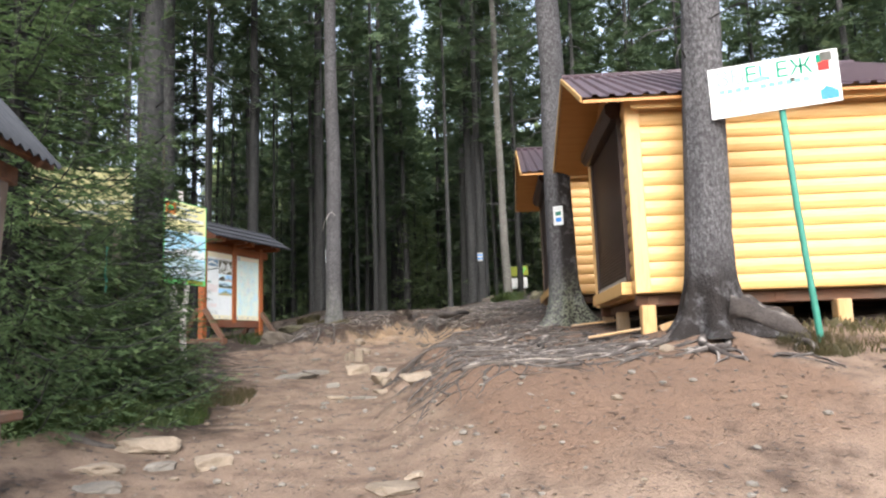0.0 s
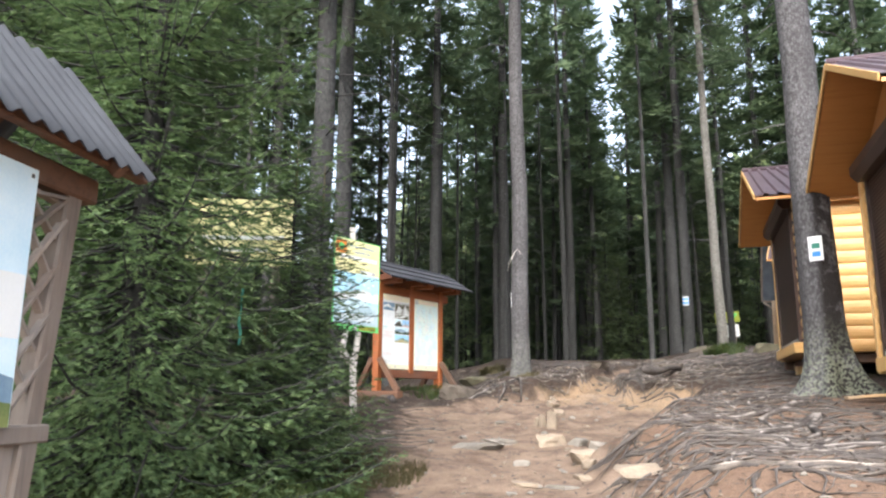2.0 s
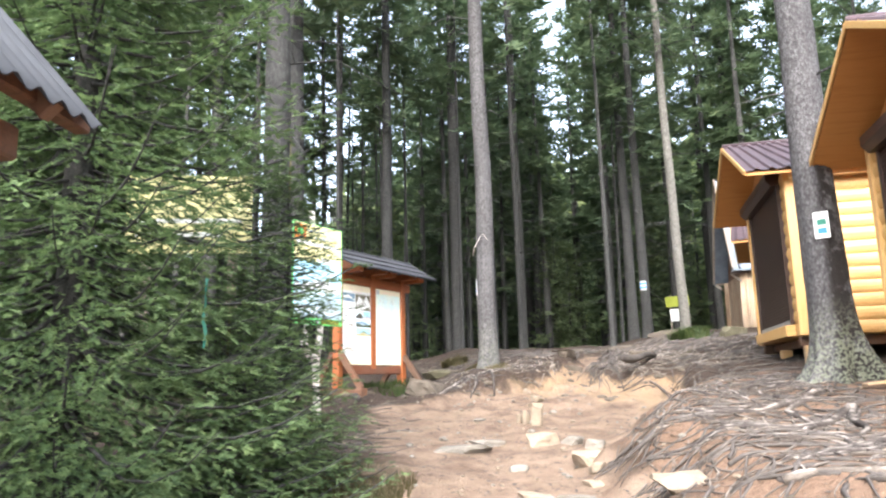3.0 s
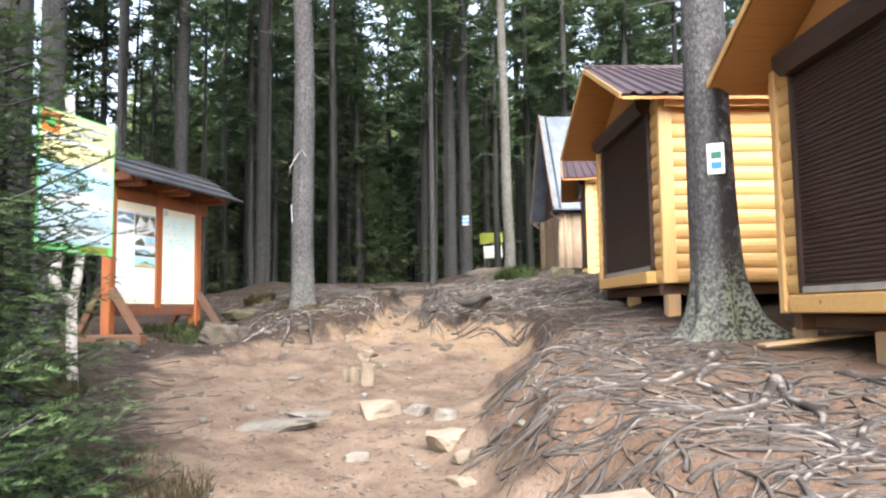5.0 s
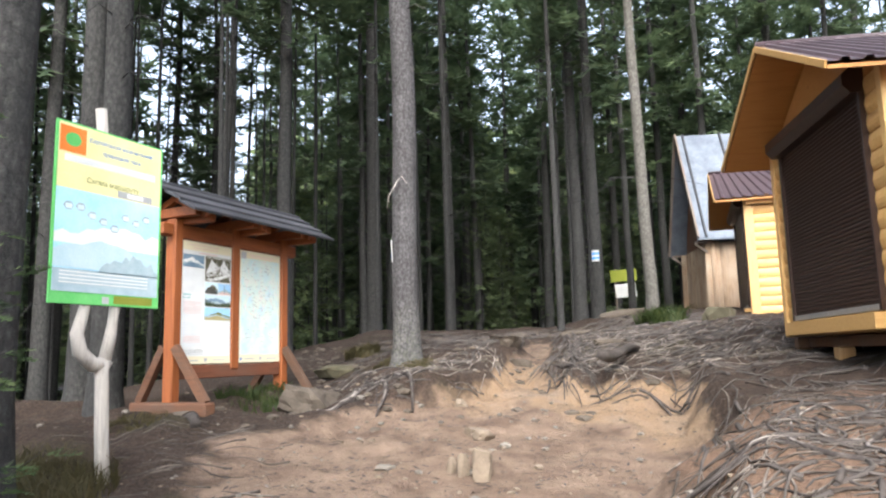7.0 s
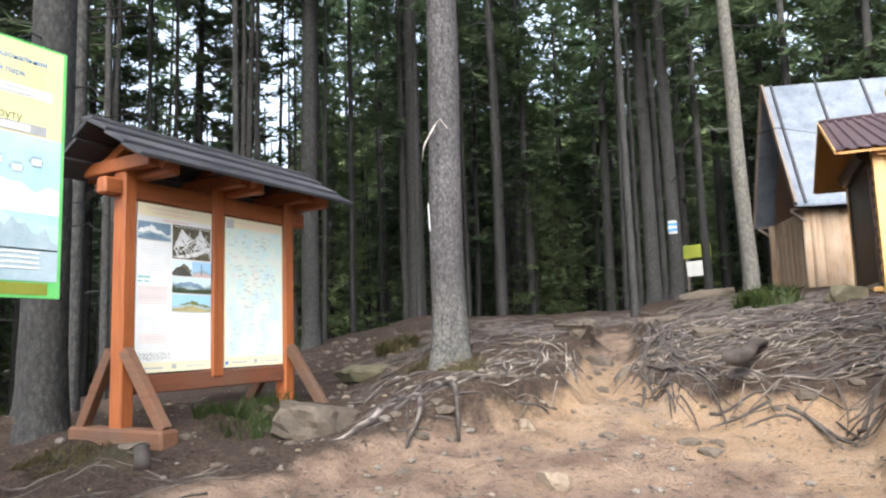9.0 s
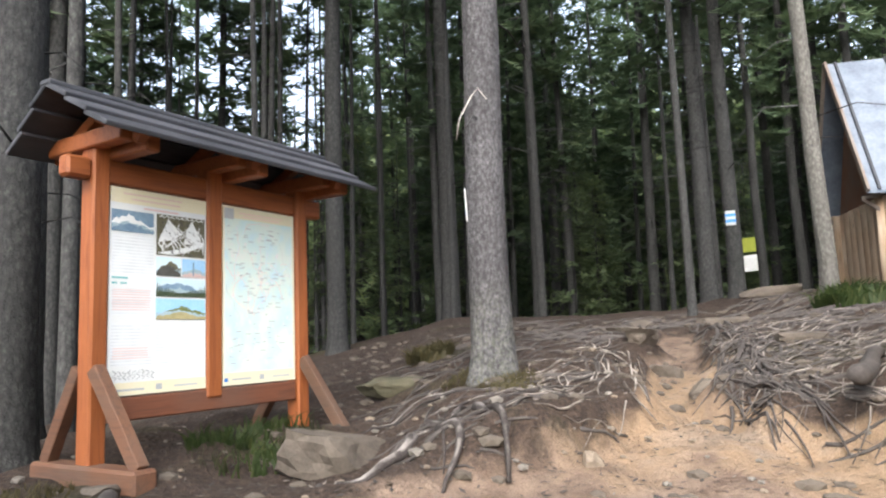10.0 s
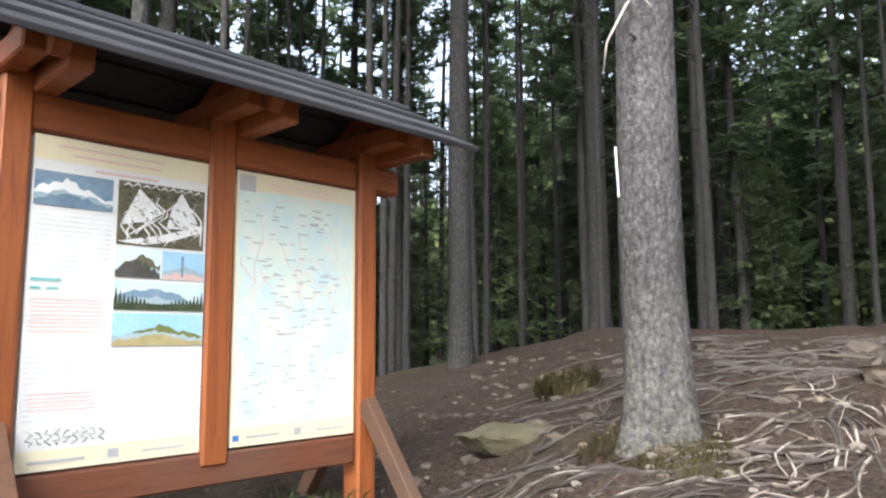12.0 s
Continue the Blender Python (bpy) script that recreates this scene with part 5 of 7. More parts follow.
# ---------------------------------------------------------------- trail sign on a forked branch
def trail_sign():
    g = rough_land(-9.5, 10.7)
    top = thing("trail_sign", pose(-9.42, 10.07, g), "yellow and blue nature park sign on a forked grey branch", "sign")
    W, H, z0 = 1.12, 1.53, 2.92 - g
    pa = part("panel", box(0.02, W, H, (0, W / 2, z0 + H / 2), 0.003), GREEN, top, "printed panel with green edge")
    x = 0.0105
    P = lambda nm, pts, mt, d=0.001, lb="": part(nm, outline(pts, 0.001), mt, pa, lb, pose(x + d, 0, 0))
    P("upper_field", bar(0.02, z0 + 0.96, W - 0.045, H - 0.975), YELLOW, 0.0, "yellow field")
    P("lower_field", bar(0.02, z0 + 0.1, W - 0.045, 0.86), SIGNBLUE, 0.0, "pale blue field")
    P("haze", ridge(0.02, z0 + 0.5, W - 0.045, 0.3, 23, 0.3, 0.7, 14, 0.25), PAPER, 0.001)
    P("pale_band", bar(0.08, z0 + H - 0.34, 0.95, 0.06), PAPER, 0.001)
    P("mountain", ridge(0.02, z0 + 0.3, W - 0.045, 0.42, 21, 0.3, 0.62, 12, 0.12), HAZEBLUE, 0.002, "pale blue mountain picture")
    P("slope", ridge(0.45, z0 + 0.28, W - 0.475, 0.2, 22, 0.2, 0.85, 16, 0.35), HILL_FAINT, 0.003)
    P("meadow", bar(0.02, z0 + 0.1, W - 0.045, 0.19), HILL_FAINT, 0.003)
    P("emblem", bar(0.03, z0 + H - 0.26, 0.25, 0.22), ORANGE, 0.002, "orange square emblem")
    part("emblem_mark", outline([(0.155 + 0.075 * math.cos(k * math.pi / 8), z0 + H - 0.15 + 0.06 * math.sin(k * math.pi / 8)) for k in range(16)], 0.001), GREEN, pa, "", pose(x + 0.004, 0, 0))
    for text, y, z, s, mt in (("Карпатський національний", 0.31, z0 + H - 0.13, 0.052, INK_BLUE), ("природний парк", 0.45, z0 + H - 0.22, 0.052, INK_BLUE), ("Схема маршруту", 0.3, z0 + H - 0.49, 0.066, HILL_GREEN)):
        part("lettering", letters(text, s), mt, pa, "", pose(x + 0.002, y, z))
    P("badge", bar(0.62, z0 + 0.97, 0.38, 0.06), INK_GREY, 0.002)
    P("badge", bar(0.72, z0 + 0.98, 0.18, 0.04), PAPER, 0.004)
    part("small_text", bars([(0.12 + 0.03 * (k % 2), z0 + H - 0.3 - 0.025 * k, 0.8, 0.009) for k in range(2)] + [(0.08, z0 + 0.26 - 0.03 * k, 0.9, 0.012) for k in range(4)]), PAPER, pa, "", pose(x + 0.005, 0, 0))["kind"] = "stuff"
    rng = random.Random(6)
    for k in range(8):
        y, z = 0.14 + 0.115 * k, z0 + 0.68 + 0.17 * rng.random()
        P("vignette", [(y + 0.045 * math.cos(j * 1.05) * (1 + 0.2 * (j % 2)), z + 0.04 * math.sin(j * 1.05)) for j in range(6)], HILL_FAINT, 0.003)
        P("vignette", bar(y - 0.03, z - 0.022, 0.06, 0.036), PALEBLUE, 0.005)
    P("footer", bar(0.62, z0 + 0.02, 0.42, 0.07), LIME, 0.002)
    P("code_mark", bar(0.5, z0 + 0.015, 0.07, 0.06), INK_GREY, 0.003)
    # forked pole behind it
    by = 10.7 - 10.07
    f = [(-0.05, by + 0.02, -0.15), (-0.05, by - 0.02, 0.35), (-0.05, by - 0.05, 0.95), (-0.05, by - 0.03, 1.02)]
    part("pole", tube(f, [0.062, 0.058, 0.06, 0.075], 10, 0.1, 3.0), DRIFT, top, "bare grey branch pole")
    hook = [(-0.05, by - 0.03, 1.0), (-0.05, by - 0.14, 0.99), (-0.05, by - 0.27, 1.1), (-0.05, by - 0.31, 1.25), (-0.05, by - 0.25, 1.45), (-0.05, by - 0.22, 1.6)]
    part("fork", tube(hook, [0.06, 0.065, 0.062, 0.055, 0.045, 0.035], 10, 0.15, 5.0), DRIFT, top, "curved grey side branch")
    part("fork", tube([(-0.05, by - 0.03, 1.0), (-0.05, by + 0.03, 1.25), (-0.05, by + 0.06, 1.5), (-0.05, by - 0.06, 2.3), (-0.05, by - 0.17, 3.24)], [0.055, 0.05, 0.045, 0.04, 0.05], 10, 0.12, 7.0), DRIFT, top, "straight grey branch")


trail_sign()


# ---------------------------------------------------------------- leaning sign by the kiosk
def plea_sign():
    y = 8.45
    g = rough_land(0.78, y)
    top = thing("leaning_sign", pose(0.78, y, g), "white sign with faded green lettering on a leaning green pipe", "sign")
    part("pole", tube([(0.02, 0.03, -0.2), (0, 0.02, 0.1), (-0.09, 0.02, 1.4), (-0.17, 0.02, 3.05)], [0.034] * 4, 12), GREENPIPE, top, "leaning green painted pipe")
    m = pose(-0.86, -0.03, 4.02 - g, 0, 0, 0) @ pose(0, 0, 0, 0, -1.0, 0) @ pose(0, 0, 0, 0, 0, -90)
    W, H = 1.3, 0.58
    pa = part("panel", box(0.015, W, H, (0, W / 2, H / 2), 0.003), WHITE, top, "white painted sheet", m)
    x = 0.011
    for ch, mt, yy in (("З", TEAL, 0.07), ("Б", TEAL, 0.22), ("Е", LETTER, 0.37), ("L", LETTER_FADED, 0.51), ("Е", LETTER, 0.68), ("Ж", LETTER, 0.82)):
        part("letter", letters(ch, 0.25), mt, pa, "faded letter" if mt is TEAL else "green letter", pose(x, yy, 0.36))
    part("smear", outline([(0.44, 0.35), (0.6, 0.36), (0.62, 0.395), (0.55, 0.41), (0.46, 0.395)]), TEAL, pa, "smeared teal paint", pose(x, 0, 0))
    rng = random.Random(2)
    part("faded_line", bars([(0.1 + 0.085 * k, 0.27, 0.06, 0.05) for k in range(11) if k != 4]), TEAL, pa, "washed-out line of text", pose(x, 0, 0))["kind"] = "stuff"
    part("faded_line", bars([(0.05, 0.12, 0.2, 0.06), (0.42, 0.15, 0.2, 0.03), (0.85, 0.15, 0.25, 0.08)]), PALEBLUE, pa, "washed-out line of text", pose(x, 0, 0))
    part("remnant", bars([(0.82, 0.29, 0.05, 0.045), (0.3, 0.08, 0.01, 0.09), (0.3, 0.165, 0.1, 0.01)]), INK_DARK, pa, "", pose(x, 0, 0))
    part("picture", outline(bar(1.1, 0.36, 0.11, 0.13)), RED, pa, "red patch", pose(x, 0, 0))
    part("picture", outline(bar(1.13, 0.46, 0.11, 0.1)), INK_DARK, pa, "dark patch", pose(x + 0.002, 0, 0))
    part("picture", outline(bar(1.09, 0.45, 0.05, 0.09)), LETTER, pa, "green patch", pose(x + 0.001, 0, 0))
    part("picture", outline(ridge(1.1, 0.04, 0.17, 0.17, 3, 0.5, 0.9)), INK_BLUE, pa, "blue mountain mark", pose(x, 0, 0))
    part("picture", bars([(0.92, 0.04, 0.08, 0.02)]), YELLOW, pa, "", pose(x, 0, 0))


plea_sign()


# ---------------------------------------------------------------- marks on trees and the far sign
def plaque(x, y, z, turn, label):
    m = Matrix.Translation((x, y, z)) @ pose(0, 0, 0, 0, 0, turn) @ pose(0, 0, 0, 0, 2, 0)
    top = thing("trail_plaque", m, label, "plaque")
    part("plate", box(0.012, 0.17, 0.32, (0, 0.0, 0.16), 0.003), WHITE, top, "white plate")
    part("square", outline(bar(-0.045, 0.16, 0.1, 0.07)), GREENPIPE, top, "green square", pose(0.007, 0, 0))
    part("square", outline(bar(-0.045, 0.055, 0.1, 0.07)), INK_BLUE, top, "blue square", pose(0.007, 0, 0))
    part("text_line", bars([(-0.06, 0.26, 0.12, 0.014), (-0.06, 0.285, 0.1, 0.01)]), INK_GREY, top, "", pose(0.007, 0, 0))


plaque(-2.66, 11.94, 3.6, -98, "small white trail plaque with green and blue squares on trunk")
plaque(-9.42, 15.64, 3.83, -149, "white trail plaque nailed to the side of a spruce")


def blaze(x, y, z, r, turn):
    top = thing("trail_blaze", pose(x, y, z, 0, 0, turn), "painted white and blue trail blaze on trunk", "trail mark")
    for k, mt in enumerate((DULL_WHITE, INK_BLUE, DULL_WHITE, INK_BLUE, DULL_WHITE)):
        pts = []
        arc = [radians(a) for a in range(-32, 33, 16)]
        verts = [(r * math.cos(a), r * math.sin(a), 0.062 * k + h) for h in (0.0, 0.058) for a in arc]
        verts += [((r - 0.02) * math.cos(a), (r - 0.02) * math.sin(a), 0.062 * k + h) for h in (0.0, 0.058) for a in arc]
        n = len(arc)
        faces = [(i, i + 1, n + i + 1, n + i) for i in range(n - 1)] + [(2 * n + i + 1, 2 * n + i, 3 * n + i, 3 * n + i + 1) for i in range(n - 1)]
        part("stripe", mesh_of(verts, faces), mt, top, "white stripe" if mt is DULL_WHITE else "blue stripe")


blaze(-8.79, 25.81, 4.85, 0.19, -82)


def far_sign():
    x, y = -9.87, 34.55
    g = float(land(x, y))
    top = thing("small_trail_sign", pose(x, y, g, 0, 0, -68), "small yellow-green sign above a white sheet, far off", "sign")
    z = lambda v: v - g
    for s in (-0.3, 0.3):
        part("post", box(0.07, 0.07, z(5.6) + 0.3, (-0.05, s, z(5.6) / 2 - 0.15), 0.01), GREYWOOD, top)
    tilt = pose(0, 0, 0, 4)
    part("panel", box(0.03, 1.0, 0.46, (0, 0, 0), 0.005), LIME, top, "yellow-green board", pose(0, 0, z(5.33)) @ tilt)
    part("arrow", outline([(0.2, -0.12), (0.26, -0.12), (0.36, 0.06), (0.42, 0.02), (0.4, 0.18), (0.25, 0.14), (0.31, 0.1)]), GREEN, top, "green arrow mark", pose(0.017, 0, z(5.33)) @ tilt)
    part("panel", box(0.03, 0.8, 0.52, (0, 0, 0), 0.005), WHITE, top, "white sheet with faint print", pose(0, 0.06, z(4.74)) @ tilt)
    part("print", bars([(-0.3, -0.18 + 0.08 * k, 0.6, 0.012) for k in range(5)]), INK_GREY, top, "faint lines of print", pose(0.017, 0.06, z(4.74)) @ tilt)["kind"] = "stuff"


far_sign()


# ---------------------------------------------------------------- old hut
def old_hut():
    g = 3.02
    top = thing("old_hut", pose(-6.93, 29.0, g, 0, 0, 20), "old plank hut with steep streaked metal roof", "hut")
    R, E, HW, DP = 5.95, 2.45, 1.9, 6.0
    for sg in (-1, 1):
        bm = bmesh.new()
        a = [(0, sg * HW, E), (DP, sg * HW, E), (DP, 0, R), (0, 0, R)]
        up = [bm.verts.new(p) for p in a]
        dn = [bm.verts.new((p[0], p[1], p[2] - 0.05)) for p in a]
        bm.faces.new(up)
        bm.faces.new(dn[::-1])
        for k in range(4):
            bm.faces.new((up[k], dn[k], dn[(k + 1) % 4], up[(k + 1) % 4]))
        bmesh.ops.recalc_face_normals(bm, faces=bm.faces)
        part("roof", bm, ZINC, top, "pale galvanised roof sheet")
        for k in range(6):
            part("seam", beam((0.25 + 1.1 * k, sg * (HW + 0.02), E + 0.03), (0.25 + 1.1 * k, sg * 0.02, R + 0.03), 0.06, 0.05), SLATE, top, "dark raised seam")
        part("verge", beam((0.02, sg * (HW + 0.03), E), (0.02, 0, R + 0.02), 0.06, 0.14), GREYWOOD, top)
        # slab walls
        for k in range(13):
            rng = random.Random(40 + k)
            w = rng.uniform(0.34, 0.46)
            part("slab", shared("slab%d" % (k % 3), lambda: tube([(0, 0, 0), (0, 0, 1.3), (0, 0, 2.5)], [0.25, 0.235, 0.23], 9, 0.25, k)), SLAB, top, "", pose(0.5 + 0.42 * k, sg * 1.45, -0.1 - 0.02 * (k % 3)) @ Matrix.Diagonal((1, 0.45, 1, 1)))
    g2 = bmesh.new()
    pts = [(0.45, -1.5, 2.2), (0.45, 1.5, 2.2), (0.45, 0, R - 0.5)]
    a = [g2.verts.new(p) for p in pts]
    b = [g2.verts.new((p[0] + 0.08, p[1], p[2])) for p in pts]
    g2.faces.new(a)
    g2.faces.new(b[::-1])
    for k in range(3):
        g2.faces.new((a[k], b[k], b[(k + 1) % 3], a[(k + 1) % 3]))
    bmesh.ops.recalc_face_normals(g2, faces=g2.faces)
    part("gable", g2, STAIN_OLD, top, "dark boarded gable")
    for k in range(8):
        part("slab", SHARED["slab%d" % (k % 3)], SLAB, top, "", pose(0.5, -1.4 + 0.4 * k, -0.1) @ Matrix.Diagonal((0.45, 1, 1, 1)))
    for ly in (-1.5, 1.5):
        part("bracket", beam((0.02, ly, 2.35), (0.55, ly, 1.95), 0.07, 0.07), GREYWOOD, top)
        part("bracket", beam((0.02, ly, 2.38), (0.6, ly, 2.38), 0.07, 0.07), GREYWOOD, top)
    part("back_wall", box(0.1, 2.9, 2.5, (DP - 0.3, 0, 1.2), 0.01), SLAB, top)


old_hut()


# ---------------------------------------------------------------- picture stand with corrugated roof
def picture_stand():
    bx, by = -4.88, 3.63
    g = rough_land(bx, by)
    top = thing("picture_stand", pose(bx, by, g, 0, 0, 26.7), "weathered roofed stand with large landscape picture and lattice", "display stand")
    Z = lambda v: v - g
    L = 2.9
    for ly in (0.0, -L):
        part("post", beam((-0.05, ly - (0.24 if ly == 0 else -0.24), -0.1), (-0.05, ly, Z(3.02)), 0.1, 0.12, 0.012, (0, 1, 0)), GREYWOOD, top, "weathered squared post")
    part("lintel", box(0.11, L + 0.3, 0.14, (-0.04, -L / 2, Z(2.96)), 0.012), STAIN_OLD, top, "brown beam under the roof")
    part("rail", box(0.1, L - 0.05, 0.09, (-0.04, -L / 2, Z(1.68)), 0.01), GREYWOOD, top)
    for k in range(14):
        y = -0.24 - 0.19 * k
        part("plank", shared("stand_plank", lambda: box(0.03, 0.175, 1.0, (0, 0, 0.5), 0.005)), GREYWOOD, top, "", pose(-0.05, y, Z(0.68)))
    pw = 1.95
    pic = part("picture", box(0.015, pw, 1.22, (0, -pw / 2, 0.61), 0.002), PALEBLUE, top, "faded mountain landscape picture", pose(0.02, -0.33, Z(1.72)))
    part("picture_haze", outline(bar(-pw + 0.01, 0.4, pw - 0.02, 0.3)), PAPER, pic, "", pose(0.008, 0, 0))
    part("picture_hill", outline(ridge(-pw + 0.01, 0.0, pw - 0.02, 0.75, 31, 0.35, 0.75, 14, 0.15)), HILL_BLUE, pic, "blue-grey hills", pose(0.0095, 0, 0))
    part("picture_hill", outline(ridge(-pw + 0.01, 0.0, pw - 0.02, 0.4, 32, 0.35, 0.75, 20, 0.3)), HILL_GREEN, pic, "dark green slope", pose(0.011, 0, 0))
    for k in range(7):
        part("nail", shared("nail", lambda: box(0.006, 0.02, 0.02, (0, 0, 0), 0.004)), INK_DARK, pic, "", pose(0.011, -0.04 - 0.3 * k, 1.18))
    # lattice
    for k in range(6):
        z = Z(1.74) + 0.22 * k
        part("lattice_bar", beam((-0.02, -0.34, z), (-0.02, -0.06, min(Z(2.87), z + 0.36)), 0.02, 0.045, 0.003, (1, 0, 0)), GREYWOOD, top)
        part("lattice_bar", beam((-0.045, -0.06, z), (-0.045, -0.34, min(Z(2.87), z + 0.36)), 0.02, 0.045, 0.003, (1, 0, 0)), GREYWOOD, top)
    # corrugated roof: waves run up the slope
    for sg in (-1, 1):
        verts, faces = [], []
        n = 140
        for k in range(n + 1):
            y = 0.27 - (L + 0.6) * k / n
            w = 0.019 * math.cos(2 * math.pi * y / 0.13)
            for q in range(4):
                f = q / 3
                for t in (0.0, -0.008):
                    verts.append((-0.35 + sg * 0.63 * (1 - f), y, Z(3.05) + 0.72 * f + w + t))
        for k in range(n):
            for q in range(3):
                a = k * 8 + q * 2
                faces.append((a, a + 8, a + 10, a + 2))
                faces.append((a + 1, a + 3, a + 11, a + 9))
            a = k * 8
            faces.append((a, a + 1, a + 9, a + 8))
        part("roof_sheet", shade_round(mesh_of(verts, faces)), SLATE, top, "grey corrugated roof sheet")
        part("purlin", box(0.07, L + 0.75, 0.08, (-0.35 + sg * 0.5, -L / 2 - 0.03, Z(3.1)), 0.008), STAIN_OLD, top)
        part("rafter", beam((-0.35, 0.02, Z(3.68)), (-0.35 + sg * 0.58, 0.02, Z(3.03)), 0.06, 0.09), STAIN_OLD, top)
    # bench in front
    part("bench", box(0.3, L - 0.1, 0.07, (0.1, -L / 2 - 0.05, Z(1.22)), 0.012), STAIN_OLD, top, "dark bench plank")
    for ly in (-0.35, -L + 0.3):
        part("bench_leg", box(0.2, 0.12, Z(1.22) + 0.1, (0.1, ly, Z(1.22) / 2 - 0.05), 0.01), GREYWOOD, top)


picture_stand()


# ---------------------------------------------------------------- yellow board behind the young spruces
def yellow_board():
    g = rough_land(-8.6, 7.3)
    top = thing("yellow_board", pose(-8.85, 6.95, g, 0, 0, -52), "large yellow board on posts behind the young spruces", "sign")
    for s in (0.2, 1.1):
        part("post", box(0.1, 0.1, 4.2 - g + 0.2, (-0.07, s, (4.2 - g) / 2 - 0.1), 0.01), GREYWOOD, top)
    part("panel", box(0.03, 1.3, 0.85, (0, 0.65, 3.85 - g), 0.005), YELLOW, top, "yellow panel")
    part("strip", bars([(0.1, 3.75 - g, 1.1, 0.05), (0.1, 3.6 - g, 0.9, 0.05)]), PAPER, top, "white lines", pose(0.016, 0, 0))


yellow_board()

# ---------------------------------------------------------------- young spruces in front
def spray_crown(seed, height, start, reach, count, bias=1.0, gap=0.055, nl=0.033, nw=0.0055, n=7, slim=0.75):
    """Crown of a young spruce: boughs with drooping side twigs, each set with short finger shoots."""
    rng = np.random.default_rng(seed)
    boughs, O, D, L = [], [], [], []
    us = np.linspace(0, 1, 7)
    for b in range(count):
        h = start + (height - start) * ((b + rng.random()) / count) ** bias
        rel = (h - start) / (height - start)
        ln = reach * (1 - rel) ** slim * rng.uniform(0.72, 1.12) + 0.1
        az = b * 2.4 + rng.normal(0, 0.35)
        out = np.array([math.cos(az), math.sin(az), 0.0])
        tilt = 0.55 * rel - 0.18 + rng.normal(0, 0.07)
        rise = tilt * us * ln - 0.5 * (1 - rel) * ln * us * (1 - us) - 0.1 * ln * us ** 2 + 0.2 * ln * us ** 3
        path = np.array([0, 0, h]) + np.outer(us * ln, out) + np.outer(rise, [0, 0, 1.0])
        boughs.append(tube_data([tuple(q) for q in path], [(0.005 + 0.008 * ln) * (1 - 0.85 * u) for u in us], 4))
        side = np.array([-out[1], out[0], 0.0])
        m = max(5, int(ln / 0.085))
        for q in range(m):
            u = 0.1 + 0.9 * (q + rng.random()) / m
            i = min(5, int(u * 6))
            p = path[i] + (path[i + 1] - path[i]) * (u * 6 - i)
            d0 = path[i + 1] - path[i]
            d0 = d0 / np.linalg.norm(d0)
            sg = 1 if q % 2 else -1
            lt = (0.1 + 0.36 * ln * (1.05 - u)) * rng.uniform(0.6, 1.1) * (0.5 + 0.5 * min(1.0, u / 0.3))
            d = d0 * rng.uniform(0.6, 0.95) + side * sg * rng.uniform(0.5, 0.9) + np.array([0, 0, rng.uniform(-0.35, 0.05)])
            d /= np.linalg.norm(d)
            k = max(2, int(lt / gap))
            v = (np.arange(k) + rng.random(k)) / k
            pos = p + np.outer(v * lt, d) + np.outer(-0.3 * lt * v ** 2, [0, 0, 1.0])
            flip = np.where(np.arange(k) % 2, 1.0, -1.0) * rng.uniform(0.4, 0.9, k)
            across = np.cross(d, [0, 0, 1.0])
            way = d * 0.85 + flip[:, None] * across + np.stack([0 * v, 0 * v, -0.3 * v + rng.normal(0, 0.18, k)], 1)
            way[-1] = d + np.array([0, 0, -0.25])
            O.append(pos)
            D.append(way / np.linalg.norm(way, axis=1, keepdims=True))
            L.append(rng.uniform(0.06, 0.115, k))
    O, D, L = np.concatenate(O), np.concatenate(D), np.concatenate(L)
    U = np.array([0, 0, 1.0]) + rng.normal(0, 0.3, D.shape)
    U /= np.linalg.norm(U, axis=1, keepdims=True)
    return tri_mesh(needle_tris(O, D, U, L, n, nl, nw, 0.75, 0.3, rng), "needles"), joined(boughs, "boughs")


def front_spruce(x, y, height, reach, count, seed, label, bias=1.0, gap=0.055, nl=0.033, nw=0.0055, n=7, start=0.25, slim=0.75, leader=0.42):
    top = thing("young_spruce", on_land(x, y, 0, -0.05), label, "tree", "young spruces by the path")
    part("trunk", trunk_mesh(height, 0.02 + 0.009 * height, seed, 1.2, sides=10, rings=10), BARK_SHADED, top)
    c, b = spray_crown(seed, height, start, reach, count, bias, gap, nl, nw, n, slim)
    part("branchwork", b, BARK_SHADED, top)["kind"] = "stuff"
    part("crown", c, NEEDLE, top, "dense green needles, paler at the tips")["kind"] = "stuff"
    part("leader", tube([(0, 0, height - 0.3), (0.01, 0, height + 0.3 * leader), (0.0, 0.01, height + leader)], [0.014, 0.01, 0.004], 6), GRASS, top, "pale straight leading shoot")
    return top


front_spruce(-7.05, 5.3, 11.5, 2.05, 560, 101, "dense green young spruce with drooping boughs beside the stand", 1.25)
front_spruce(-7.12, 7.14, 3.3, 0.98, 190, 102, "low bushy spruce with a pale leading shoot", leader=0.5)
front_spruce(-7.05, 7.5, 3.05, 0.88, 170, 103, "low bushy spruce beside its twin", leader=0.48)
front_spruce(-9.3, 4.6, 10.0, 2.3, 240, 104, "dark young spruce in the shade behind the stand", 1.1, 0.12, 0.07, 0.02, 3)
front_spruce(-6.75, 6.5, 1.6, 0.85, 130, 105, "small spreading spruce at the edge of the path", leader=0.15)


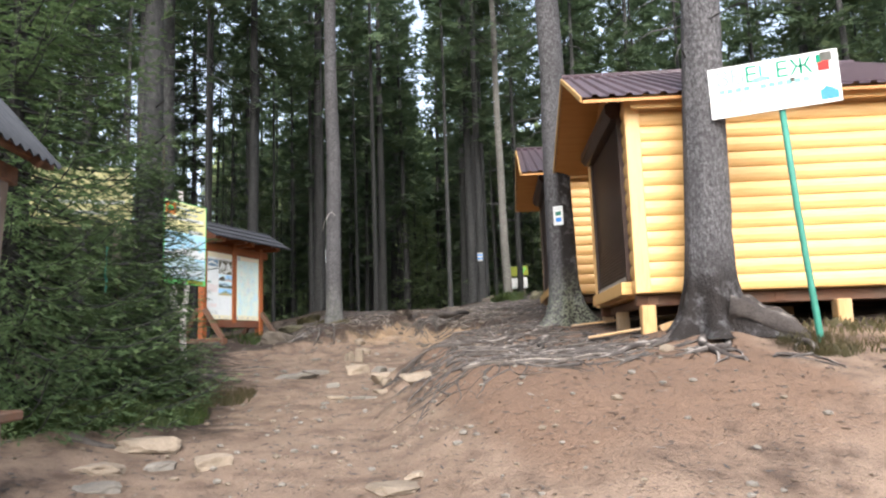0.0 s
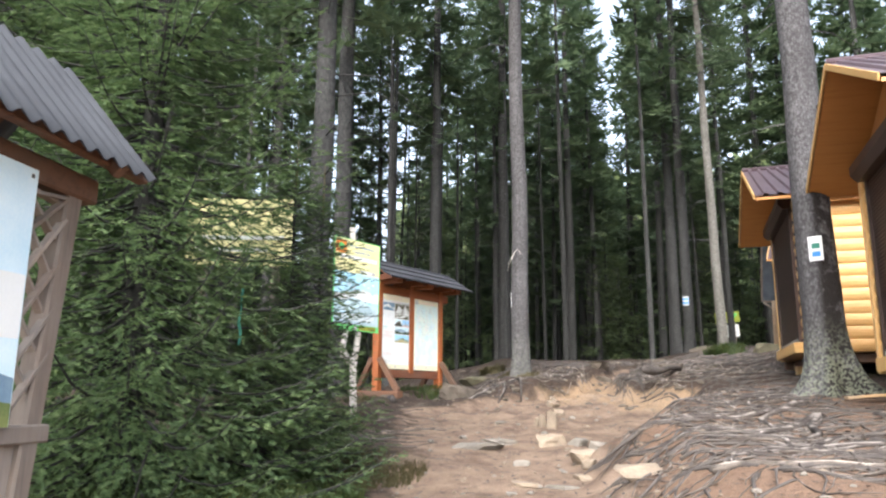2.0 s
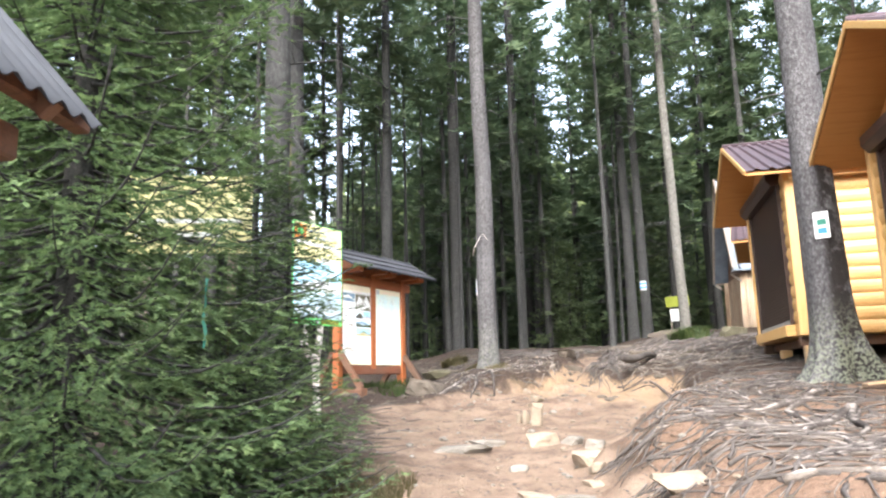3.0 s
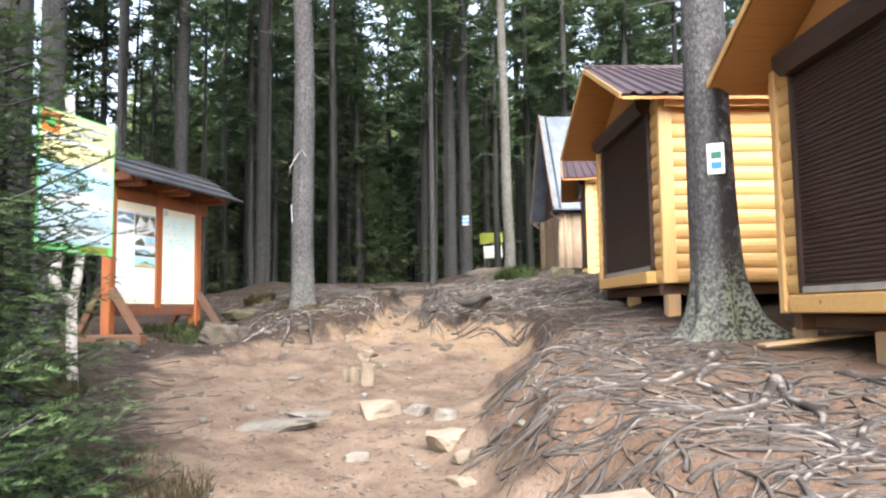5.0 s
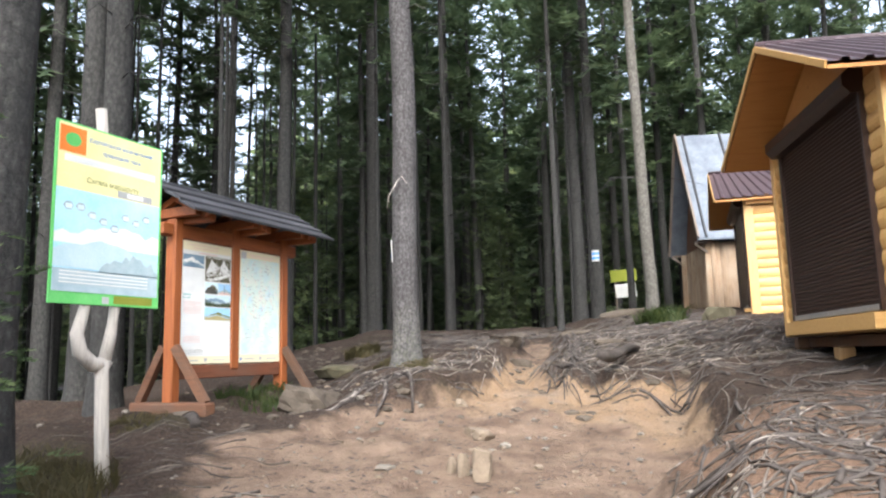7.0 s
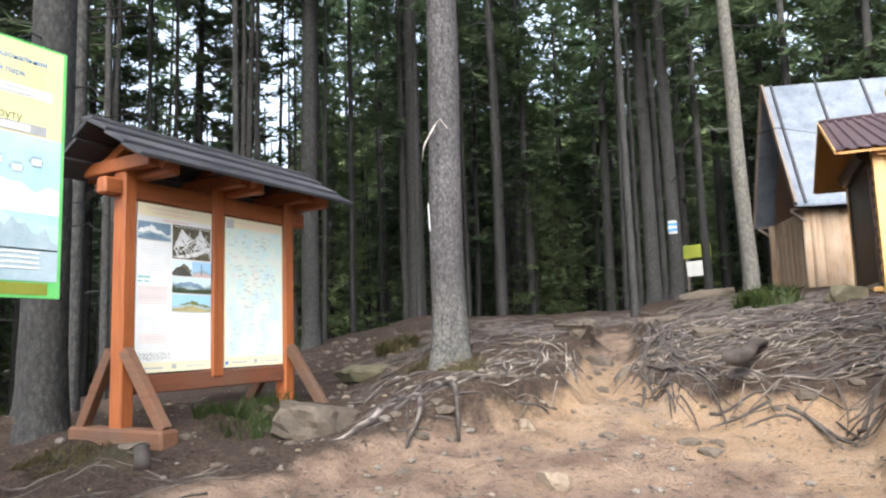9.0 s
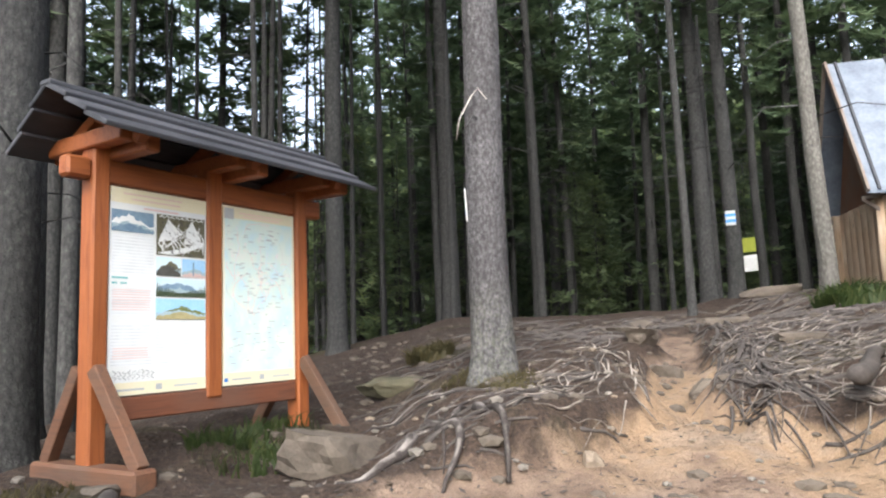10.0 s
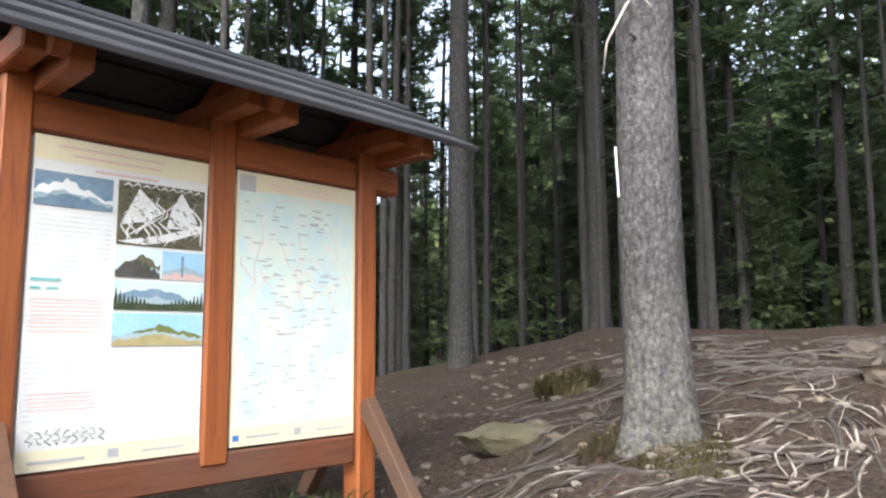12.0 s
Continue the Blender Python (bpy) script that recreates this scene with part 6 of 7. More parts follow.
def ribbon():
    pts = [(-6.0, 5.65, 2.72), (-6.0, 5.66, 2.5), (-5.99, 5.65, 2.3)]
    bm = bmesh.new()
    rng = random.Random(1)
    q = []
    for k in range(9):
        z = 2.75 - 0.06 * k
        q.append((bm.verts.new((-6.0 + 0.01 * math.sin(k), 5.6 + 0.008 * math.cos(2 * k), z)), bm.verts.new((-5.99 + 0.01 * math.sin(k + 1), 5.615 + 0.008 * math.cos(2 * k), z))))
    for a, b in zip(q, q[1:]):
        bm.faces.new((a[0], a[1], b[1], b[0]))
    bmesh.ops.solidify(bm, geom=bm.faces[:], thickness=0.004)
    solid("ribbon", bm, GREENPIPE, Matrix(), "teal plastic ribbon tied to a spruce bough", "ribbon")


ribbon()


# ---------------------------------------------------------------- roots
def root_path(x, y, ang, length, wander, rng, lift, step=0.1, stop=-0.3):
    """A winding line over the ground; it turns in slow bends and hangs a little where the bank breaks away."""
    pts, zp, turn = [], None, 0.0
    k = max(4, int(length / step))
    ph = rng.uniform(0, 6)
    for i in range(k + 1):
        z = rough_land(x, y) + lift * (0.7 + 0.9 * math.sin(0.9 * i + ph))
        if zp is not None:
            z = max(z, zp - 0.075)
        zp = z
        pts.append((x, y, z))
        if i > 3 and float(rim_distance(-0.52 * x + 0.854 * y, 0.854 * x + 0.52 * y)) < stop:
            break
        turn = 0.6 * turn + rng.uniform(-wander, wander)
        ang += turn
        x += step * math.cos(ang)
        y += step * math.sin(ang)
    return pts


def root_data(x, y, ang, length, r0, wander, rng, sides=6, lift=0.35, stop=-0.3):
    pts = root_path(x, y, ang, length, wander, rng, lift * r0, 0.1, stop)
    n = len(pts)
    rad = [r0 * (1 - 0.72 * i / (n - 1)) * rng.uniform(0.86, 1.14) for i in range(n)]
    pts[-1] = (pts[-1][0], pts[-1][1], pts[-1][2] - 2 * r0)
    return tube_data(pts, rad, sides, 0.2, x)


def forked_root(x, y, ang, length, r0, wander, rng, sides=8, deep=2, lift=0.5, parent=None):
    """A root with its side roots as parts."""
    pts = root_path(x, y, ang, length, wander, rng, lift * r0)
    n = len(pts)
    rad = [r0 * (1 - 0.7 * i / (n - 1)) * rng.uniform(0.88, 1.12) for i in range(n)]
    pts[0] = (pts[0][0], pts[0][1], pts[0][2] - r0)
    pts[-1] = (pts[-1][0], pts[-1][1], pts[-1][2] - 2 * r0)
    ob = part("side_root" if parent else "exposed_root", tube(pts, rad, sides, 0.22, x, "root"), ROOT_BIG, parent)
    if deep:
        for _ in range(rng.randrange(2, 5)):
            if n < 6:
                break
            i = rng.randrange(1, n - 2)
            a = math.atan2(pts[i + 1][1] - pts[i][1], pts[i + 1][0] - pts[i][0]) + rng.choice((-1, 1)) * rng.uniform(0.35, 1.0)
            forked_root(pts[i][0], pts[i][1], a, length * rng.uniform(0.3, 0.6), rad[i] * rng.uniform(0.5, 0.75), wander * 1.2, rng, max(5, sides - 2), deep - 1, lift, ob)
    return ob


def xy_of(s, r):
    return -0.52 * s + 0.854 * r, 0.854 * s + 0.52 * r


AWAY = math.atan2(-0.52, -0.854)      # the direction from the bank down to the hollow


def big_roots():
    rng = random.Random(21)
    rows = ((9.9, 3.15, 0.75, 2.3, 0.06), (9.9, 3.1, 1.15, 2.2, 0.062), (10.97, 3.45, 0.35, 2.3, 0.07), (10.5, 3.3, 0.1, 2.4, 0.055), (11.6, 3.6, 0.15, 2.3, 0.05), (11.9, 3.7, -0.25, 2.2, 0.042),
            (9.8, 3.6, 1.5, 2.1, 0.05), (9.1, 2.4, 0.9, 1.5, 0.045), (10.2, 2.3, 0.25, 1.5, 0.04), (12.4, 3.8, -0.1, 2.0, 0.036), (11.2, 2.7, -0.35, 1.6, 0.034), (10.6, 2.5, 0.6, 1.6, 0.036),
            (8.3, 3.3, 0.2, 2.0, 0.045), (7.6, 3.3, -0.25, 1.8, 0.036), (8.8, 2.9, 0.45, 1.6, 0.04), (11.8, 2.8, 0.3, 1.5, 0.03), (9.4, 2.2, -0.2, 1.3, 0.034), (12.9, 3.9, 0.2, 1.7, 0.03))
    for s, r, da, ln, r0 in rows:
        x, y = xy_of(s, r)
        r0 *= 0.72
        tagged(forked_root(x, y, AWAY + da, ln, r0, 0.26, rng, lift=0.3), "thick forked spruce root, worn and highlighted pale on top" if r0 > 0.03 else "bare forked spruce root on the worn bank", "root", "exposed roots")
    # the great root beside the kiosk
    x0, y0 = -0.28, 8.6
    pts = [(x0 + q, y0 - 0.02 + 0.05 * math.sin(4 * q), rough_land(x0 + q, y0) + h) for q, h in ((0.2, 0.2), (0.36, 0.2), (0.5, 0.14), (0.64, 0.14), (0.78, 0.08), (0.9, 0.0), (1.0, -0.12))]
    solid("exposed_root", tube(pts, [0.2, 0.19, 0.16, 0.16, 0.13, 0.1, 0.06], 18, 0.55, 3.3), ROOT_BIG, Matrix(), "stout dark root swelling from the spruce foot", "root", "exposed roots")
    for x, y, a, ln, r0 in ((-0.35, 8.35, -1.9, 1.2, 0.06), (-0.15, 8.3, -1.2, 1.0, 0.05), (-0.6, 8.5, -2.6, 1.3, 0.05), (0.5, 8.45, -0.5, 1.1, 0.045), (1.3, 8.3, -0.3, 1.2, 0.035), (1.5, 7.9, -0.8, 1.3, 0.03)):
        tagged(forked_root(x, y, a, ln, r0, 0.25, rng, 8, 1), "dark root creeping from the foot of the spruce", "root", "exposed roots")
    # stout broken limb sticking out of the cut
    a, b = xy_of(17.5, 3.5), xy_of(16.05, 2.5)
    pts = [(a[0] + (b[0] - a[0]) * u, a[1] + (b[1] - a[1]) * u, rough_land(*a) + 0.06 - 0.1 * u + 0.03 * math.sin(7 * u)) for u in np.linspace(0, 1, 8)]
    solid("broken_limb", tube(pts, [0.045, 0.05, 0.055, 0.06, 0.065, 0.07, 0.08, 0.05], 10, 0.4, 2.0), ROOT_DARK, Matrix(), "dark broken limb jutting out of the cut bank", "branch")


big_roots()


def root_mats():
    rng = random.Random(33)

    def field(count, s0, s1, r0, r1, a0, a1, ln, rad, label, mat, d0=-0.12, d1=9.0, wander=0.24, lift=0.6):
        data = []
        while len(data) < count:
            s, r = rng.uniform(s0, s1), rng.uniform(r0, r1)
            x, y = xy_of(s, r)
            if not d0 < float(rim_distance(s, r)) < d1:
                continue
            way = AWAY + rng.uniform(a0, a1)
            here = float(rim_distance(s, r))
            if s > 12.4 and here < 0.6:
                gs, gr = float(rim_distance(s + 0.05, r)) - here, float(rim_distance(s, r + 0.05)) - here
                tx, ty = xy_of(-gr, gs)
                way = math.atan2(ty, tx) + rng.uniform(-0.35, 0.35)
            if rng.random() < 0.45:
                way += math.pi
            data.append(root_data(x, y, way, rng.uniform(*ln), rng.uniform(*rad), wander, rng, 5, lift, -0.3 if s1 < 14 else -0.1))
        solid("root_mat", joined(data), mat, Matrix(), label, "roots", "", "stuff")
    pale, dark = (0.006, 0.016), (0.008, 0.022)
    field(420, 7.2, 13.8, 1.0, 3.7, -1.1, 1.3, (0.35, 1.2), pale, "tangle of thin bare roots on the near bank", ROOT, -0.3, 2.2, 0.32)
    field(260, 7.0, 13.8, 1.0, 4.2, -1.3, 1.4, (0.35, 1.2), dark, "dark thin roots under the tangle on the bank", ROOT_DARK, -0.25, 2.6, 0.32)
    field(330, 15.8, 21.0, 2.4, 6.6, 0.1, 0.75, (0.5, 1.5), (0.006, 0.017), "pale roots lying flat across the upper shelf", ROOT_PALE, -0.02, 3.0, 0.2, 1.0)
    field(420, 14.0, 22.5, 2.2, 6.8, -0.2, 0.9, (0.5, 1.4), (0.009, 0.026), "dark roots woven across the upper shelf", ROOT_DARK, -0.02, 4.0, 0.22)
    field(130, 16.9, 19.8, 2.2, 3.4, 0.0, 0.7, (0.4, 1.0), (0.01, 0.022), "dark root ends hanging over the lip of the gully", ROOT_DARK, -0.08, 0.4, 0.2, 1.4)
    field(60, 16.3, 20.0, 0.6, 1.9, 0.2, 0.8, (0.4, 1.0), (0.006, 0.016), "pale roots on the lip beside the single spruce", ROOT_PALE, -0.08, 0.9, 0.25, 1.0)
    field(170, 15.6, 21.5, -0.6, 2.0, -0.2, 1.0, (0.3, 1.0), (0.007, 0.02), "dark roots at the foot of the single spruce", ROOT_DARK, -0.1, 3.0)
    field(260, 19.5, 25.5, 0.3, 6.5, 0.0, 0.8, (0.4, 1.2), (0.01, 0.03), "dark roots crossing the brow of the slope", ROOT_DARK, 0.0, 9.0, 0.2)
    data = []
    for _ in range(70):
        x, y = xy_of(rng.uniform(12.0, 15.6), rng.uniform(-2.8, -0.9))
        data.append(root_data(x, y, AWAY + rng.uniform(-0.5, 0.6), rng.uniform(0.3, 1.2), rng.uniform(0.006, 0.016), 0.2, rng, 5, 0.35, -9.0))
    solid("root_mat", joined(data), ROOT, Matrix(), "thin roots and sticks beside the notice board", "roots", "", "stuff")
    for s, r, da, ln, r0 in ((17.6, 0.3, 0.6, 1.1, 0.024), (17.4, 0.5, 0.1, 1.0, 0.02), (17.2, 0.0, 1.1, 1.2, 0.022), (17.9, 0.2, 0.3, 1.3, 0.02)):
        x, y = xy_of(s, r)
        tagged(forked_root(x, y, AWAY + da, ln, r0, 0.25, rng, 8, 1), "grey root reaching down the bank below the spruce", "root", "exposed roots")


root_mats()


# ---------------------------------------------------------------- stones
def stone_mesh(sx, sy, sz, seed, cut=0.35):
    """A broken block: an icosphere squashed, cut by a few planes and roughened."""
    rng = random.Random(seed)
    bm = bmesh.new()
    bmesh.ops.create_icosphere(bm, subdivisions=3, radius=1.0)
    planes = [(Vector((rng.uniform(-1, 1), rng.uniform(-1, 1), rng.uniform(-0.4, 1))).normalized(), rng.uniform(0.45, 0.95)) for _ in range(9)]
    planes.append((Vector((rng.uniform(-0.15, 0.15), rng.uniform(-0.15, 0.15), 1)).normalized(), 0.5))
    for v in bm.verts:
        v.co = v.co.lerp(v.co / max(abs(v.co.x), abs(v.co.y), abs(v.co.z)) * 0.9, 0.65)
        for nrm, d in planes:
            e = v.co.dot(nrm) - d
            if e > 0:
                v.co -= nrm * e * 0.97
        v.co += v.co.normalized() * 0.13 * noise.noise(v.co * 2.6 + Vector((seed, 0, 0))) + Vector((0, 0, 0.05 * noise.noise(v.co * 6 + Vector((0, seed, 0)))))
    bmesh.ops.scale(bm, vec=(sx / 2, sy / 2, sz / 2), verts=bm.verts)
    me = bpy.data.meshes.new("stone")
    bm.to_mesh(me)
    bm.free()
    return me


def stone(x, y, sx, sy, sz, rz, seed, mat, label, sink=0.3, ry=0.0):
    z = rough_land(x, y) + sz * (0.5 - sink)
    return solid("stone", stone_mesh(sx, sy, sz, seed), mat, pose(x, y, z, 0, ry, rz), label, "stone", "loose stones")


P_, Q_, S_ = "pale sandstone block half sunk in the path", "flat grey stone lying on the path", "small pale stone on trodden soil"
for k, (x, y, sx, sy, sz, rz, mat, lb) in enumerate((
        (-6.63, 10.08, 0.78, 0.34, 0.17, 20, ROCK_GREY, P_), (-6.5, 10.45, 0.5, 0.3, 0.16, 40, ROCK_GREY, Q_), (-5.92, 10.8, 0.5, 0.3, 0.3, 35, ROCK, P_), (-5.58, 10.95, 0.3, 0.24, 0.2, 10, ROCK_GREY, Q_),
        (-5.28, 10.9, 0.36, 0.24, 0.2, 70, ROCK_GREY, Q_), (-4.98, 9.9, 0.4, 0.36, 0.26, 15, ROCK, P_), (-4.75, 9.55, 0.24, 0.16, 0.16, 50, ROCK, S_), (-4.7, 9.2, 0.26, 0.18, 0.12, 0, ROCK, S_),
        (-5.63, 9.52, 0.22, 0.18, 0.14, 25, ROCK_GREY, "small blue-grey stone on the path"), (-7.37, 11.85, 0.2, 0.13, 0.09, 10, ROCK_GREY, S_), (-4.62, 8.6, 0.4, 0.16, 0.08, 20, ROCK_GREY, Q_), (-5.0, 8.5, 0.4, 0.18, 0.08, 10, ROCK, P_),
        (-3.5, 7.9, 0.66, 0.42, 0.24, 20, ROCK, "large pale flat stone at the foot of the bank"), (-2.39, 5.3, 0.26, 0.14, 0.09, 80, ROCK, S_))):
    stone(x, y, sx, sy, sz, rz, 200 + k, mat, lb)
for k, (x, y, sx, sy, sz, rz, mat, lb) in enumerate((
        (-5.06, 5.3, 0.6, 0.42, 0.22, 20, ROCK, P_), (-4.82, 4.51, 0.5, 0.36, 0.16, 0, ROCK, P_), (-4.23, 5.11, 0.42, 0.24, 0.2, 60, ROCK, P_), (-4.43, 4.17, 0.42, 0.26, 0.12, 30, ROCK_GREY, Q_), (-4.6, 4.95, 0.3, 0.2, 0.12, 80, ROCK_GREY, Q_),
        (-2.48, 4.98, 0.46, 0.4, 0.1, 15, ROCK, Q_), (-3.75, 6.51, 0.1, 0.07, 0.05, 0, ROCK, S_), (-0.71, 7.94, 0.16, 0.14, 0.12, 40, ROCK, S_), (-10.5, 15.9, 1.15, 0.6, 0.28, 40, ROCK_MOSS, "mossy boulder on the needle-covered slope"),
        (-10.2, 12.35, 0.26, 0.2, 0.13, 30, ROCK_BROWN, "pale round stone by the board's foot"), (-7.85, 14.5, 0.2, 0.16, 0.2, 45, ROCK, S_), (-7.2, 13.44, 0.3, 0.22, 0.2, 10, ROCK, P_))):
    stone(x, y, sx, sy, sz, rz, 230 + k, mat, lb)
for k, (x, y, sx, sy, sz, rz, mat, lb) in enumerate((
        (-6.9, 18.5, 0.6, 0.5, 0.2, 20, ROCK_BROWN, P_), (-8.7, 18.5, 0.7, 0.5, 0.3, 100, ROCK_BROWN, P_), (-8.2, 17.5, 0.5, 0.4, 0.36, 50, ROCK_BROWN, P_), (-7.55, 16.8, 0.36, 0.3, 0.3, 10, ROCK_BROWN, P_), (-9.2, 19.6, 0.6, 0.4, 0.25, 0, ROCK_BROWN, Q_),
        (-8.0, 20.5, 0.7, 0.45, 0.22, 30, ROCK_BROWN, Q_), (-9.6, 21.5, 0.8, 0.5, 0.25, 80, ROCK_BROWN, Q_), (-8.6, 22.5, 0.9, 0.6, 0.25, 15, ROCK_BROWN, Q_), (-8.1, 25.6, 1.3, 0.6, 0.45, 10, ROCK_BROWN, "large flat boulder below the marked tree"), (-5.3, 21.0, 0.8, 0.5, 0.5, 40, ROCK_MOSS, "mossy boulder below the pale kiosk"))):
    stone(x, y, sx, sy, sz, rz, 260 + k, mat, lb, 0.42)


def standing_stones():
    for x, y, w, h, rz, s in ((-6.5, 11.95, 0.17, 0.34, 10, 1), (-6.68, 11.98, 0.12, 0.24, 40, 2), (-6.82, 12.05, 0.1, 0.16, 70, 3)):
        ob = solid("standing_stone", stone_mesh(w, w * 0.8, h * 1.25, 300 + s), ROCK, pose(x, y, rough_land(x, y) + h * 0.45, 3, 4, rz), "pale upright stone set in the path", "stone", "standing stones")
    x, y = -6.48, 11.95
    solid("cap_stone", stone_mesh(0.23, 0.19, 0.13, 311), ROCK, pose(x, y, rough_land(x, y) + 0.385, 4, 3, 25), "pale stone balanced on the upright one", "stone")


standing_stones()


# ---------------------------------------------------------------- stump, planks, sticks
def slab_stone():
    x, y = -9.45, 13.62
    solid("stone", stone_mesh(1.0, 0.6, 0.44, 402), ROCK_BROWN, pose(x, y, rough_land(x, y) + 0.08, 6, 9, 62), "brown flat-topped boulder among roots beside the board", "stone", "loose stones")
    rng = random.Random(77)
    for dx, dy, a, ln, r0 in ((0.5, 0.3, -1.3, 0.9, 0.05), (0.6, 0.5, -0.4, 0.8, 0.045), (0.45, 0.55, 0.3, 0.7, 0.04), (0.7, 0.9, -0.9, 0.9, 0.05)):
        v, f = root_data(x + dx, y + dy, a, ln, r0, 0.2, rng, 8, 0.35, -9.0)
        solid("exposed_root", shade_round(mesh_of(v, f)), ROOT_BIG, Matrix(), "dark root reaching down the bank beside the boulder", "root", "exposed roots")


slab_stone()


def planks():
    a, b = (-2.4, 11.3), (-1.3, 11.75)
    solid("plank", beam((a[0], a[1], rough_land(*a) + 0.05), (b[0], b[1], rough_land(*b) + 0.08), 0.16, 0.03), RAWWOOD, Matrix(), "pale sawn plank lying under the kiosk", "plank")
    a, b = (-1.75, 9.3), (-0.9, 9.1)
    solid("plank", beam((a[0], a[1], rough_land(*a) + 0.06), (b[0], b[1], rough_land(*b) + 0.06), 0.12, 0.03), RAWWOOD, Matrix(), "pale offcut board beside the kiosk leg", "plank")
    for k, (x, y, ang, ln, r, mt) in enumerate(((-2.78, 7.42, 0.2, 2.0, 0.034, ROOT_PALE), (-1.9, 8.75, -0.5, 1.1, 0.04, ROOT_DARK), (1.3, 7.55, 0.9, 1.0, 0.03, ROOT_DARK), (0.35, 7.85, -0.5, 0.7, 0.02, ROOT_DARK), (1.2, 7.6, 0.6, 1.6, 0.03, ROOT_DARK), (-5.6, 4.9, 0.5, 0.7, 0.05, ROOT_DARK), (-8.4, 9.4, 0.8, 0.8, 0.06, ROOT_DARK), (-9.8, 12.1, 2.4, 1.2, 0.07, ROOT_DARK), (-5.0, 11.9, 0.6, 0.5, 0.02, ROOT))):
        rng = random.Random(60 + k)
        me = shade_round(mesh_of(*root_data(x, y, ang, ln, r, 0.05, rng, 8, 0.35, -9.0), "branch"))
        solid("fallen_branch", me, mt, Matrix(), "weathered fallen branch lying on the soil", "branch", "fallen branches")


planks()


def litter():
    """Chips, cones, needles and pebbles strewn over the soil."""
    rng = np.random.default_rng(9)
    out = []
    n = 30000
    s, r = rng.uniform(1.0, 25, n), rng.normal(0.6, 4.2, n)
    x, y = -0.52 * s + 0.854 * r, 0.854 * s + 0.52 * r
    z = np.array([rough_land(a, b) for a, b in zip(x, y)])
    c = np.stack([x, y, z + 0.006], axis=1)
    ang = rng.uniform(0, 2 * np.pi, n)
    ln = rng.uniform(0.012, 0.05, n)
    d = np.stack([np.cos(ang), np.sin(ang), rng.normal(0, 0.12, n)], axis=1) * ln[:, None]
    w = np.stack([-np.sin(ang), np.cos(ang), rng.normal(0, 0.15, n)], axis=1) * (ln * rng.uniform(0.12, 0.4, n))[:, None]
    up = np.array([0, 0, 0.006])
    t = np.concatenate([np.stack([c - d, c + w, c + d + up], 1), np.stack([c - d, c + d + up, c - w], 1)])
    half = rng.random(n) < 0.82
    sel = np.concatenate([half, half])
    solid("needle_litter", tri_mesh(t[sel]), ROOT_DARK, Matrix(), "dark needles, bark chips and twigs on the soil", "litter", "", "stuff")
    solid("wood_chips", tri_mesh(t[~sel]), ROOT, Matrix(), "pale chips and twigs on the soil", "litter", "", "stuff")
    base = [stone_mesh(1, 1, 0.8, 500 + k) for k in range(3)]
    shapes = []
    for b in base:
        bm = bmesh.new()
        bmesh.ops.create_icosphere(bm, subdivisions=1, radius=0.5)
        for v in bm.verts:
            v.co *= 1 + 0.35 * noise.noise(v.co * 3 + Vector((len(shapes) * 5, 0, 0)))
        shapes.append(([v.co.copy() for v in bm.verts], [tuple(v.index for v in f.verts) for f in bm.faces]))
        bm.free()
        bpy.data.meshes.remove(b)
    rg = random.Random(3)
    for name, count, mat, lo, hi in (("pebbles", 420, ROCK, 0.02, 0.07), ("pebbles", 380, ROCK_GREY, 0.02, 0.09)):
        verts, faces = [], []
        for _ in range(count):
            x, y = xy_of(rg.uniform(1.5, 19), rg.gauss(0.2, 1.9))
            q = rg.uniform(lo, hi) * (1 if rg.random() < 0.85 else 1.6)
            zz = rough_land(x, y)
            v, f = shapes[rg.randrange(3)]
            k = len(verts)
            a = rg.uniform(0, 6.28)
            verts += [(x + q * (p.x * math.cos(a) - p.y * math.sin(a)), y + q * 0.8 * (p.x * math.sin(a) + p.y * math.cos(a)), zz + q * (0.15 + 0.55 * p.z)) for p in v]
            faces += [tuple(i + k for i in g) for g in f]
        solid(name, mesh_of(verts, faces), mat, Matrix(), "small pale pebbles strewn on the path", "pebbles", "", "stuff")

    rows, cols = [], []
    for _ in range(420):
        x, y = xy_of(rg.uniform(15.5, 25), rg.uniform(-2.0, 6.0))
        q = rg.uniform(0.05, 0.2)
        v, f = shapes[rg.randrange(3)]
        a, k = rg.uniform(0, 6.28), len(rows)
        zz = rough_land(x, y)
        rows += [(x + q * (p.x * math.cos(a) - p.y * math.sin(a)), y + q * 0.7 * (p.x * math.sin(a) + p.y * math.cos(a)), zz + q * (0.02 + 0.5 * p.z)) for p in v]
        cols += [tuple(i + k for i in g) for g in f]
    solid("rubble", mesh_of(rows, cols), ROCK_BROWN, Matrix(), "brown broken stones and clods on the upper slope", "rubble", "", "stuff")


litter()


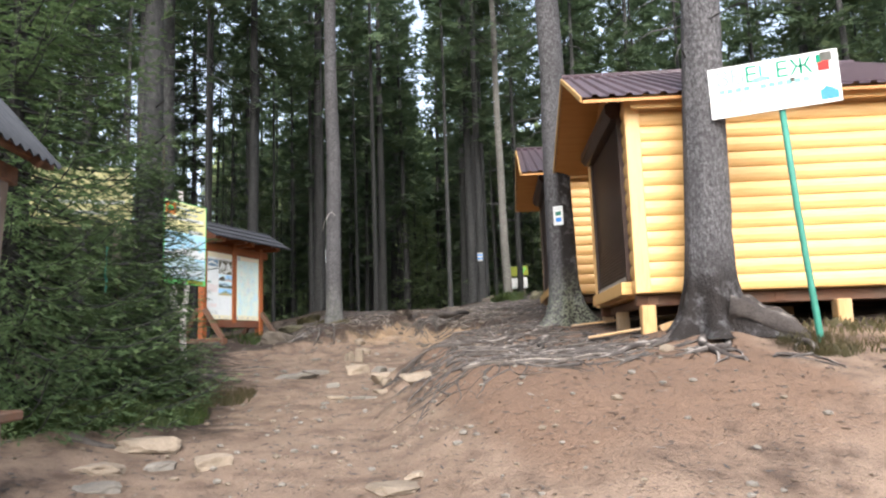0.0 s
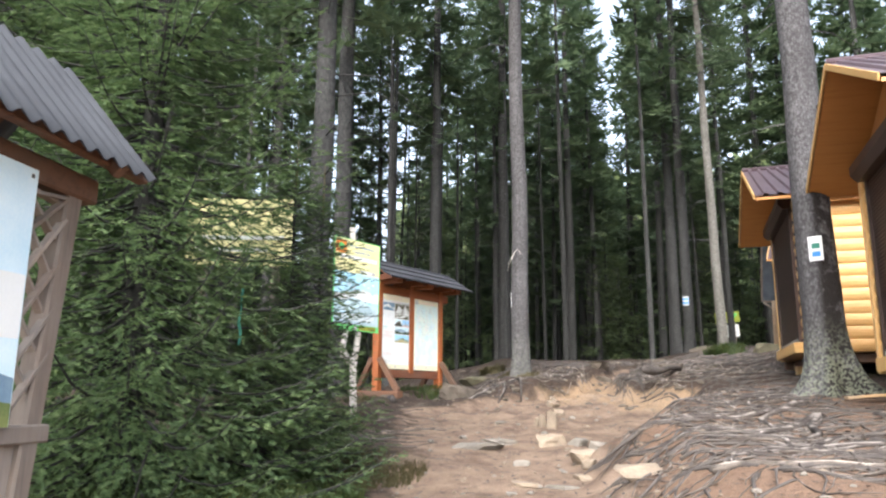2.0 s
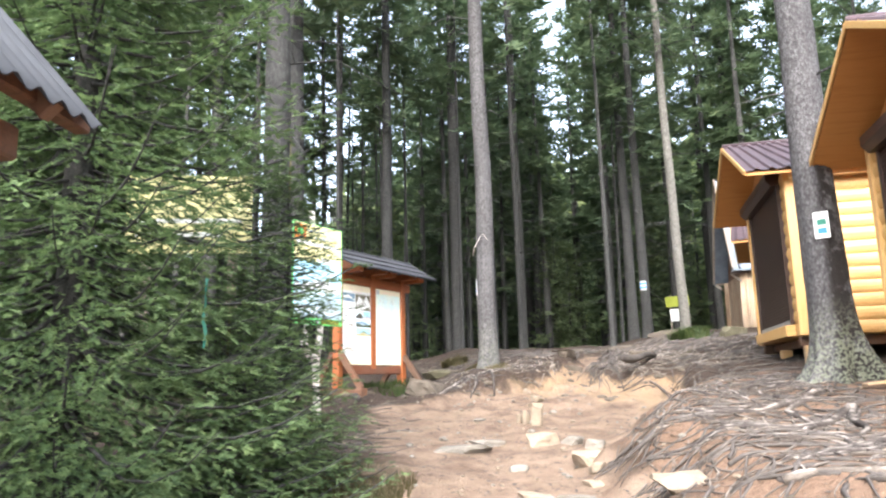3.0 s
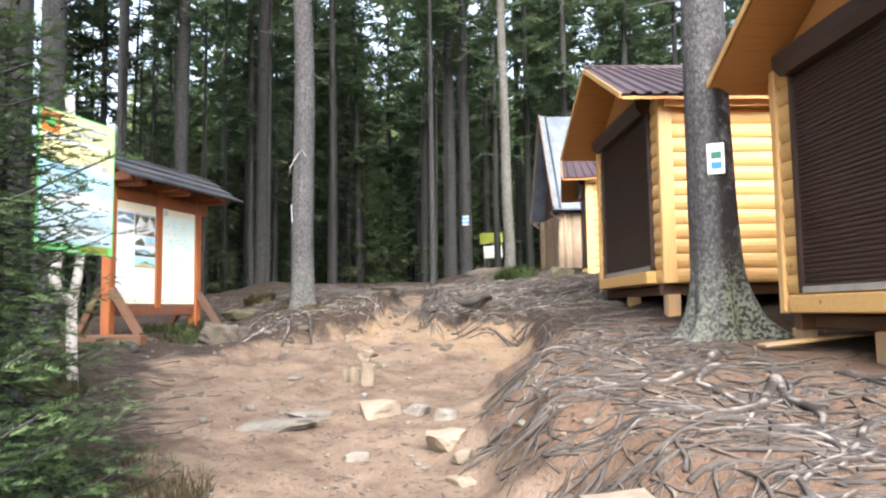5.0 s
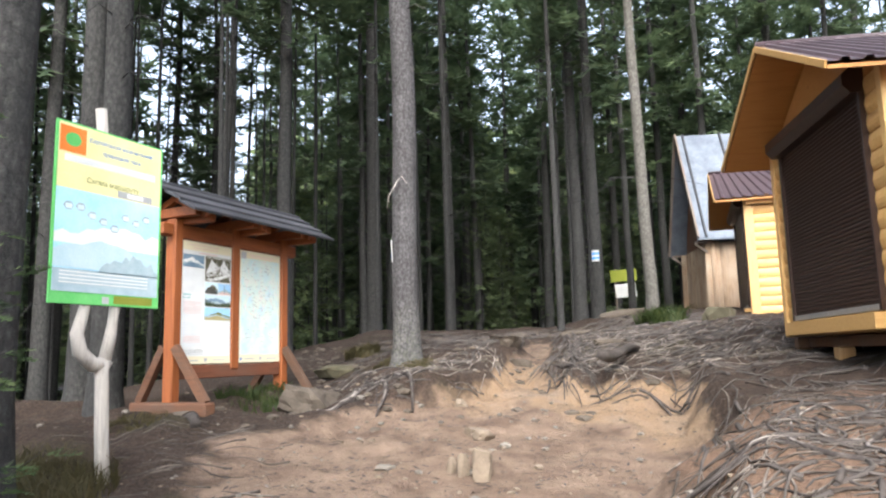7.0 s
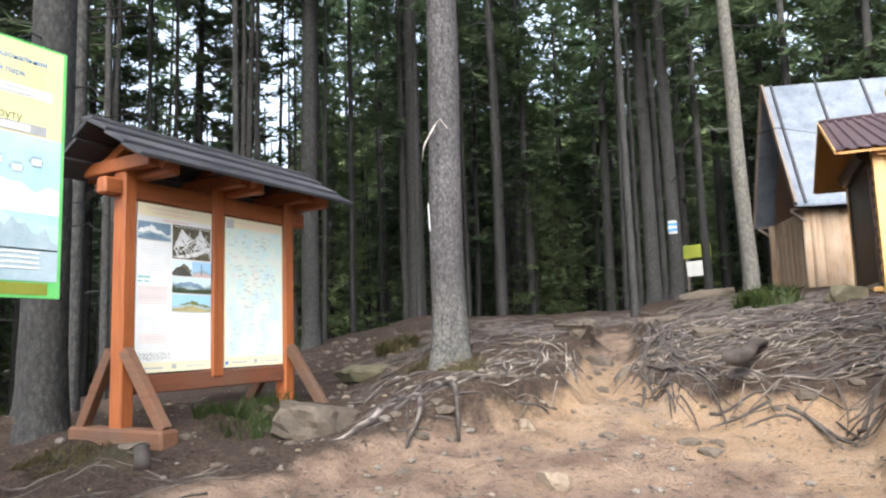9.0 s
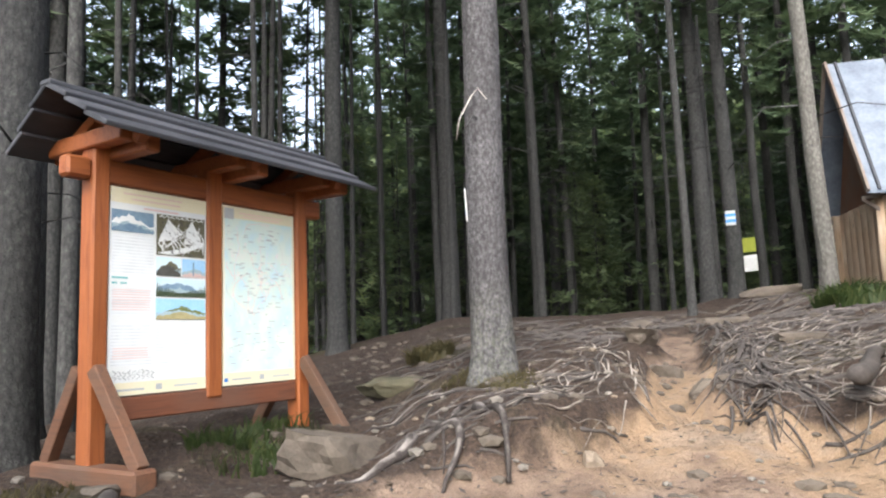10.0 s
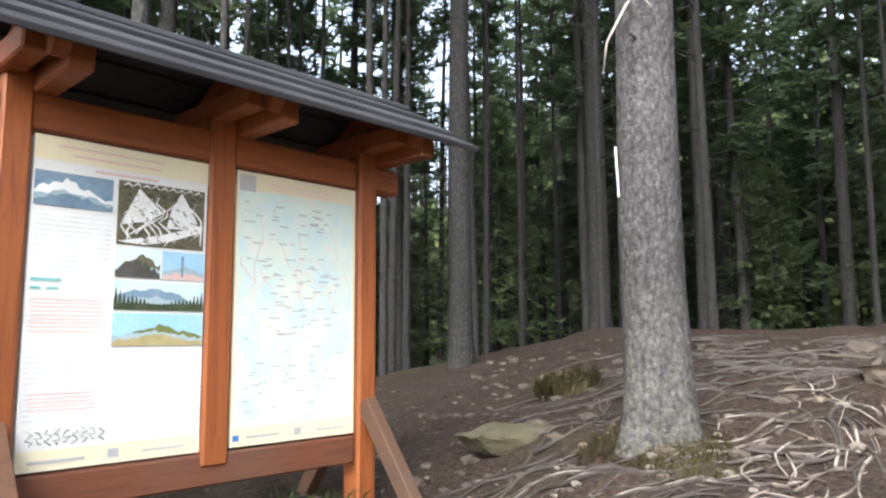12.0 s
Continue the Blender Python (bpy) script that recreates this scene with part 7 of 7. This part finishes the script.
def tufts():
    """Grass and low leaves at the edges of the path."""
    def tuft(cx, cy, rad, count, h, mat, name, label, wide=0.006, seed=0):
        rng = np.random.default_rng(int(abs(cx * 100 + cy * 17)) + seed)
        a, q = rng.uniform(0, 2 * np.pi, count), rad * np.sqrt(rng.random(count))
        x, y = cx + q * np.cos(a), cy + q * np.sin(a)
        z = np.array([rough_land(u, v) for u, v in zip(x, y)])
        b = np.stack([x, y, z - 0.01], 1)
        lean = rng.normal(0, 0.4, (count, 2))
        hh = h * rng.uniform(0.5, 1.2, count)
        mid = b + np.stack([lean[:, 0] * hh * 0.4, lean[:, 1] * hh * 0.4, hh * 0.65], 1)
        tip = b + np.stack([lean[:, 0] * hh * 1.3, lean[:, 1] * hh * 1.3, hh * 0.95], 1)
        w = np.stack([np.cos(a + 1), np.sin(a + 1), 0 * a], 1) * wide
        t = np.concatenate([np.stack([b - w, b + w, mid + w * 0.7], 1), np.stack([b - w, mid + w * 0.7, mid - w * 0.7], 1), np.stack([mid - w * 0.7, mid + w * 0.7, tip], 1)])
        solid(name, tri_mesh(t), mat, Matrix(), label, "grass", "", "stuff")
    tuft(0.75, 8.3, 0.4, 700, 0.13, GRASS, "grass_tuft", "dry grass tuft round the foot of the green pipe")
    tuft(1.6, 9.0, 1.0, 700, 0.1, GRASS, "grass_tuft", "green weeds under the kiosk edge", 0.012)
    tuft(-9.2, 15.55, 0.45, 900, 0.08, GRASS, "grass_tuft", "dry moss and grass round the spruce foot")
    tuft(-8.95, 15.35, 0.4, 400, 0.06, GRASS, "grass_tuft", "brown grass on the lip of the bank")
    tuft(-11.2, 17.6, 0.3, 350, 0.2, GRASS, "low_bush", "small yellow-green bush on the slope", 0.02)
    tuft(-6.5, 21.6, 0.5, 500, 0.3, LEAF, "low_bush", "small green bush near the old hut", 0.02)
    tuft(-9.9, 10.2, 0.8, 1500, 0.25, GRASS, "grass_tuft", "yellowing grass round the sign pole", 0.008)
    tuft(-10.6, 12.0, 0.35, 350, 0.07, GRASS, "grass_tuft", "dry grass beside the board's foot", 0.008)
    tuft(-10.2, 13.7, 0.6, 500, 0.16, LEAF, "grass_tuft", "green herbs under the notice board", 0.012)
    tuft(-6.4, 5.3, 0.7, 1300, 0.24, LEAF, "grass_tuft", "green herbs under the young spruces", 0.014)
    tuft(-6.6, 6.4, 1.0, 1700, 0.22, LEAF, "grass_tuft", "grass and herbs at the edge of the spruces", 0.012)
    tuft(-7.0, 8.0, 0.9, 1500, 0.16, GRASS, "grass_tuft", "short grass along the path edge", 0.007)


tufts()
